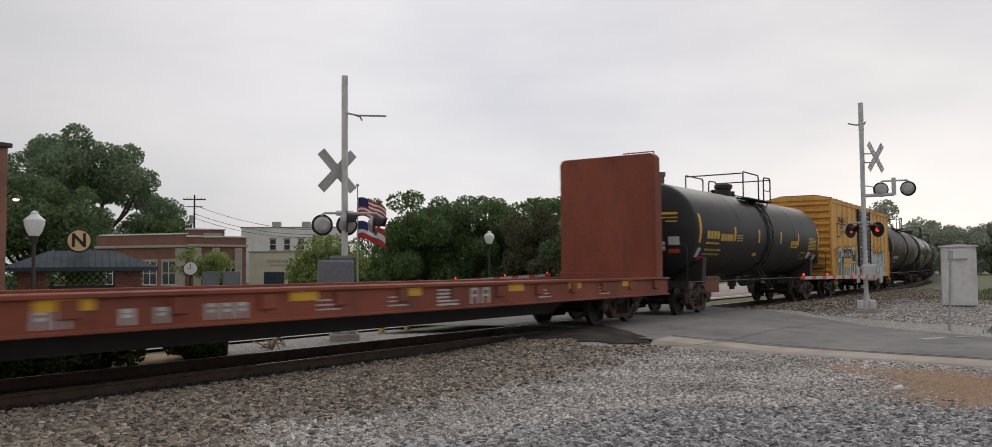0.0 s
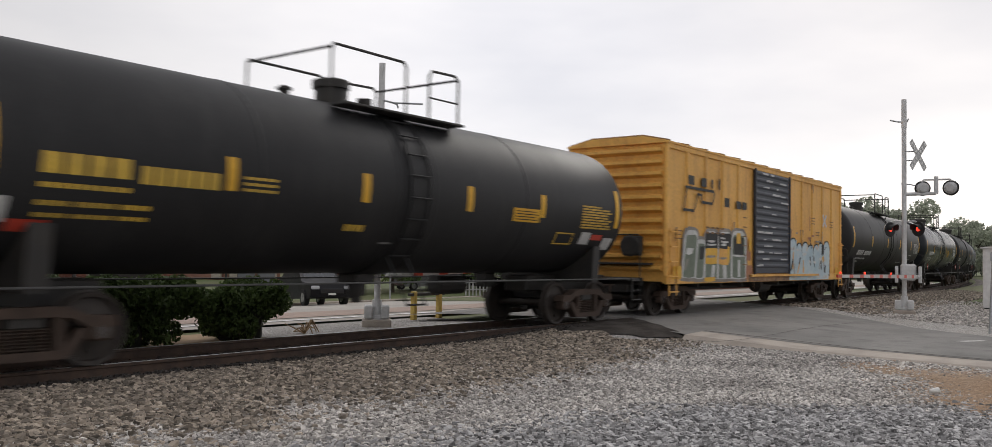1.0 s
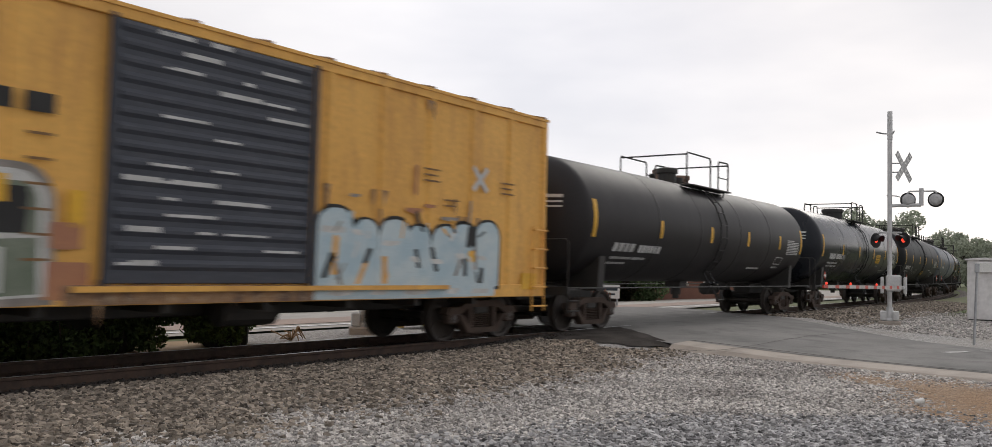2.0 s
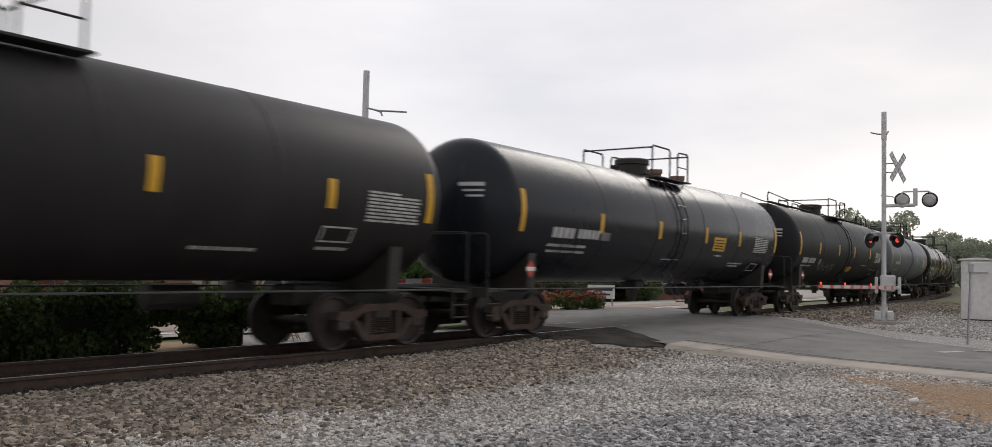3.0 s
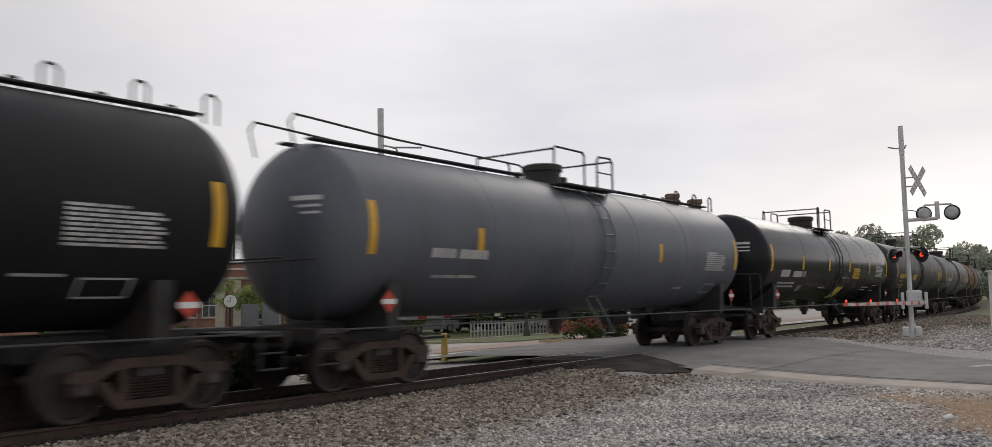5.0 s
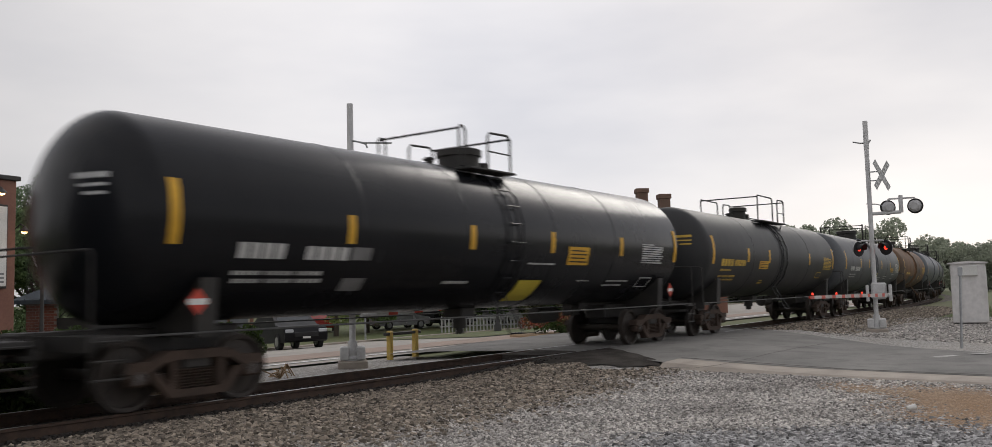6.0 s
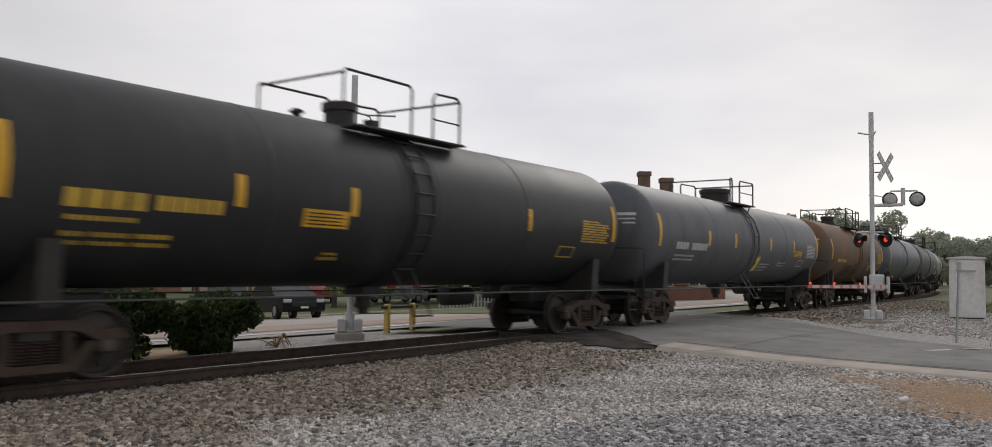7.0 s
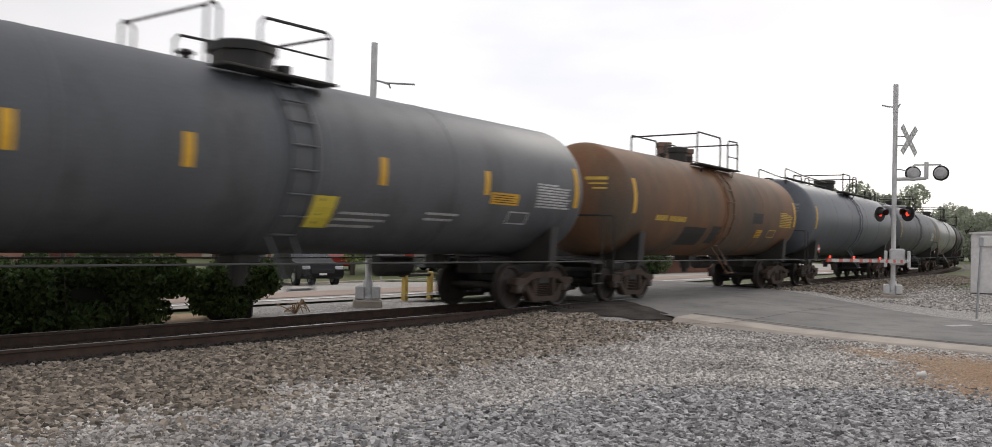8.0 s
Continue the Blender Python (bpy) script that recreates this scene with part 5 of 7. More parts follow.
    yp = Shape()
    for x in (-half + 0.35, half - 0.85):
        yp.box((x, -W - 0.006, 0.98), (x + 0.5, -W, 1.3))
    part("reflective_mark", yp, YELLOW_MARK, body, "yellow reflective plates")
    un = Shape()
    un.box((-half, -0.35, 0.6), (half, 0.35, 0.95), 0.02)
    for i in range(8):
        x = -half + 2.2 + i * (2 * half - 4.4) / 7
        un.box((x - 0.05, -1.35, 0.72), (x + 0.05, 1.35, 0.9))
    un.turn([(0, 0.1), (0.03, 0.2), (1.0, 0.2), (1.03, 0.1)], "x", 12, at=(0.4, -0.7, 0.66))
    part("underframe", un, STEEL_DARK, car)
    add_trucks(car, half + 0.35, 1.9)
    keep_car(car, mid)
    return car


flat_car(22.2)
tank_car(24.7, 38.25, DULL_TANK, "dull black tank car with yellow lettering", r=1.44, zc=2.55, text=YELLOW_TEXT, stripes=(-3.7, -1.2, 1.4, 3.75), collar=True, placard=False, head_marks=((-0.62, 1.92, 0.26, 0.26, WHITE_TEXT), (-1.02, 2.08, 0.3, 0.24, WHITE_TEXT), (-1.0, 1.84, 0.3, 0.12, RED_MARK)),
         texts=((-6.2, 2.28, 0.24, (4,), 0.24), (-5.0, 2.24, 0.22, (6,), 0.165), (-6.2, 2.12, 0.06, (10,), 0.095), (-6.2, 1.92, 0.06, (4, 5, 4), 0.085), (-6.2, 1.79, 0.05, (4, 5, 4), 0.085), (-3.5, 2.42, 0.04, (5,), 0.1), (-3.5, 2.34, 0.04, (5,), 0.1), (-3.5, 2.26, 0.04, (5,), 0.1), (-1.5, 1.8, 0.1, (4,), 0.09)),
         panels=((2.75, 2.14, 0.9, 0.26, YELLOW_MARK), (-6.45, 1.62, 0.45, 0.14, RED_MARK), (5.85, 1.86, 0.45, 0.12, RED_MARK), (5.4, 1.76, 0.4, 0.26, WHITE_TEXT), (6.4, 1.66, 0.4, 0.26, WHITE_TEXT), (-6.75, 1.72, 0.25, 0.28, WHITE_TEXT), (-0.6, 1.62, 0.65, 0.03, GREY_TEXT)))
box_car(40.7, 56.3)
tank_car(58.35, 73.35, DUSTY_TANK, "dusty black tank car with worn white lettering", text=WHITE_TEXT, stripes=(-4.05, -0.75, 2.2, 5.2), placard=False,
         texts=((-6.4, 1.86, 0.2, (4,), 0.24), (-5.1, 1.86, 0.18, (6,), 0.18), (-6.3, 1.68, 0.06, (9, 6), 0.1), (-6.3, 1.56, 0.05, (8,), 0.1), (3.0, 1.56, 0.05, (6,), 0.16), (5.2, 1.62, 0.05, (4,), 0.14)))
tank_car(76.2, 91.6, GLOSS_TANK, "glossy black tank car with white lettering and yellow marks", r=1.5, zc=2.6, railing=(-1.0, 1.3, -0.12, 0.1, 0.6, 0.66, 0.44), stripes=(-4.45, -1.35, 1.7, 4.34),
         texts=((-6.5, 2.08, 0.22, (4,), 0.2), (-5.45, 2.1, 0.2, (5,), 0.17), (-6.55, 1.89, 0.06, (5, 5, 4), 0.09), (-6.5, 1.77, 0.05, (5, 5, 4), 0.09), (-0.75, 1.72, 0.035, (8,), 0.13), (4.0, 1.7, 0.04, (8,), 0.13), (4.1, 1.62, 0.04, (6,), 0.13), (2.6, 1.9, 0.035, (4,), 0.13)),
         panels=((2.3, 2.05, 0.9, 0.4, YELLOW_MARK), (-4.42, 2.09, 0.42, 0.19, GREY_TEXT)))
tank_car(94.5, 109.85, BLACK_TANK, "dull black tank car with a walkway along its top", r=1.5, zc=2.6, stripes=(-4.9, -1.75, 1.1, 4.4), walkway=True, hood=True, scrawl=((-4.5, 0.8), (-3.6, 0.6), (-2.9, 1.0)), railing=(-1.9, 1.1, -0.75, -0.5, 0.15, 0.6, 0.44),
         texts=((-7.0, 1.88, 0.2, (4, 5), 0.16), (-6.9, 1.75, 0.05, (6, 6), 0.09), (3.1, 1.9, 0.035, (8,), 0.13), (5.2, 1.75, 0.035, (4,), 0.13)), panels=((0.3, 1.62, 1.05, 0.21, YELLOW_MARK), (-4.65, 1.85, 0.34, 0.2, GREY_TEXT)))
tank_car(112.7, 127.4, GREY_TANK, "faded blue-grey tank car with a walkway along its top", stripes=(-4.6, 2.6), walkway=True, railing=(-1.5, 1.0, -0.4, -0.26, 0.3, 0.62, 0.42), text=WHITE_TEXT,
         texts=((-5.9, 2.14, 0.16, (4, 5), 0.14), (-5.75, 1.8, 0.05, (6, 5), 0.09), (3.9, 1.6, 0.05, (4,), 0.1)))
tank_car(130.3, 145.9, MIRROR_TANK, "glossy black tank car with bold white lettering", railing=(-1.25, 0.5, 0.1, -1.05, -0.3, 0.64, 0.44), stripes=(-4.6, -1.4, 1.47, 4.65),
         texts=((-6.75, 1.99, 0.22, (4,), 0.19), (-5.5, 1.99, 0.2, (4,), 0.2), (-6.75, 1.76, 0.06, (5, 5, 5), 0.09), (-6.7, 1.65, 0.06, (5, 5, 5), 0.09), (0.6, 2.0, 0.035, (7,), 0.13), (-1.95, 1.62, 0.05, (6,), 0.11), (4.3, 1.54, 0.035, (7,), 0.12), (4.4, 1.64, 0.035, (8,), 0.12), (2.92, 1.65, 0.035, (4,), 0.12)),
         panels=((2.14, 2.01, 0.92, 0.4, YELLOW_MARK), (0.55, 1.26, 0.85, 0.42, LEMON), (-4.55, 2.0, 0.45, 0.2, GREY_TEXT), (-4.55, 1.52, 0.5, 0.2, GREY_TEXT)))
tank_car(148.75, 163.0, WEATHERED_TANK, "dull black tank car with yellow lettering and a worn middle band", r=1.42, zc=2.53, text=YELLOW_TEXT, stripes=(-3.93, -1.7, 3.42), collar=True, placard=False,
         texts=((-6.4, 2.1, 0.22, (4,), 0.24), (-5.2, 2.12, 0.19, (6,), 0.15), (-6.35, 1.95, 0.06, (9,), 0.09), (-6.35, 1.76, 0.06, (3, 5, 5), 0.09), (-6.35, 1.66, 0.05, (3, 5, 5), 0.09), (-2.15, 1.55, 0.05, (4,), 0.09), (-2.1, 1.63, 0.04, (3,), 0.09)), panels=((-2.75, 2.04, 0.95, 0.27, YELLOW_MARK),))
tank_car(165.6, 181.0, SLATE_TANK, "slate-grey tank car with white lettering", r=1.41, zc=2.51, stripes=(-4.15, -1.9, 1.7, 4.5), collar=True, railing=(-1.45, 0.8, -0.05, -1.25, -0.55, 0.64, 0.48), placard=False,
         texts=((-6.55, 2.1, 0.2, (4,), 0.19), (-5.45, 2.1, 0.2, (6,), 0.17), (-6.5, 1.9, 0.05, (12,), 0.1), (-6.5, 1.79, 0.05, (12,), 0.1), (0.95, 1.76, 0.04, (8,), 0.12), (0.9, 1.66, 0.04, (8,), 0.12), (0.85, 1.56, 0.04, (7,), 0.12), (2.95, 1.83, 0.04, (7,), 0.11), (2.95, 1.73, 0.04, (6,), 0.11)),
         panels=((4.65, 2.1, 0.9, 0.22, YELLOW_MARK), (0.05, 1.54, 0.75, 0.48, LEMON)))
tank_car(183.75, 195.9, RUST_TANK, "rusty brown tank car with grimy patches", r=1.41, zc=2.51, text=YELLOW_TEXT, stripes=(), collar=True, placard=False,
         texts=((-4.8, 2.03, 0.14, (4, 6), 0.15),), panels=((-2.9, 1.42, 1.5, 0.5, STEEL_DARK), (-1.0, 1.48, 1.3, 0.5, STEEL_DARK), (2.0, 2.15, 0.9, 0.33, STEEL_DARK), (2.6, 1.72, 0.5, 0.24, YELLOW_MARK)))
tank_car(198.4, 212.6, GREY_TANK, "faded grey tank car with dark railings", walkway=True, railing=(-1.5, 1.0, -0.4, -0.26, 0.3, 0.62, 0.42), text=GREY_TEXT)
tank_car(215.4, 229.6, SLATE_TANK, "slate-grey tank car with short railings", railing=(-1.5, 1.0, -0.4, -0.26, 0.3, 0.62, 0.42))
tank_car(232.4, 246.6, SILVER_TANK, "pale grey tank car with dark streaks", text=GREY_TEXT)
tank_car(249.4, 263.6, DUSTY_TANK, "dusty black tank car with worn lettering", text=GREY_TEXT)
# ---- the crossing's signals, hut and small posts ----
def polar(az, dist):
    """A place dist metres off, az degrees round from the track's direction."""
    return dist * math.cos(radians(az)), dist * math.sin(radians(az))


def lamp_unit(parent, x, y, z, turn, lit, name="flasher"):
    """A flashing light: round background, hood and lens; at turn 0 it faces local -y."""
    m = pose(x, y, z, 0, 0, turn)
    bg = part(name, Shape().turn([(-0.012, 0.235), (-0.006, 0.25), (0.012, 0.25), (0.02, 0.235)], "y", 32), LAMP_BLACK, parent, "round black signal background", at=m)
    part("housing", Shape().turn([(0.02, 0.2), (0.1, 0.19), (0.16, 0.12), (0.17, 0.0)], "y", 24), SIGN_BACK, bg, "grey lamp housing", smooth=True)
    hood = Shape()
    n = 16
    vs = []
    for i in range(n + 1):
        a = math.pi * (i / n) - 0.2 + 0.4 * (i / n) - 0.0
        for d in (-0.01, -0.3 + 0.12 * abs(i / n - 0.5) * 2):
            for r in (0.155, 0.163):
                vs.append((r * math.cos(a), d, r * math.sin(a)))
    fs = []
    for i in range(n):
        b, c = i * 4, i * 4 + 4
        fs += [(b, b + 2, c + 2, c), (b + 1, c + 1, c + 3, b + 3), (b + 2, b + 3, c + 3, c + 2)]
    part("hood", hood.add(vs, fs), LAMP_BLACK, bg)
    part("lens", Shape().turn([(-0.03, 0.0), (-0.028, 0.055), (-0.014, 0.08), (-0.012, 0.08)], "y", 24), LENS_LIT if lit else LENS_DARK, bg, "glowing red lens" if lit else "dark red lens", smooth=True)


def crossbuck(parent, x, y, z, turn, w):
    m = pose(x, y, z, 0, 0, turn)
    for i, a in enumerate((47, -47)):
        blade = part("crossbuck_blade", Shape().box((-w / 2, -0.004 - 0.006 * i, -0.115), (w / 2, 0.0 - 0.006 * i, 0.115), 0.002), SIGN_BACK, parent, "bare grey blade of the crossbuck", at=m @ pose(0, 0, 0, 0, a, 0))
        tx = Shape()
        for k in range(7):
            if 2 < k < 4:
                continue
            px = -w / 2 + 0.1 + k * (w - 0.2) / 6
            tx.box((px - 0.035, -0.009 - 0.006 * i, -0.055), (px + 0.035, -0.005 - 0.006 * i, 0.055))
        part("lettering", tx, SIGN_WHITE, blade)


def mast_base(parent):
    part("foundation", Shape().box((-0.34, -0.34, -0.25), (0.34, 0.34, 0.1), 0.03), CONCRETE, parent, "pale concrete foundation block")
    part("base_casting", Shape().turn([(0.1, 0.24), (0.14, 0.24), (0.2, 0.15), (0.5, 0.11), (0.55, 0.11)], "z", 16), ALU, parent, smooth=True)
    for i, (sx, sy) in enumerate(((-1, -1), (1, -1), (-1, 1), (1, 1))):
        part("junction_box", Shape().box((sx * 0.19 - 0.1, sy * 0.19 - 0.1, 0.12), (sx * 0.19 + 0.1, sy * 0.19 + 0.1, 0.42), 0.02), ALU, parent)


def gate(parent, root, tip, n, lamps):
    """A striped gate arm between two places of the parent's space."""
    root, tip = Vector(root), Vector(tip)
    d = tip - root
    arm = part("gate_arm", Shape().rod(root - d.normalized() * 0.3, root + d * 0.02, 0.06, n=8), ALU, parent, "lowered red and white gate arm")
    up = Vector((0, 0, 1))
    side = d.cross(up).normalized()
    for i in range(n):
        lo, hi = i + (0.3 if i % 2 else 0.0), i + (1.0 if i % 2 else 1.3)
        a, b = root + d * (lo / n), root + d * (min(hi, n) / n)
        h = 0.055 - 0.018 * i / n
        vs = [p + up * s * h + side * q * 0.02 for p in (a, b) for s in (-1, 1) for q in (-1, 1)]
        part("gate_stripe", Shape().add(vs, [(0, 1, 3, 2), (4, 6, 7, 5), (0, 4, 5, 1), (2, 3, 7, 6), (0, 2, 6, 4), (1, 5, 7, 3)]), RED_MARK if i % 2 else GATE_WHITE_SHADED, arm)
    for k in lamps:
        p = root + d * k
        part("gate_lamp", Shape().turn([(0.05, 0.02), (0.06, 0.026), (0.1, 0.026), (0.115, 0.01)], "z", 12, at=tuple(p)), LENS_LIT, arm, "small lit red gate lamp", smooth=True)


def near_signal():
    x, y = 31.3, 6.6
    az = 12.0
    s = thing("crossing_signal", "silver crossing signal mast with lit red lamps and a lowered gate", "crossing signal", "crossing signals", pose(x, y, -0.15, 0, 0, az - 90))
    mast_base(s)
    part("mast", Shape().rod((0, 0, 0.4), (0, 0, 6.2), 0.075, n=16).rod((0, 0, 6.15), (0, 0, 7.1), 0.085, 0.08, n=16), ALU, s, smooth=True)
    crossbuck(s, 0.42, 0.0, 5.22, 58, 1.22)
    for z in (5.35, 5.05):
        part("sign_bracket", Shape().rod((0, 0, z), (0.38, -0.02, z), 0.022, n=8), GALV, s)
    part("bell_arm", Shape().path([(-0.42, 0, 6.42), (-0.2, 0, 6.36), (0.08, 0, 6.34), (0.14, 0, 6.45)], 0.024), GALV, s)
    part("cantilever_arm", Shape().rod((0, 0, 3.93), (0.95, 0, 3.95), 0.06, n=12).rod((0.95, 0, 3.93), (0.95, 0, 4.5), 0.07, n=12), ALU, s, smooth=True)
    part("stay", Shape().path([(-0.1, 0, 4.28), (0.2, 0, 4.25), (0.75, 0, 4.08)], 0.018), GALV, s)
    part("cross_arm", Shape().path([(0.52, 0, 4.33), (0.6, 0, 4.4), (1.35, 0, 4.4), (1.42, 0, 4.33)], 0.03), ALU, s)
    lamp_unit(s, 0.55, 0.06, 4.12, 195, False)
    lamp_unit(s, 1.38, 0.0, 4.12, 165, False)
    part("lower_cross_arm", Shape().path([(-0.46, 0, 2.98), (-0.3, 0, 3.03), (0.32, 0, 3.03), (0.42, 0, 2.98)], 0.03), ALU, s)
    lamp_unit(s, -0.42, -0.06, 2.76, 52, True)
    lamp_unit(s, 0.42, -0.06, 2.78, -40, True)
    part("gate_mechanism", Shape().box((-0.12, -0.22, 1.08), (0.36, 0.26, 1.62), 0.05), ALU, s)
    for dx in (-0.28, 0.42):
        part("gate_bracket", Shape().box((dx, -0.3, 1.0), (dx + 0.1, 0.3, 1.55), 0.02), ALU, s)
    inv = s.matrix_basis.inverted()
    gate(s, inv @ Vector((31.1, 6.15, 1.06)), inv @ Vector((22.0, 6.15, 1.13)), 18, (0.97, 0.72, 0.4))


def far_signal():
    x, y = 14.82, 14.6
    az = 44.5
    s = thing("crossing_signal", "grey crossing signal mast behind the track seen from its back", "crossing signal", "crossing signals", pose(x, y, -0.15, 0, 0, az - 90))
    mast_base(s)
    part("mast", Shape().rod((0, 0, 0.4), (0, 0, 6.15), 0.075, n=16), ALU, s, smooth=True)
    part("bell_arm", Shape().path([(0.05, -0.08, 5.25), (0.3, -0.08, 5.2), (0.97, -0.08, 5.2)], 0.022).path([(0.2, -0.08, 5.22), (0.36, -0.08, 5.17), (0.4, -0.08, 5.08)], 0.02), GALV, s)
    crossbuck(s, -0.17, 0.12, 3.9, 205, 1.22)
    part("sign_bracket", Shape().rod((0, 0, 3.75), (0, 0.12, 3.75), 0.022, n=8), GALV, s)
    part("cross_arm", Shape().path([(-0.55, 0.05, 2.84), (-0.45, 0.05, 2.9), (0.72, 0.05, 2.9), (0.8, 0.05, 2.84)], 0.03).rod((-0.2, 0.05, 2.9), (0.2, 0.05, 2.9), 0.06), ALU, s)
    lamp_unit(s, -0.52, 0.08, 2.62, 190, False)
    lamp_unit(s, 0.05, 0.1, 2.62, 190, False)
    lamp_unit(s, 0.06, -0.12, 2.7, 90, False)
    lamp_unit(s, 0.72, 0.0, 2.62, 75, True)
    part("gate_mechanism", Shape().box((-0.62, -0.28, 1.15), (0.22, 0.3, 1.8), 0.05).box((-0.35, -0.2, 1.78), (0.2, 0.2, 1.9), 0.03), CABINET_GREY, s)
    inv = s.matrix_basis.inverted()
    gate(s, inv @ Vector((15.1, 14.3, 1.0)), inv @ Vector((23.9, 14.5, 1.2)), 18, (0.98, 0.7, 0.42))


def hut():
    h = thing("equipment_hut", "pale grey aluminium signal equipment hut on gravel", "equipment hut", m=pose(38.1, 4.64, -0.18, 0, 0, 8))
    # local -x faces the camera
    part("body", Shape().box((-0.55, -0.6, 0.06), (0.65, 0.6, 2.3), 0.015), HUT_GREY, h)
    part("roof", Shape().prism([(-0.68, 2.3), (0.68, 2.3), (0.68, 2.34), (0, 2.4), (-0.68, 2.34)], -0.66, 0.74, "x"), HUT_GREY, h)
    part("skid", Shape().box((-0.5, -0.55, 0.0), (0.6, 0.55, 0.07), 0.01), STEEL_DARK, h)
    pn = part("meter_box", Shape().box((-0.7, -0.32, 1.83), (-0.55, 0.3, 2.22), 0.02), HUT_GREY, h)
    part("lid", Shape().box((-0.716, -0.3, 1.85), (-0.701, 0.28, 2.2), 0.004), SIGN_WHITE, pn, "paler box lid")
    for y in (-0.57, 0.53):
        part("corner_trim", Shape().box((-0.562, y, 0.08), (-0.551, y + 0.05, 2.28)), HUT_GREY, h)
    part("door", Shape().box((-0.3, -0.62, 0.15), (0.5, -0.601, 2.15), 0.004), HUT_GREY, h)
    p = thing("marker_post", "thin leaning steel marker post in gravel", "post", m=pose(23.9, 3.15, -0.22, 2, 3, 0))
    part("post", Shape().rod((0, 0, -0.1), (0, 0, 1.85), 0.03, n=8), GALV, p)
    part("cap", Shape().box((-0.05, -0.05, 1.78), (0.05, 0.05, 2.0), 0.01), GALV, p)


def bollards():
    b = thing("barrier_rail", "yellow steel posts with a dark rail beside the street", "barrier", m=pose(17.6, 15.5, -0.2, 0, 0, 4))
    for x in (-0.55, 0.55):
        part("post", Shape().box((x - 0.07, -0.07, -0.1), (x + 0.07, 0.07, 0.72), 0.02), YELLOW_POST, b)
    part("rail", Shape().box((-0.75, -0.06, 0.6), (0.75, 0.06, 0.68), 0.015), STEEL_DARK, b)


near_signal()
far_signal()
hut()
bollards()
# ---- the town behind the track ----
def leaf_cloud(centres, count, size, rng):
    """Many small bent leaves round the given (place, radius) clusters."""
    c = np.array([[*p, r] for p, r in centres])
    w = c[:, 3] ** 2
    pick = rng.choice(len(c), count, p=w / w.sum())
    d = rng.normal(size=(count, 3))
    d /= np.linalg.norm(d, axis=1)[:, None]
    rad = c[pick, 3] * (0.55 + 0.5 * rng.random(count) ** 0.7)
    p = c[pick, :3] + d * rad[:, None] * np.array([1.0, 1.0, 0.8])
    a = rng.normal(size=(count, 3)) + d * 0.6
    a /= np.linalg.norm(a, axis=1)[:, None]
    b = np.cross(a, rng.normal(size=(count, 3)))
    b /= np.linalg.norm(b, axis=1)[:, None]
    t = np.cross(a, b)
    s = size * (0.6 + 0.8 * rng.random(count))[:, None]
    quad = np.stack([p - b * s, p - t * s * 0.55 + a * s * 0.15, p + b * s, p + t * s * 0.55 + a * s * 0.15], 1)
    me = bpy.data.meshes.new("crown")
    me.from_pydata(quad.reshape(-1, 3).tolist(), [], np.arange(count * 4).reshape(-1, 4).tolist())
    me.update()
    return me


def tree(x, y, z, height, spread, leaf, label, seed, count=5000, size=0.22, low=0.25, group="trees"):
    rng = np.random.default_rng(seed)
    t = thing("tree", label, "tree", group, pose(x, y, z, 0, 0, seed * 37 % 360))
    tr = Shape()
    r0 = height * 0.025 + 0.04
    fork = height * (low + 0.12)
    tr.rod((0, 0, -0.3), (0, 0, fork), r0 * 1.25, r0 * 0.8, n=10)
    clusters = []
    limbs = 9
    for i in range(limbs):
        a = 2 * math.pi * i / limbs + rng.uniform(-0.4, 0.4)
        lean = rng.uniform(0.35, 1.0) if i else 0.1
        top = height * rng.uniform(low + 0.35, 0.9) if i else height * 0.9
        start = Vector((0, 0, fork * rng.uniform(0.75, 1.0)))
        end = Vector((math.cos(a) * spread / 2 * lean, math.sin(a) * spread / 2 * lean, top))
        midp = start.lerp(end, 0.5) + Vector((math.cos(a), math.sin(a), 0)) * spread * 0.06
        tr.rod(start, midp, r0 * 0.55, r0 * 0.35, n=7).rod(midp, end, r0 * 0.35, r0 * 0.1, n=6)
        for k in range(4):
            q = midp.lerp(end, rng.uniform(0.2, 1.05)) + Vector(rng.normal(size=3).tolist()) * spread * 0.1
            q.z = min(max(q.z, height * low), height * 0.93)
            clusters.append((tuple(q), spread * rng.uniform(0.09, 0.17)))
        for k in range(2):
            b = midp.lerp(end, rng.uniform(0.1, 0.8))
            e = Vector(clusters[-1 - k][0])
            tr.rod(b, e, r0 * 0.2, r0 * 0.05, n=5)
        q = start.lerp(midp, 0.8) + Vector((math.cos(a), math.sin(a), 0)) * spread * 0.22
        clusters.append(((q.x, q.y, height * rng.uniform(low + 0.05, low + 0.3)), spread * 0.14))
    part("trunk", tr, BARK, t)
    me = leaf_cloud(clusters, count, size, rng)
    me.materials.append(leaf)
    part("crown", me, None, t)
    return t


def wall_block(name, label, category, a, b, z0, z1, depth, m, cap=None):
    """A building whose front runs from a to b (seen left to right); local x along the front, local -y faces the viewer."""
    a, b = Vector((*a, 0)), Vector((*b, 0))
    d = b - a
    h = thing(name, label, category, m=pose(a.x, a.y, z0, 0, 0, math.degrees(math.atan2(d.y, d.x))))
    L = d.length
    part("wall", Shape().box((0, 0, -0.3), (L, depth, z1 - z0), 0.02), m, h)
    if cap:
        part("coping", Shape().box((-0.12, -0.12, z1 - z0), (L + 0.12, depth + 0.12, z1 - z0 + 0.14), 0.02), cap, h)
    return h, L


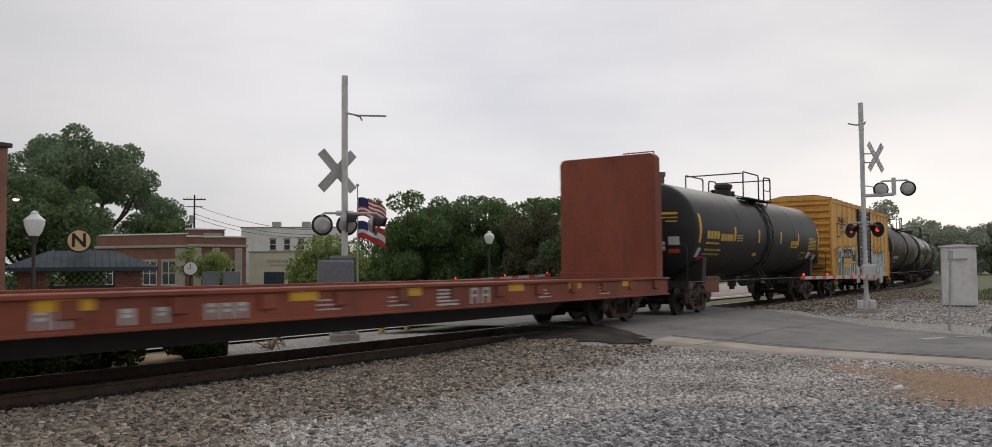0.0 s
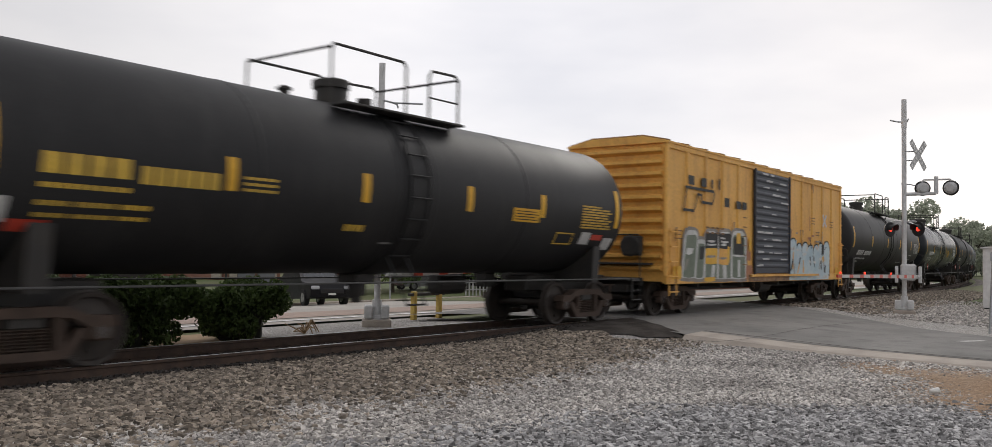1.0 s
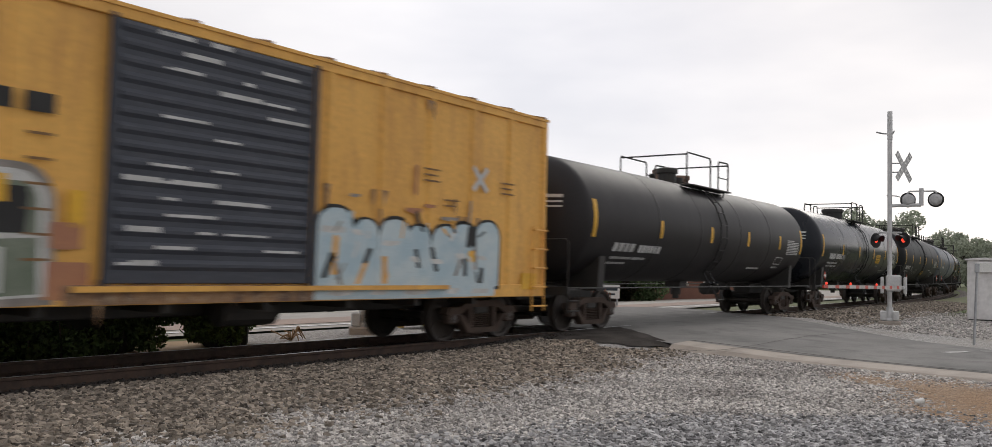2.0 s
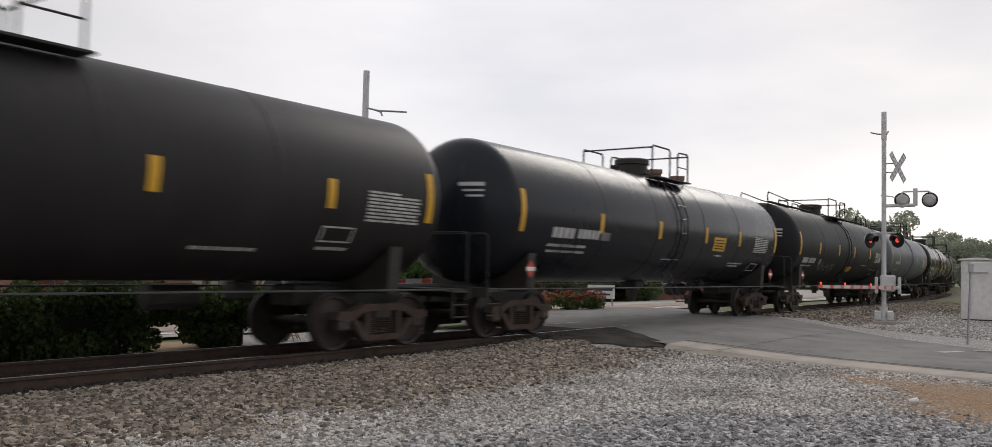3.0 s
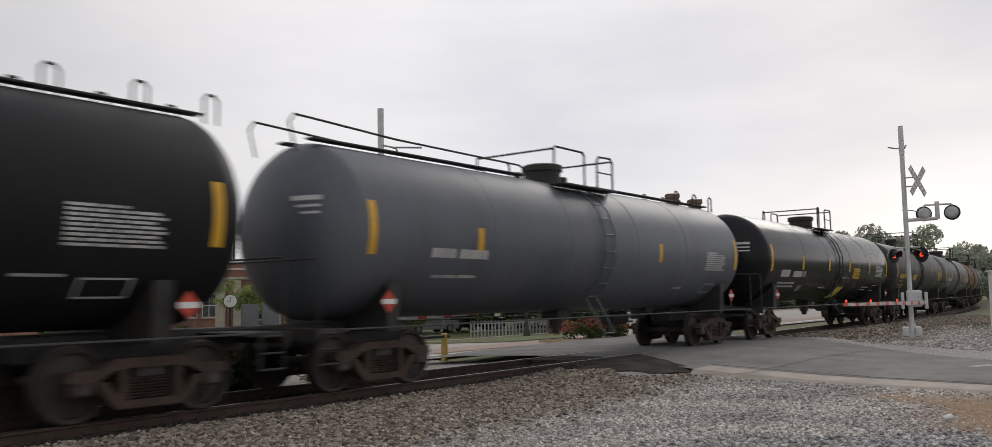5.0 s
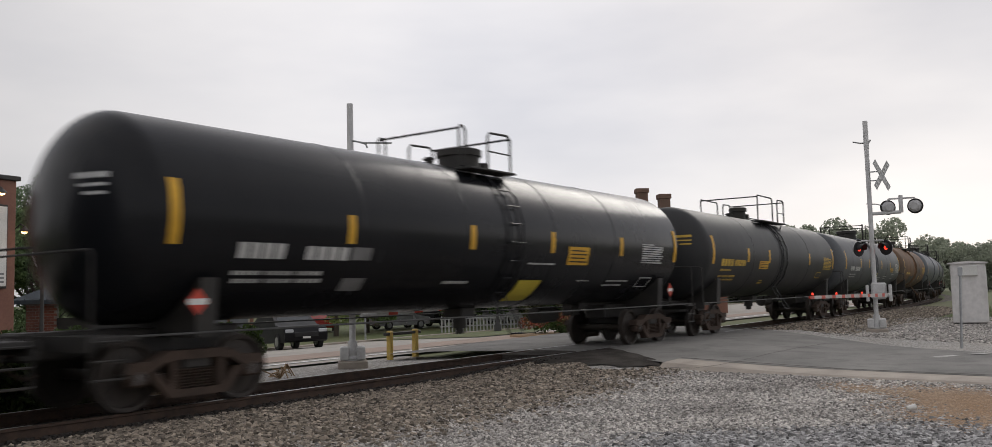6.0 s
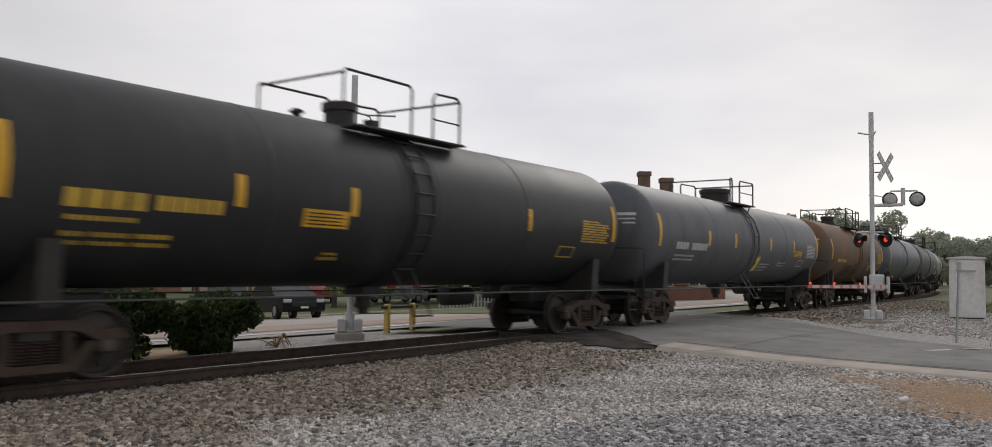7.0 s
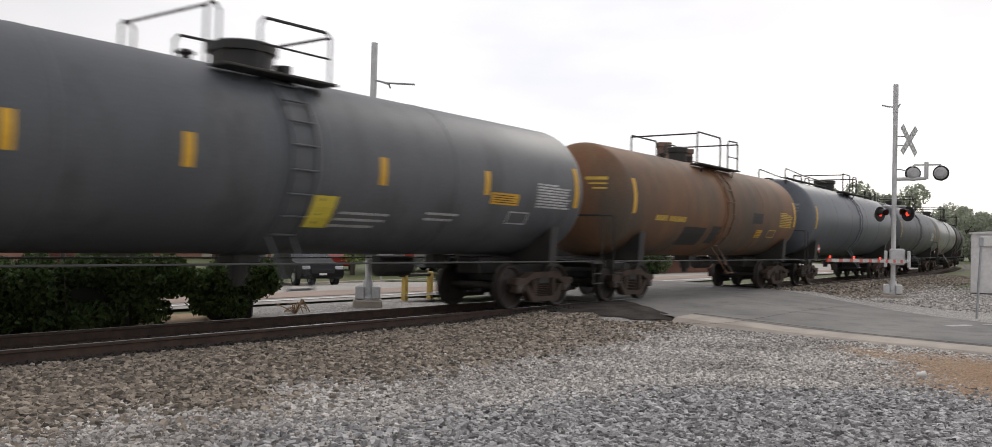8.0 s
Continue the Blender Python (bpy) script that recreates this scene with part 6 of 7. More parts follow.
def window_at(h, x, z, w, hh, frame_mat, panes=(2, 2), sill=None):
    """A window set on a front: frame, panes and sill."""
    win = part("window", Shape().box((x - w / 2, -0.02, z), (x + w / 2, 0.03, z + hh)), GLASS_DARK, h, "dark glazed window")
    fr = Shape()
    for k in range(panes[0] + 1):
        px = x - w / 2 + w * k / panes[0]
        fr.box((px - 0.035, -0.06, z), (px + 0.035, -0.01, z + hh))
    for k in range(panes[1] + 1):
        pz = z + hh * k / panes[1]
        fr.box((x - w / 2, -0.055, pz - 0.03), (x + w / 2, -0.012, pz + 0.03))
    part("frame", fr, frame_mat, win)
    if sill:
        part("sill", Shape().box((x - w / 2 - 0.12, -0.14, z - 0.14), (x + w / 2 + 0.12, 0.0, z), 0.01), sill, win)
        part("lintel", Shape().box((x - w / 2 - 0.15, -0.08, z + hh), (x + w / 2 + 0.15, 0.0, z + hh + 0.22), 0.01), sill, win)


def bank():
    z1 = 1.4 + 90 * math.tan(radians(2.12))
    # long side wall
    h, L = wall_block("brick_bank", "low red-brick bank building with pale stone trim", "building", polar(59.3, 95), polar(54.2, 88.5), -1.0, z1 + 0.25, 1.2, BRICK_WALL, SIGN_WHITE)
    H = z1 + 1.25
    part("cornice", Shape().box((-0.1, -0.25, H - 1.25), (L + 0.1, 0.0, H - 1.0), 0.03), STONE_TRIM, h, "pale stone cornice")
    for i in range(4):
        window_at(h, 2.0 + i * (L - 4) / 3, 1.2, 1.5, 2.2, SIGN_WHITE, (2, 2), STONE_TRIM)
    part("pilaster", Shape().box((L - 1.2, -0.2, 0), (L - 0.1, 0.0, H - 1.3), 0.03), STONE_TRIM, h, "pale stone pilaster")
    g, L2 = wall_block("bank_hall", "red-brick bank front with a stepped parapet and stone trim", "building", polar(54.15, 88.4), polar(50.7, 90.5), -1.0, z1, 6, BRICK_WALL, SIGN_WHITE)
    part("parapet", Shape().box((0.0, 0.02, H - 0.3), (L2 * 0.62, 0.5, H + 0.45), 0.02), BRICK_WALL, g, "raised brick parapet")
    part("parapet_cap", Shape().box((-0.1, -0.08, H + 0.45), (L2 * 0.62 + 0.1, 0.6, H + 0.58), 0.02), SIGN_WHITE, g)
    part("name_stone", Shape().box((L2 * 0.25, -0.06, H - 0.35), (L2 * 0.58, 0.019, H + 0.15), 0.02), STONE_TRIM, g, "blank pale name stone")
    part("cornice", Shape().box((-0.1, -0.25, H - 1.2), (L2 + 0.1, 0.0, H - 0.95), 0.03), STONE_TRIM, g, "pale stone cornice")
    for x in (0.5, L2 * 0.4, L2 - 1.2):
        part("pilaster", Shape().box((x, -0.18, 0), (x + 0.75, 0.0, H - 1.25), 0.03), STONE_TRIM, g)
    window_at(g, L2 * 0.25, 0.9, 1.4, 2.3, SIGN_WHITE, (2, 3), STONE_TRIM)
    window_at(g, L2 * 0.68, 0.9, 1.8, 2.3, SIGN_WHITE, (3, 2), STONE_TRIM)


def white_building():
    h, L = wall_block("white_building", "two-storey white painted brick building with rooftop vents", "building", polar(51.0, 128), polar(44.8, 126), -1.0, 1.4 + 127 * math.tan(radians(2.75)), 10, WHITE_WALL, STONE_TRIM)
    H = 1.4 + 127 * math.tan(radians(2.75)) + 1.0
    for i in range(5):
        window_at(h, 5.6 + i * 1.95 - 1.2, H - 3.1, 0.85, 1.5, SIGN_WHITE, (1, 2), STONE_TRIM)
    for x in (4.0, 8.2, 9.8):
        part("roof_vent", Shape().box((x, 1.5, H), (x + 1.2, 2.6, H + 0.95), 0.05), GALV, h, "grey rooftop vent unit")
    g, L2 = wall_block("cream_office", "single-storey cream stucco office with grey shutters", "building", polar(50.5, 116), polar(46.6, 114), -1.0, 1.4 + 115 * math.tan(radians(1.2)), 8, CREAM_WALL, STONE_TRIM)
    tx = Shape()
    for k in range(9):
        tx.box((2.2 + k * 0.36, -0.03, 3.45), (2.2 + k * 0.36 + 0.26, -0.005, 3.85))
    for k in range(8):
        tx.box((2.7 + k * 0.28, -0.03, 3.0), (2.7 + k * 0.28 + 0.2, -0.005, 3.25))
    part("lettering", tx, STONE_TRIM, g, "bronze sign lettering as plain bars")
    for x in (3.2, 6.3):
        sh = part("shutter", Shape().box((x - 1.3, -0.08, 0.1), (x + 1.3, 0.0, 2.3), 0.02), ROOF_METAL, g, "grey-blue roller shutter")
        for k in range(8):
            part("slat", Shape().box((x - 1.25, -0.1, 0.2 + k * 0.26), (x + 1.25, -0.081, 0.4 + k * 0.26), 0.008), ROOF_METAL, sh)


def kiosk():
    d = 40.0
    a, b = Vector((*polar(63.4, d), 0)), Vector((*polar(56.7, d), 0))
    k = thing("park_pavilion", "small brick pavilion with a blue-grey metal hip roof", "pavilion", m=pose(a.x, a.y, -0.58, 0, 0, math.degrees(math.atan2(b.y - a.y, b.x - a.x))))
    L = (b - a).length
    ez, rz, dep = 1.48 + 0.72, 2.2 + 0.72, 3.2
    for x in (0.0, L - 1.1):
        pier = part("pier", Shape().box((x + 0.02, 0.02, 0), (x + 1.08, dep, ez - 0.02)), MORTAR, k, "red brick pier")
        for r in range(int(ez / 0.11)):
            for c in range(5):
                x0 = x + c * 0.225 - (0.11 if r % 2 else 0)
                lo, hi = max(x, x0), min(x + 1.1, x0 + 0.21)
                if hi - lo > 0.04:
                    part("brick", Shape().box((lo, 0.0, r * 0.11 + 0.008), (hi, 0.05, r * 0.11 + 0.1)), BRICK, pier)
    part("screen", Shape().box((1.1, 0.5, 0.0), (L - 1.1, 0.6, 1.45), 0.01), DARK_METAL, k, "dark screen wall")
    part("beam", Shape().box((-0.1, -0.05, ez - 0.18), (L + 0.1, 0.1, ez - 0.02), 0.01), DARK_METAL, k)
    tr = Shape()
    for i in range(7):
        x = 1.5 + i * (L - 3.0) / 6
        tr.rod((x - 0.3, 0.4, ez - 0.1), (x + 0.3, 0.4, 1.5), 0.025, n=6).rod((x + 0.3, 0.4, ez - 0.1), (x - 0.3, 0.4, 1.5), 0.025, n=6)
    part("lattice", tr, DARK_METAL, k, "dark crossed braces")
    o = 0.55
    x0, x1, y0, y1 = -o, L + o, -o, dep + o
    rx0, rx1, ym = 1.1, L - 1.1, dep / 2
    P = [(x0, y0, ez), (x1, y0, ez), (x1, y1, ez), (x0, y1, ez), (rx0, ym, rz), (rx1, ym, rz)]
    roof = part("roof", Shape().add(P, [(0, 1, 5, 4), (1, 2, 5), (2, 3, 4, 5), (3, 0, 4), (3, 2, 1, 0)]).box((x0, y0 - 0.03, ez - 0.16), (x1, y0 - 0.002, ez + 0.0)), ROOF_METAL, k, "blue-grey standing seam hip roof")
    n = 22
    for i in range(1, n):
        x = x0 + (x1 - x0) * i / n
        f = min(1.0, (x - x0) / (rx0 - x0), (x1 - x) / (x1 - rx1))
        part("seam", Shape().rod((x, y0, ez + 0.02), (x, y0 + (ym - y0) * f, ez + (rz - ez) * f + 0.02), 0.022, n=5), ROOF_METAL, roof)
    sx = L * 0.47
    sign = part("round_sign", Shape().turn([(-0.04, 0.48), (-0.03, 0.5), (0.03, 0.5), (0.04, 0.48)], "y", 36, at=(sx, 0.9, rz + 0.4)), DARK_METAL, k, "round cream sign with a black letter N")
    part("sign_face", Shape().turn([(-0.055, 0.43), (-0.042, 0.44)], "y", 36, at=(sx, 0.9, rz + 0.4)), GOLD, sign)
    cu = bpy.data.curves.new("letter", "FONT")
    cu.body, cu.size, cu.extrude, cu.align_x, cu.align_y, cu.offset = "N", 0.78, 0.01, "CENTER", "CENTER", 0.022
    lt = new("letter", cu)
    lt.parent = sign
    lt.matrix_basis = pose(sx, 0.9 - 0.065, rz + 0.4, 90, 0, 0)
    cu.materials.append(INK)


def red_building():
    c = Vector((*polar(64.0, 33), 0))
    e = Vector((*polar(82, 28), 0))
    d = c - e
    H = 5.55 + 0.7
    h = thing("brick_restaurant", "tall red-brick restaurant wall with a vertical white sign", "building", m=pose(e.x, e.y, -0.7, 0, 0, math.degrees(math.atan2(d.y, d.x))))
    L = d.length
    part("wall", Shape().box((0, 0, -0.4), (L, 9, H), 0.02), BRICK_WALL, h)
    part("coping", Shape().box((-0.1, -0.1, H), (L + 0.1, 9.1, H + 0.15), 0.02), DARK_METAL, h, "dark metal coping")
    sg = part("wall_sign", Shape().box((L - 1.25, -0.14, 2.75), (L - 0.4, -0.02, 5.35), 0.02), SIGN_WHITE, h, "vertical white sign with dark letter bars")
    part("sign_frame", Shape().box((L - 1.3, -0.1, 2.68), (L - 0.35, -0.021, 5.42), 0.02), DARK_METAL, sg)
    for k in range(8):
        z = 5.05 - k * 0.24
        part("letter_bar", Shape().box((L - 0.95, -0.15, z), (L - 0.68, -0.142, z + 0.17)), INK, sg)
    for k in range(3):
        part("letter_bar", Shape().box((L - 1.15, -0.15, 2.86 + k * 0.13), (L - 0.5, -0.142, 2.92 + k * 0.13)), GREY_TEXT, sg)
    for x, z in ((L - 0.85, 5.75), (L - 0.02, 4.55)):
        lm = part("wall_lamp", Shape().path([(x, 0, z + 0.1), (x, -0.25, z + 0.25), (x, -0.45, z + 0.15)], 0.02).turn([(-0.02, 0.17), (0.02, 0.16), (0.12, 0.05), (0.16, 0.03)], "z", 16, at=(x, -0.45, z)), DARK_METAL, h, "gooseneck wall lamp, lit")
        part("bulb", Shape().turn([(-0.09, 0.0), (-0.07, 0.08), (-0.02, 0.1), (-0.01, 0.1)], "z", 14, at=(x, -0.45, z)), LAMP_WARM, lm, smooth=True)


def street_lamp(x, y, z, h, label):
    t = thing("street_lamp", label, "street lamp", "acorn street lamps", pose(x, y, z))
    part("post", Shape().turn([(-0.2, 0.2), (0.3, 0.2), (0.45, 0.1), (0.9, 0.06), (h - 0.25, 0.045), (h - 0.2, 0.09), (h, 0.12)], "z", 14), DARK_METAL, t, smooth=True)
    part("globe", Shape().turn([(h, 0.13), (h + 0.1, 0.2), (h + 0.32, 0.27), (h + 0.42, 0.27)], "z", 20), GLOBE, t, "frosted acorn globe", smooth=True)
    part("cap", Shape().turn([(h + 0.42, 0.285), (h + 0.46, 0.28), (h + 0.56, 0.16), (h + 0.62, 0.1), (h + 0.66, 0.11), (h + 0.72, 0.02)], "z", 20), GLOBE, t, smooth=True)


def flag_cloth(name, w, h, rows, at, label):
    """A rippling flag of horizontal stripes with a canton; rows: materials from the top."""
    t = thing(name, label, "flag", m=at)
    n = 14
    cloth = Shape()
    k = len(rows)

    def pt(u, v):
        return (u * w * 0.92, 0.16 * math.sin(u * 7 + v * 1.5) * (0.3 + u), -v * h - 0.38 * w * u * u + 0.05 * math.sin(u * 9))
    for r in range(k):
        vs, fs = [], []
        for i in range(n + 1):
            for v in (r / k, (r + 1) / k):
                vs.append(pt(i / n, v))
        cloth.add(vs, [(2 * i, 2 * i + 1, 2 * i + 3, 2 * i + 2) for i in range(n)], rows[r])
    vs = []
    for i in range(6):
        for v in (0.0, 0.48):
            p = pt(i / 5 * 0.36, v)
            vs.append((p[0], p[1] - 0.012, p[2]))
    cloth.add(vs, [(2 * i, 2 * i + 1, 2 * i + 3, 2 * i + 2) for i in range(5)], 2)
    part("cloth", cloth, [FLAG_RED, FLAG_WHITE, FLAG_BLUE], t)


def flagpole():
    x, y = polar(43.75, 45)
    t = thing("flagpole", "slim white flagpole in the square", "flagpole", m=pose(x, y, -0.85))
    H = 1.4 + 45 * math.tan(radians(5.4)) + 0.85
    part("pole", Shape().rod((0, 0, -0.2), (0, 0, H), 0.05, 0.03, n=10), GALV, t)
    part("finial", Shape().turn([(H, 0.02), (H + 0.05, 0.09), (H + 0.12, 0.09), (H + 0.17, 0.01)], "z", 12), GALV, t, smooth=True)
    flag_cloth("flag", 1.55, 0.95, [0, 1, 0, 1, 0, 1, 0, 1, 0], pose(x + 0.05, y, -0.85 + H - 0.55, 0, 0, -46), "striped red and white flag with a blue corner")
    flag_cloth("flag", 1.5, 0.9, [0, 1, 0], pose(x + 0.05, y, -0.85 + H - 1.75, 0, 0, -46), "red-white-red flag with a blue corner")


def car(x, y, z, turn, paint, label, lights=False, tilt=0.0):
    c = thing("car", label, "car", "parked cars", pose(x, y, z) @ pose(0, 0, 0, 0, 0, turn) @ pose(0, 0, 0, tilt))
    # local -y is the front
    prof = [(-2.25, 0.35), (-2.3, 0.62), (-2.15, 0.86), (-1.15, 1.0), (-0.45, 1.48), (1.2, 1.52), (2.0, 1.1), (2.25, 0.95), (2.28, 0.4), (2.1, 0.28), (-2.1, 0.28)]
    sh = Shape()
    n = len(prof)
    ws = [(0.82 if zz > 1.2 else 0.93) for _, zz in prof]
    vs = [(s * w * 0.97, yy, zz) for s in (-1, 1) for (yy, zz), w in zip(prof, ws)]
    fs = [(i, (i + 1) % n, n + (i + 1) % n, n + i) for i in range(n)] + [tuple(range(n))[::-1], tuple(range(n, 2 * n))]
    part("body", sh.add(vs, fs), paint, c, smooth=True)
    part("windscreen", Shape().add([(-0.74, -1.06, 1.06), (0.74, -1.06, 1.06), (0.66, -0.52, 1.44), (-0.66, -0.52, 1.44)], [(0, 1, 2, 3)]), GLASS_DARK, c, "sloping dark windscreen")
    for s in (-1, 1):
        part("side_window", Shape().add([(s * 0.885, -0.8, 1.05), (s * 0.885, 1.7, 1.1), (s * 0.81, 1.1, 1.44), (s * 0.81, -0.4, 1.42)], [(0, 1, 2, 3)]), GLASS_DARK, c)
        part("headlight", Shape().box((s * 0.7 - 0.17, -2.31, 0.66), (s * 0.7 + 0.17, -2.2, 0.8), 0.03), HEADLIGHT if lights else SIGN_WHITE, c, "clear headlight")
        for yy in (-1.4, 1.4):
            wh = part("wheel", Shape().turn([(-0.1, 0.24), (-0.1, 0.33), (0.1, 0.33), (0.1, 0.24)], "x", 20, at=(s * 0.84, yy, 0.33)), TYRE, c, smooth=True)
            part("rim", Shape().turn([(-0.11, 0.2), (0.11, 0.2)], "x", 16, at=(s * 0.84, yy, 0.33)), CAR_SILVER, wh)
    part("grille", Shape().box((-0.5, -2.315, 0.48), (0.5, -2.24, 0.68), 0.02), LAMP_BLACK, c)
    part("number_plate", Shape().box((-0.16, -2.33, 0.42), (0.16, -2.3, 0.5)), SIGN_WHITE, c, "blank pale number plate")


def hedge(x0, x1, y0, y1, z0, z1, label, seed, count, over=0.0):
    rng = np.random.default_rng(seed)
    h = thing("hedge", label, "hedge", "hedges by the track", pose((x0 + x1) / 2, (y0 + y1) / 2, z0))
    w, d, H = x1 - x0, y1 - y0, z1 - z0
    cl = []
    n = int(w * 26)
    for i in range(n):
        x, f = rng.uniform(-w / 2 + 0.25, w / 2 - 0.25), rng.uniform(0.0, 1.0) ** 0.7
        if x > w / 2 - over:
            f = 0.6 + 0.35 * f
        cl.append(((x, rng.uniform(-d / 2 + 0.25, d / 2 - 0.25), H * f * 0.8 + 0.02), rng.uniform(0.2, 0.34)))
    me = leaf_cloud(cl, count, 0.05, rng)
    me.materials.append(LEAF_HEDGE)
    part("foliage", me, None, h)
    # added box that blocks light and stands for the hedge's inner shade
    part("core", Shape().box((-w / 2 + 0.42, -d / 2 + 0.42, -0.1), (w / 2 - 0.42 - over, d / 2 - 0.42, H - 0.45), 0.16), HEDGE_SHADE_CORE, h, "near-black filler box standing for the shade inside")
    st = Shape()
    for i in range(int(w * 5)):
        x, y = rng.uniform(-w / 2 + 0.15, w / 2 - 0.15 - over), rng.uniform(-d / 3, d / 3)
        st.rod((x, y, -0.1), (x + rng.uniform(-0.2, 0.2), y + rng.uniform(-0.2, 0.2), H * 0.7), 0.018, 0.006, n=5)
    part("stems", st, BARK, h)


def brick_house():
    h, L = wall_block("brick_house", "low brick building with two tall brick chimneys", "house", polar(28.2, 62), polar(20.5, 64), -0.4, 4.0, 8, BRICK_WALL)
    part("roof", Shape().prism([(-0.5, 4.4), (8.5, 4.4), (4.0, 5.8)], -0.4, L + 0.4, "x"), ROOF_METAL, h, "dark low gable roof")
    for k in range(3):
        window_at(h, 1.6 + k * 2.6, 1.0, 1.4, 1.7, SIGN_WHITE, (2, 2), STONE_TRIM)
    for az in (25.6, 24.2):
        p = h.matrix_basis.inverted() @ Vector((*polar(az, 67), 0))
        ch = part("chimney", Shape().box((p.x - 0.4, p.y - 0.4, 4.3), (p.x + 0.4, p.y + 0.4, 9.5 if az > 25 else 9.0), 0.02), CHIMNEY_BRICK, h, "brick chimney stack")
        top = 9.5 if az > 25 else 9.0
        part("chimney_cap", Shape().box((p.x - 0.48, p.y - 0.48, top - 0.35), (p.x + 0.48, p.y + 0.48, top), 0.03), CHIMNEY_BRICK, ch)


def planter():
    t = thing("flower_bed", "red flowering bed with green shrubs beside the crossing", "flower bed", m=pose(28.2, 16.9, -0.2, 0, 0, -15))
    rng = np.random.default_rng(5)
    part("soil", Shape().box((-2.0, -0.8, -0.1), (2.0, 0.8, 0.12), 0.05), TAN_DIRT, t)
    for name, m, z, n in (("shrubs", LEAF_HEDGE, 0.35, 1800), ("blossom", FLOWER_RED, 0.55, 1500)):
        cl = [((rng.uniform(-1.7, 1.7), rng.uniform(-0.5, 0.5), z + rng.uniform(-0.1, 0.15)), 0.28) for _ in range(16)]
        me = leaf_cloud(cl, n, 0.06, rng)
        me.materials.append(m)
        part(name, me, None, t)
    s = thing("yard_sign", "small white sign on two posts by the street", "sign", m=pose(34.4, 19.0, -0.2, 0, 0, -55))
    part("board", Shape().box((-0.6, -0.03, 0.35), (0.6, 0.03, 0.95), 0.01), SIGN_WHITE, s)
    part("writing", Shape().box((-0.5, -0.04, 0.7), (0.5, -0.031, 0.82)).box((-0.4, -0.04, 0.5), (0.4, -0.031, 0.58)), ROOF_METAL, s, "blue writing as plain bars")
    for x in (-0.5, 0.5):
        part("post", Shape().rod((x, 0.04, -0.1), (x, 0.04, 0.95), 0.03, n=8), GALV, s)
    b = thing("stone_bin", "pale square concrete planter pot", "planter", m=pose(31.0, 17.6, -0.2))
    part("pot", Shape().prism([(-0.3, -0.1), (0.3, -0.1), (0.36, 0.55), (-0.36, 0.55)], -0.33, 0.33, "y"), CONCRETE, b)


def picket_fence():
    f = thing("picket_fence", "low weathered pale picket fence beyond the street", "fence", m=pose(50.5, 33.5, -1.0, 0, 0, -32))
    rail = Shape()
    for z in (0.3, 0.8):
        rail.box((-6, 0.02, z), (6, 0.06, z + 0.08))
    part("rail", rail, SIGN_BACK, f)
    pk = Shape().prism([(-0.05, -0.1), (0.05, -0.1), (0.05, 0.95), (0, 1.05), (-0.05, 0.95)], -0.015, 0.015, "y").mesh("picket", SIGN_BACK)
    for i in range(48):
        part("picket", pk, None, f, at=pose(-5.9 + i * 0.25, 0, 0))


def utility_pole():
    x, y = polar(53.8, 128)
    p = thing("utility_pole", "wooden utility pole with crossarm and transformer", "utility pole", m=pose(x, y, -1, 0, 0, -40))
    H = 1.4 + 128 * math.tan(radians(4.75)) + 1
    part("pole", Shape().rod((0, 0, -0.5), (0, 0, H), 0.17, 0.11, n=10), BARK, p)
    part("crossarm", Shape().box((-1.5, -0.08, H - 0.7), (1.5, 0.08, H - 0.55)).box((-1.1, -0.08, H - 1.7), (1.1, 0.08, H - 1.58)), BARK, p)
    part("transformer", Shape().turn([(H - 4.0, 0.0), (H - 3.95, 0.3), (H - 2.9, 0.3), (H - 2.8, 0.1)], "z", 14, at=(-0.4, -0.25, 0)), GALV, p, smooth=True)
    for k in range(7):
        part("insulator", Shape().rod((-1.4 + k * 0.46, 0, H - 0.55), (-1.4 + k * 0.46, 0, H - 0.35), 0.05, n=6), GALV, p)
    b = Vector((*polar(46.5, 118), 0))
    for i, (h0, h1) in enumerate(((H - 1.4, 6.8), (H - 2.6, 6.2), (H - 3.2, 5.8))):
        a, e = Vector((x, y, h0 - 1)), Vector((b.x, b.y, h1))
        w = tagged(part("overhead_wire", Shape().path([a.lerp(e, k / 10) - Vector((0, 0, 2.2 * 4 * k / 10 * (1 - k / 10))) * 0.35 for k in range(11)], 0.03, n=5), WIRE), "thin black overhead wire from the utility pole", "wire", "overhead wires")


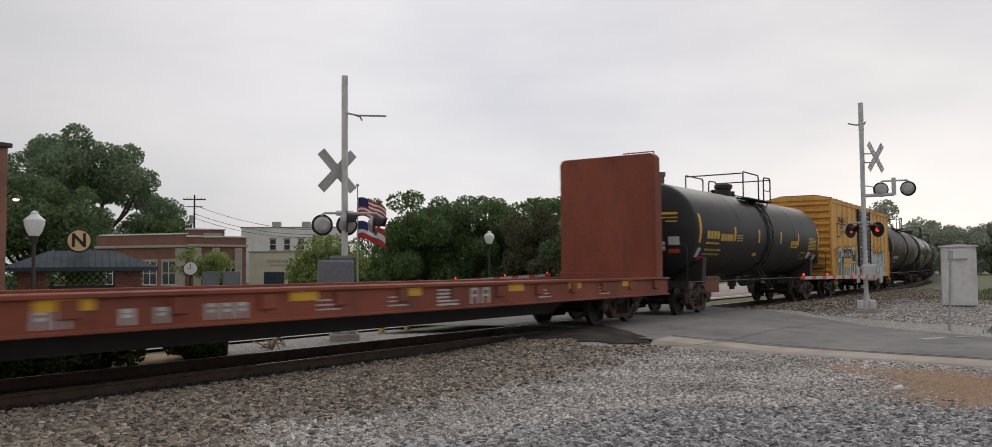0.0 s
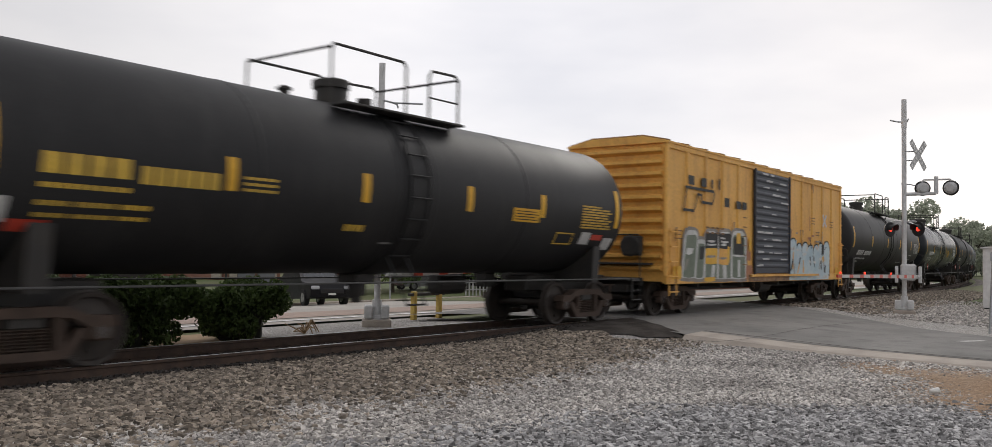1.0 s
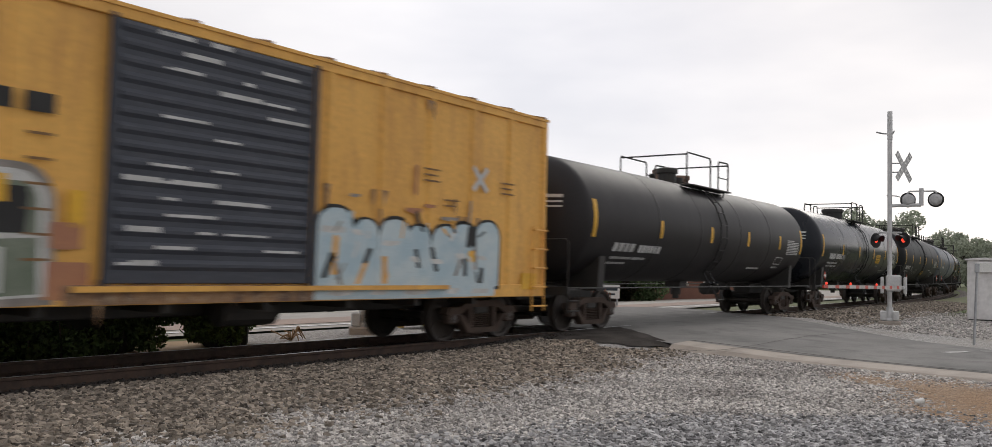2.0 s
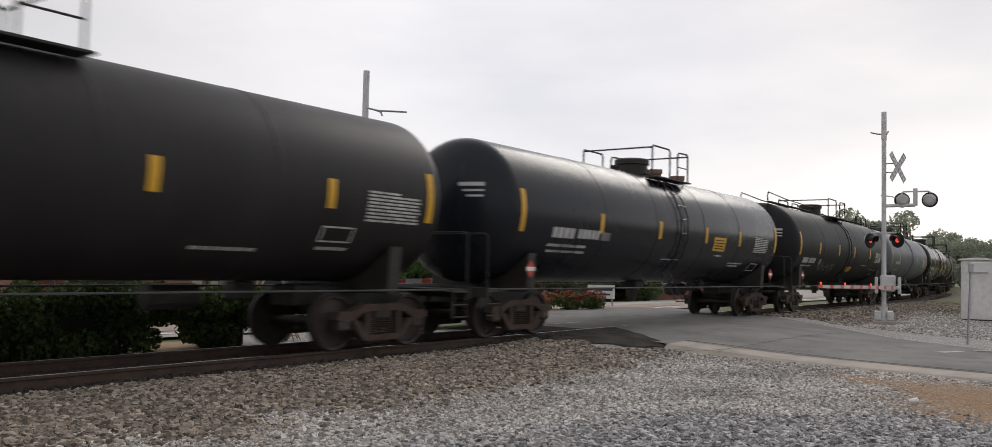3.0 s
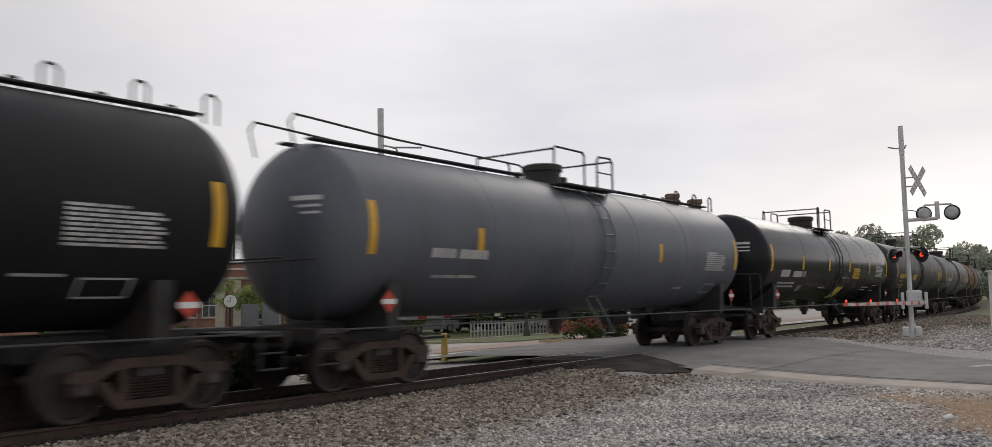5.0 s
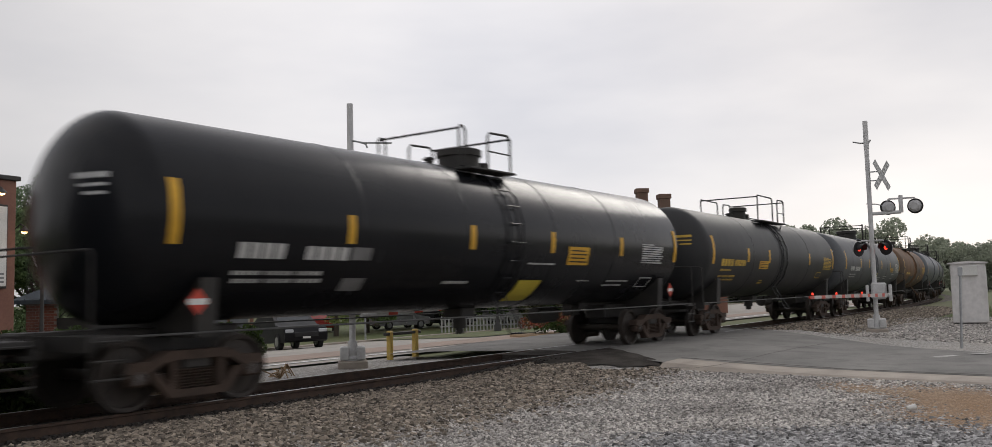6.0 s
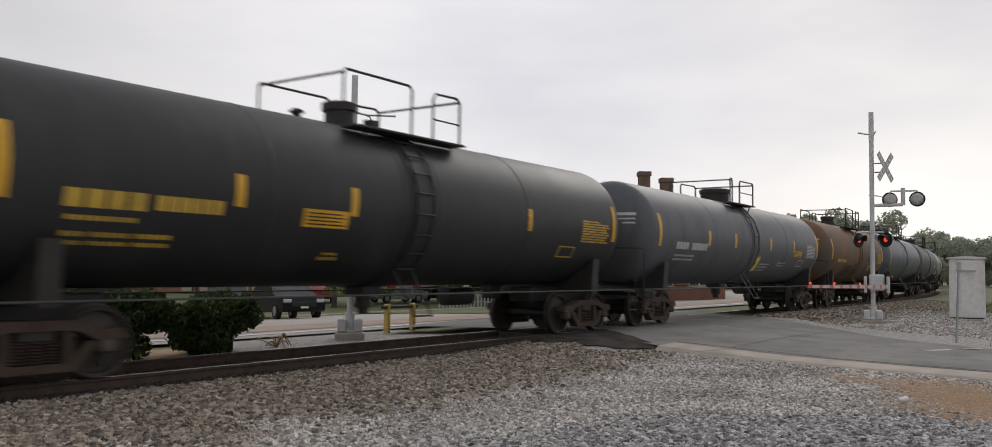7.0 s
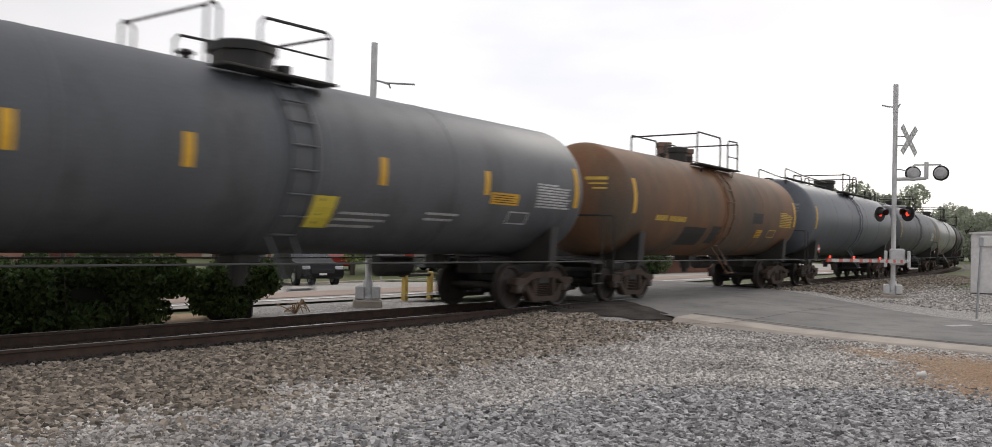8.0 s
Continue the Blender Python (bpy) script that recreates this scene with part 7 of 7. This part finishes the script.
def cabinets():
    x, y = polar(52.8, 46)
    for i, dx in enumerate((0.0, 1.0)):
        c = thing("utility_cabinet", "grey steel utility cabinet standing on its plinth", "cabinet", "utility cabinets", pose(x + dx * 0.78, y - dx * 0.6, -0.9, 0, 0, -37))
        part("body", Shape().box((-0.42, -0.3, 0.0), (0.42, 0.3, 2.3), 0.02), CABINET_GREY, c)
        part("door", Shape().box((-0.36, -0.316, 0.15), (0.36, -0.301, 2.2), 0.004), CABINET_GREY, c)
    x, y = polar(54.0, 44)
    s = thing("street_clock", "round white clock face on a dark post", "clock", m=pose(x, y, -0.6, 0, 0, -36))
    part("post", Shape().rod((0, 0, -0.2), (0, 0, 1.9), 0.06, n=10), DARK_METAL, s)
    part("case", Shape().turn([(-0.1, 0.3), (-0.08, 0.34), (0.08, 0.34), (0.1, 0.3)], "y", 28, at=(0, 0, 2.15)), DARK_METAL, s)
    part("dial", Shape().turn([(-0.12, 0.29), (-0.101, 0.3)], "y", 28, at=(0, 0, 2.15)), SIGN_WHITE, s)
    part("clock_pointer", Shape().box((-0.015, -0.13, 2.14), (0.015, -0.121, 2.36)).box((-0.13, -0.13, 2.13), (0.0, -0.121, 2.16)), INK, s)


bank()
white_building()
kiosk()
red_building()
street_lamp(*polar(62.6, 28), -0.4, 2.85, "acorn street lamp with a frosted globe on a dark post")
street_lamp(*polar(35.2, 48), -0.6, 3.4, "acorn street lamp before dark trees")
flagpole()
brick_house()
planter()
picket_fence()
utility_pole()
cabinets()
car(25.45, 28.9, -0.715, -22, CAR_BLACK, "black car waiting on the street with lit headlights", True, -2.9)
car(46.0, 48.2, -1.0, 130, CAR_RED, "red car parked beyond the street")
car(49.5, 44.0, -1.0, 75, CAR_SILVER, "silver car parked beyond the street")
car(55.0, 43.5, -1.0, 80, CAR_BLACK, "dark car parked beyond the street")
car(60.0, 41.2, -1.0, 85, CAR_WHITE, "white car parked beyond the street")
hedge(-4.0, 9.75, 13.4, 14.9, -0.24, 1.08, "dense dark green clipped hedge beside the track", 3, 135000, 0.85)
hedge(9.75, 11.45, 13.4, 14.8, -0.24, 0.95, "small rounded green shrub beside the track", 4, 17000)

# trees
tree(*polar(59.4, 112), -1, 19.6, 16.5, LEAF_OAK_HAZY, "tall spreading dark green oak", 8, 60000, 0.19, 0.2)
tree(*polar(62.5, 66), -1, 8.6, 9, LEAF_OAK, "dense dark green tree beside the brick wall", 2, 34000, 0.13, 0.08)
tree(*polar(60.6, 106), -1, 9.5, 10, LEAF_OAK, "low dark green tree behind the bank", 3, 18000, 0.16, 0.08)
tree(*polar(65.5, 70), -1, 8.5, 8, LEAF_OAK, "dark green tree by the restaurant", 13, 16000, 0.14, 0.1)
tree(*polar(55.0, 108), -1, 8.0, 8, LEAF_MID, "rounded green tree behind the bank", 4, 16000, 0.16, 0.2)
tree(*polar(53.0, 80), -1, 4.4, 4.2, LEAF_LIGHT, "small pale green street tree", 5, 5000, 0.11, 0.3)
tree(*polar(45.6, 58), -1, 4.6, 5.2, LEAF_LIGHT, "small pale green rounded street tree", 6, 10000, 0.1, 0.2)
tree(*polar(43.6, 62), -1, 3.8, 4.0, LEAF_MID, "small green street tree", 7, 6000, 0.1, 0.2)
for i, (az, d, h, w, m) in enumerate(((40.4, 68, 8.2, 8.5, LEAF_MID), (37.7, 72, 8.0, 8, LEAF_OAK), (35.2, 75, 8.2, 8, LEAF_OAK), (33.0, 70, 8.3, 7.5, LEAF_MID), (30.8, 60, 6.4, 8, LEAF_RED), (28.4, 58, 6.0, 7, LEAF_OAK))):
    tree(*polar(az, d), -0.8, h, w, m, "dense dark green tree along the square" if m is not LEAF_RED else "purple-leaved tree along the square", 20 + i, 26000, 0.125, 0.05, "trees along the square")
rt = random.Random(6)
for i in range(26):
    az = 1.0 + i * 1.05
    d = rt.uniform(150, 200) if az < 13 else rt.uniform(105, 140)
    el = 2.35 if az < 13 else 3.1
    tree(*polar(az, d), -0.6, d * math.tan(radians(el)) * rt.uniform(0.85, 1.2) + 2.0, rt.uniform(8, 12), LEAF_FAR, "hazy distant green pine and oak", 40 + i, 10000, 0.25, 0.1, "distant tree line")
for i in range(10):
    az = -14 + i * 1.5
    d = rt.uniform(120, 190)
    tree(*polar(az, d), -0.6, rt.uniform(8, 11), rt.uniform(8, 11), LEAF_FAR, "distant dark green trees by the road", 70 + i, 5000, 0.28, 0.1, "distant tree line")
# ---- ground patches, loose stones and weeds ----
def flat_patch(name, pts, z, m, label, category):
    vs = [(x, y, ground_z(x, y) + 0.06 if z is None else z) for x, y in pts]
    return tagged(part(name, Shape().add(vs, [tuple(range(len(vs)))]), m), label, category, kind="structure")


flat_patch("dirt_verge", [(-20, 12.9), (12, 12.9), (12.5, 13.6), (11.0, 15.6), (-20, 15.9)], -0.235, TAN_DIRT, "tan bare earth under the hedge", "dirt")
flat_patch("gravel_verge", [(11.2, 12.9), (18.0, 12.9), (18.2, 16.0), (11.0, 16.0)], -0.222, GRAVEL_FINE, "pale gravel verge round the far signal", "gravel")
flat_patch("lawn", [(26.8, 19.8), (29.6, 19.2), (42.0, 25.5), (45.0, 33.0), (34.5, 34.0), (30.0, 26.0)], None, GRASS, "mown green lawn wedge beside the street", "lawn")


def stones(name, region, count, size, m, label, seed, zfun, shape_fn=None):
    """Loose crushed stones: eight-cornered lumps strewn over a region."""
    rng = np.random.default_rng(seed)
    x0, x1, y0, y1 = region
    p = np.stack([rng.uniform(x0, x1, count), rng.uniform(y0, y1, count)], 1)
    if shape_fn:
        p = p[np.array([shape_fn(a, b) for a, b in p])]
    n = len(p)
    base = np.array([(-1, -1, -1), (1, -1, -1), (1, 1, -1), (-1, 1, -1), (-0.7, -0.7, 0.8), (0.7, -0.7, 0.8), (0.7, 0.7, 0.8), (-0.7, 0.7, 0.8)], float)
    faces = np.array([(0, 1, 5, 4), (1, 2, 6, 5), (2, 3, 7, 6), (3, 0, 4, 7), (4, 5, 6, 7)])
    v = np.repeat(base[None], n, 0) * (1 + rng.uniform(-0.35, 0.35, (n, 8, 3)))
    v *= np.array([1.0, 0.75, 0.65]) * (size * (0.45 + 0.85 * rng.random(n) ** 1.5))[:, None, None]
    a = rng.uniform(0, 2 * math.pi, n)
    b = rng.normal(0, 0.35, n)
    c, s = np.cos(a)[:, None], np.sin(a)[:, None]
    z = v[:, :, 2] + v[:, :, 0] * np.sin(b)[:, None]
    x, y = v[:, :, 0] * c - v[:, :, 1] * s, v[:, :, 0] * s + v[:, :, 1] * c
    zz = np.array([zfun(q[0], q[1]) for q in p])
    out = np.stack([x + p[:, :1], y + p[:, 1:], z + zz[:, None] + size * 0.15], 2)
    me = bpy.data.meshes.new(name)
    me.from_pydata(out.reshape(-1, 3).tolist(), [], (faces[None] + 8 * np.arange(n)[:, None, None]).reshape(-1, 4).tolist())
    me.materials.append(m)
    me.update()
    return tagged(new(name, me), label, "stones", kind="stuff")


def bed_z(x, y):
    o = y - TRACK_Y
    k = [(-3.6, -0.42), (-2.6, -0.27), (-1.75, -0.24), (-1.3, -0.27), (1.3, -0.25), (1.7, -0.24), (2.4, -0.3), (3.2, -0.5)]
    return max(float(np.interp(o, [a for a, _ in k], [b for _, b in k])), ground_z(x, y) + 0.0)


def yard_z(x, y):
    return ground_z(x, y) + 0.012 * noise.noise((x * 0.8, y * 0.8, 0))


def on_tar(x, y):
    """The bare dark asphalt corner beside the crossing."""
    return x > 15.5 + 0.25 * math.sin(y * 5.0) and y > 7.7 + 0.12 * math.sin(x * 4.0)


def chance(x, y):
    """A fixed value from 0 to 1 for a spot, to thin out edges."""
    return (math.sin(x * 127.1 + y * 311.7) * 43758.5453) % 1.0


def front_band(x, y):
    """The coarse blue-grey stones lie in a band along the yard's near side."""
    edge = float(np.interp(x, (3.0, 6.7, 9.4, 12.4, 13.6), (5.7, 5.3, 4.5, 1.2, -0.6))) + 0.35 * noise.noise((x * 0.9, y * 0.9, 5.0))
    return y < edge + 1.5 * (chance(x, y) - 0.6)


def on_yard(x, y):
    return x < 15.4 + 0.12 * y and not on_tar(x, y) and not front_band(x, y) and chance(x, y) > smooth(7.0, 8.7, y + 0.3 * noise.noise((x, y, 1.0)))


def on_shoulder(x, y):
    """The ballast's shoulder, thinning out into the yard."""
    return x < 18.2 + (y - 10) * 0.5 and not on_tar(x, y) and chance(x, y) < 0.03 + smooth(6.8, 8.4, y + 0.3 * noise.noise((x, y, 1.0)))


stones("coarse_stones", (3.0, 13.8, -2.0, 6.2), 84000, 0.036, STONE_BLUE, "coarse blue-grey crushed stones", 1, yard_z, front_band)
stones("yard_stones", (3.0, 17.0, 0.0, 9.2), 120000, 0.026, STONE_GREY, "loose grey crushed stones on the yard", 2, yard_z, on_yard)
stones("ballast_stones", (1.0, 19.0, 6.4, 10.1), 72000, 0.04, STONE_BROWN, "brown-grey ballast stones along the track", 3, bed_z, on_shoulder)
stones("ballast_stones", (0.0, 18.5, 9.95, 13.2), 26000, 0.034, STONE_OILY_SHADED, "oily ballast stones between and behind the rails, darkened for shade", 4, bed_z)
stones("ballast_stones", (30.0, 60.0, 7.0, 10.3), 9000, 0.045, STONE_BROWN, "ballast stones beyond the crossing", 5, bed_z)
stones("yard_stones", (24.0, 45.0, 1.0, 8.0), 12000, 0.035, STONE_GREY, "loose grey stones round the signal", 6, yard_z, lambda x, y: x > 23.5 + y * 0.75)
clay = Shape()
rc = random.Random(3)
ring = [(15.2, 0.2), (15.6, 2.2), (15.9, 3.6), (15.0, 4.1), (14.0, 3.7), (13.2, 3.2), (12.4, 2.9), (11.9, 2.3), (11.0, 1.9), (10.6, 1.2), (11.0, 0.3), (12.0, -0.6), (13.0, -2.0), (15.0, -4)]
pts = []
for p, q in zip(ring, ring[1:] + ring[:1]):
    for k in range(5):
        pts.append((p[0] + (q[0] - p[0]) * k / 5 + rc.uniform(-0.16, 0.16), p[1] + (q[1] - p[1]) * k / 5 + rc.uniform(-0.16, 0.16)))
clay.add([(x, y, yard_z(x, y) + 0.008) for x, y in pts] + [(13.4, 1.2, yard_z(13.4, 1.2) + 0.03)], [(i, (i + 1) % len(pts), len(pts)) for i in range(len(pts))])
tagged(part("clay_patch", clay, GRAVEL_CLAY), "orange clay and gravel patch by the road", "dirt", kind="structure")


def litter():
    t = thing("litter_cup", "crushed white paper cup lying on gravel", "litter", m=pose(12.9, 2.35, yard_z(12.9, 2.35) + 0.045, 80, 10, 30))
    part("cup", Shape().turn([(-0.06, 0.03), (0.05, 0.042), (0.055, 0.046), (0.06, 0.042), (-0.04, 0.026)], "z", 12), SIGN_WHITE, t)
    w = thing("dry_weeds", "dry tan twigs lying beside the far verge", "weeds", m=pose(12.3, 14.2, -0.22))
    rng = random.Random(9)
    for k in range(14):
        a = rng.uniform(0, 6.28)
        r = rng.uniform(0.2, 0.6)
        part("twig", Shape().path([(0, 0, 0.0), (r * 0.5 * math.cos(a), r * 0.5 * math.sin(a), rng.uniform(0.05, 0.3)), (r * math.cos(a), r * math.sin(a), rng.uniform(0.0, 0.2))], 0.012, n=5), TAN_DIRT, w)


litter()


def blades(name, region, count, height, label, seed, keep):
    """Grass tufts: single bent blades strewn over a region."""
    rng = np.random.default_rng(seed)
    x0, x1, y0, y1 = region
    p = np.stack([rng.uniform(x0, x1, count), rng.uniform(y0, y1, count)], 1)
    p = p[np.array([keep(a, b) for a, b in p])]
    n = len(p)
    a = rng.uniform(0, 2 * math.pi, n)
    h = height * (0.4 + 0.8 * rng.random(n))
    lean = rng.uniform(0.1, 0.6, n) * h
    z = np.array([ground_z(q[0], q[1]) - 0.05 for q in p])
    dx, dy = np.cos(a), np.sin(a)
    w = 0.012
    v = np.zeros((n, 3, 3))
    v[:, 0] = np.stack([p[:, 0] - dy * w, p[:, 1] + dx * w, z], 1)
    v[:, 1] = np.stack([p[:, 0] + dy * w, p[:, 1] - dx * w, z], 1)
    v[:, 2] = np.stack([p[:, 0] + dx * lean, p[:, 1] + dy * lean, z + h], 1)
    me = bpy.data.meshes.new(name)
    me.from_pydata(v.reshape(-1, 3).tolist(), [], np.arange(3 * n).reshape(-1, 3).tolist())
    me.materials.append(GRASS_BLADE)
    me.update()
    tagged(new(name, me), label, "grass", kind="stuff")


blades("grass_tufts", (22.5, 30.0, -3.0, 2.4), 9000, 0.14, "tufts of green grass at the road's edge", 11, lambda x, y: noise.noise((x * 0.7, y * 0.7, 3)) > -0.05 and x > 22.4 + 0.35 * max(0, y))
blades("grass_tufts", (40.0, 75.0, -8.0, 6.5), 16000, 0.2, "rough grass beyond the equipment hut", 12, lambda x, y: True)
# ---- what moves ----
def motions():
    for car, mid in CARS:
        rows = []
        for i in range(41):
            t = i * 0.2
            x, y, h = track(mid - SPEED * t)
            rows.append((t, pose(x, y, 0, 0, 0, h)))
        walk(car, rows)
    step = math.degrees(SPEED / WHEEL_R) / FPS
    for wheel, k in WHEELS:
        walk(wheel, [(i / FPS, pose(k, 0, WHEEL_R, 0, -step * i, 0)) for i in range(8 * FPS + 1)])


motions()
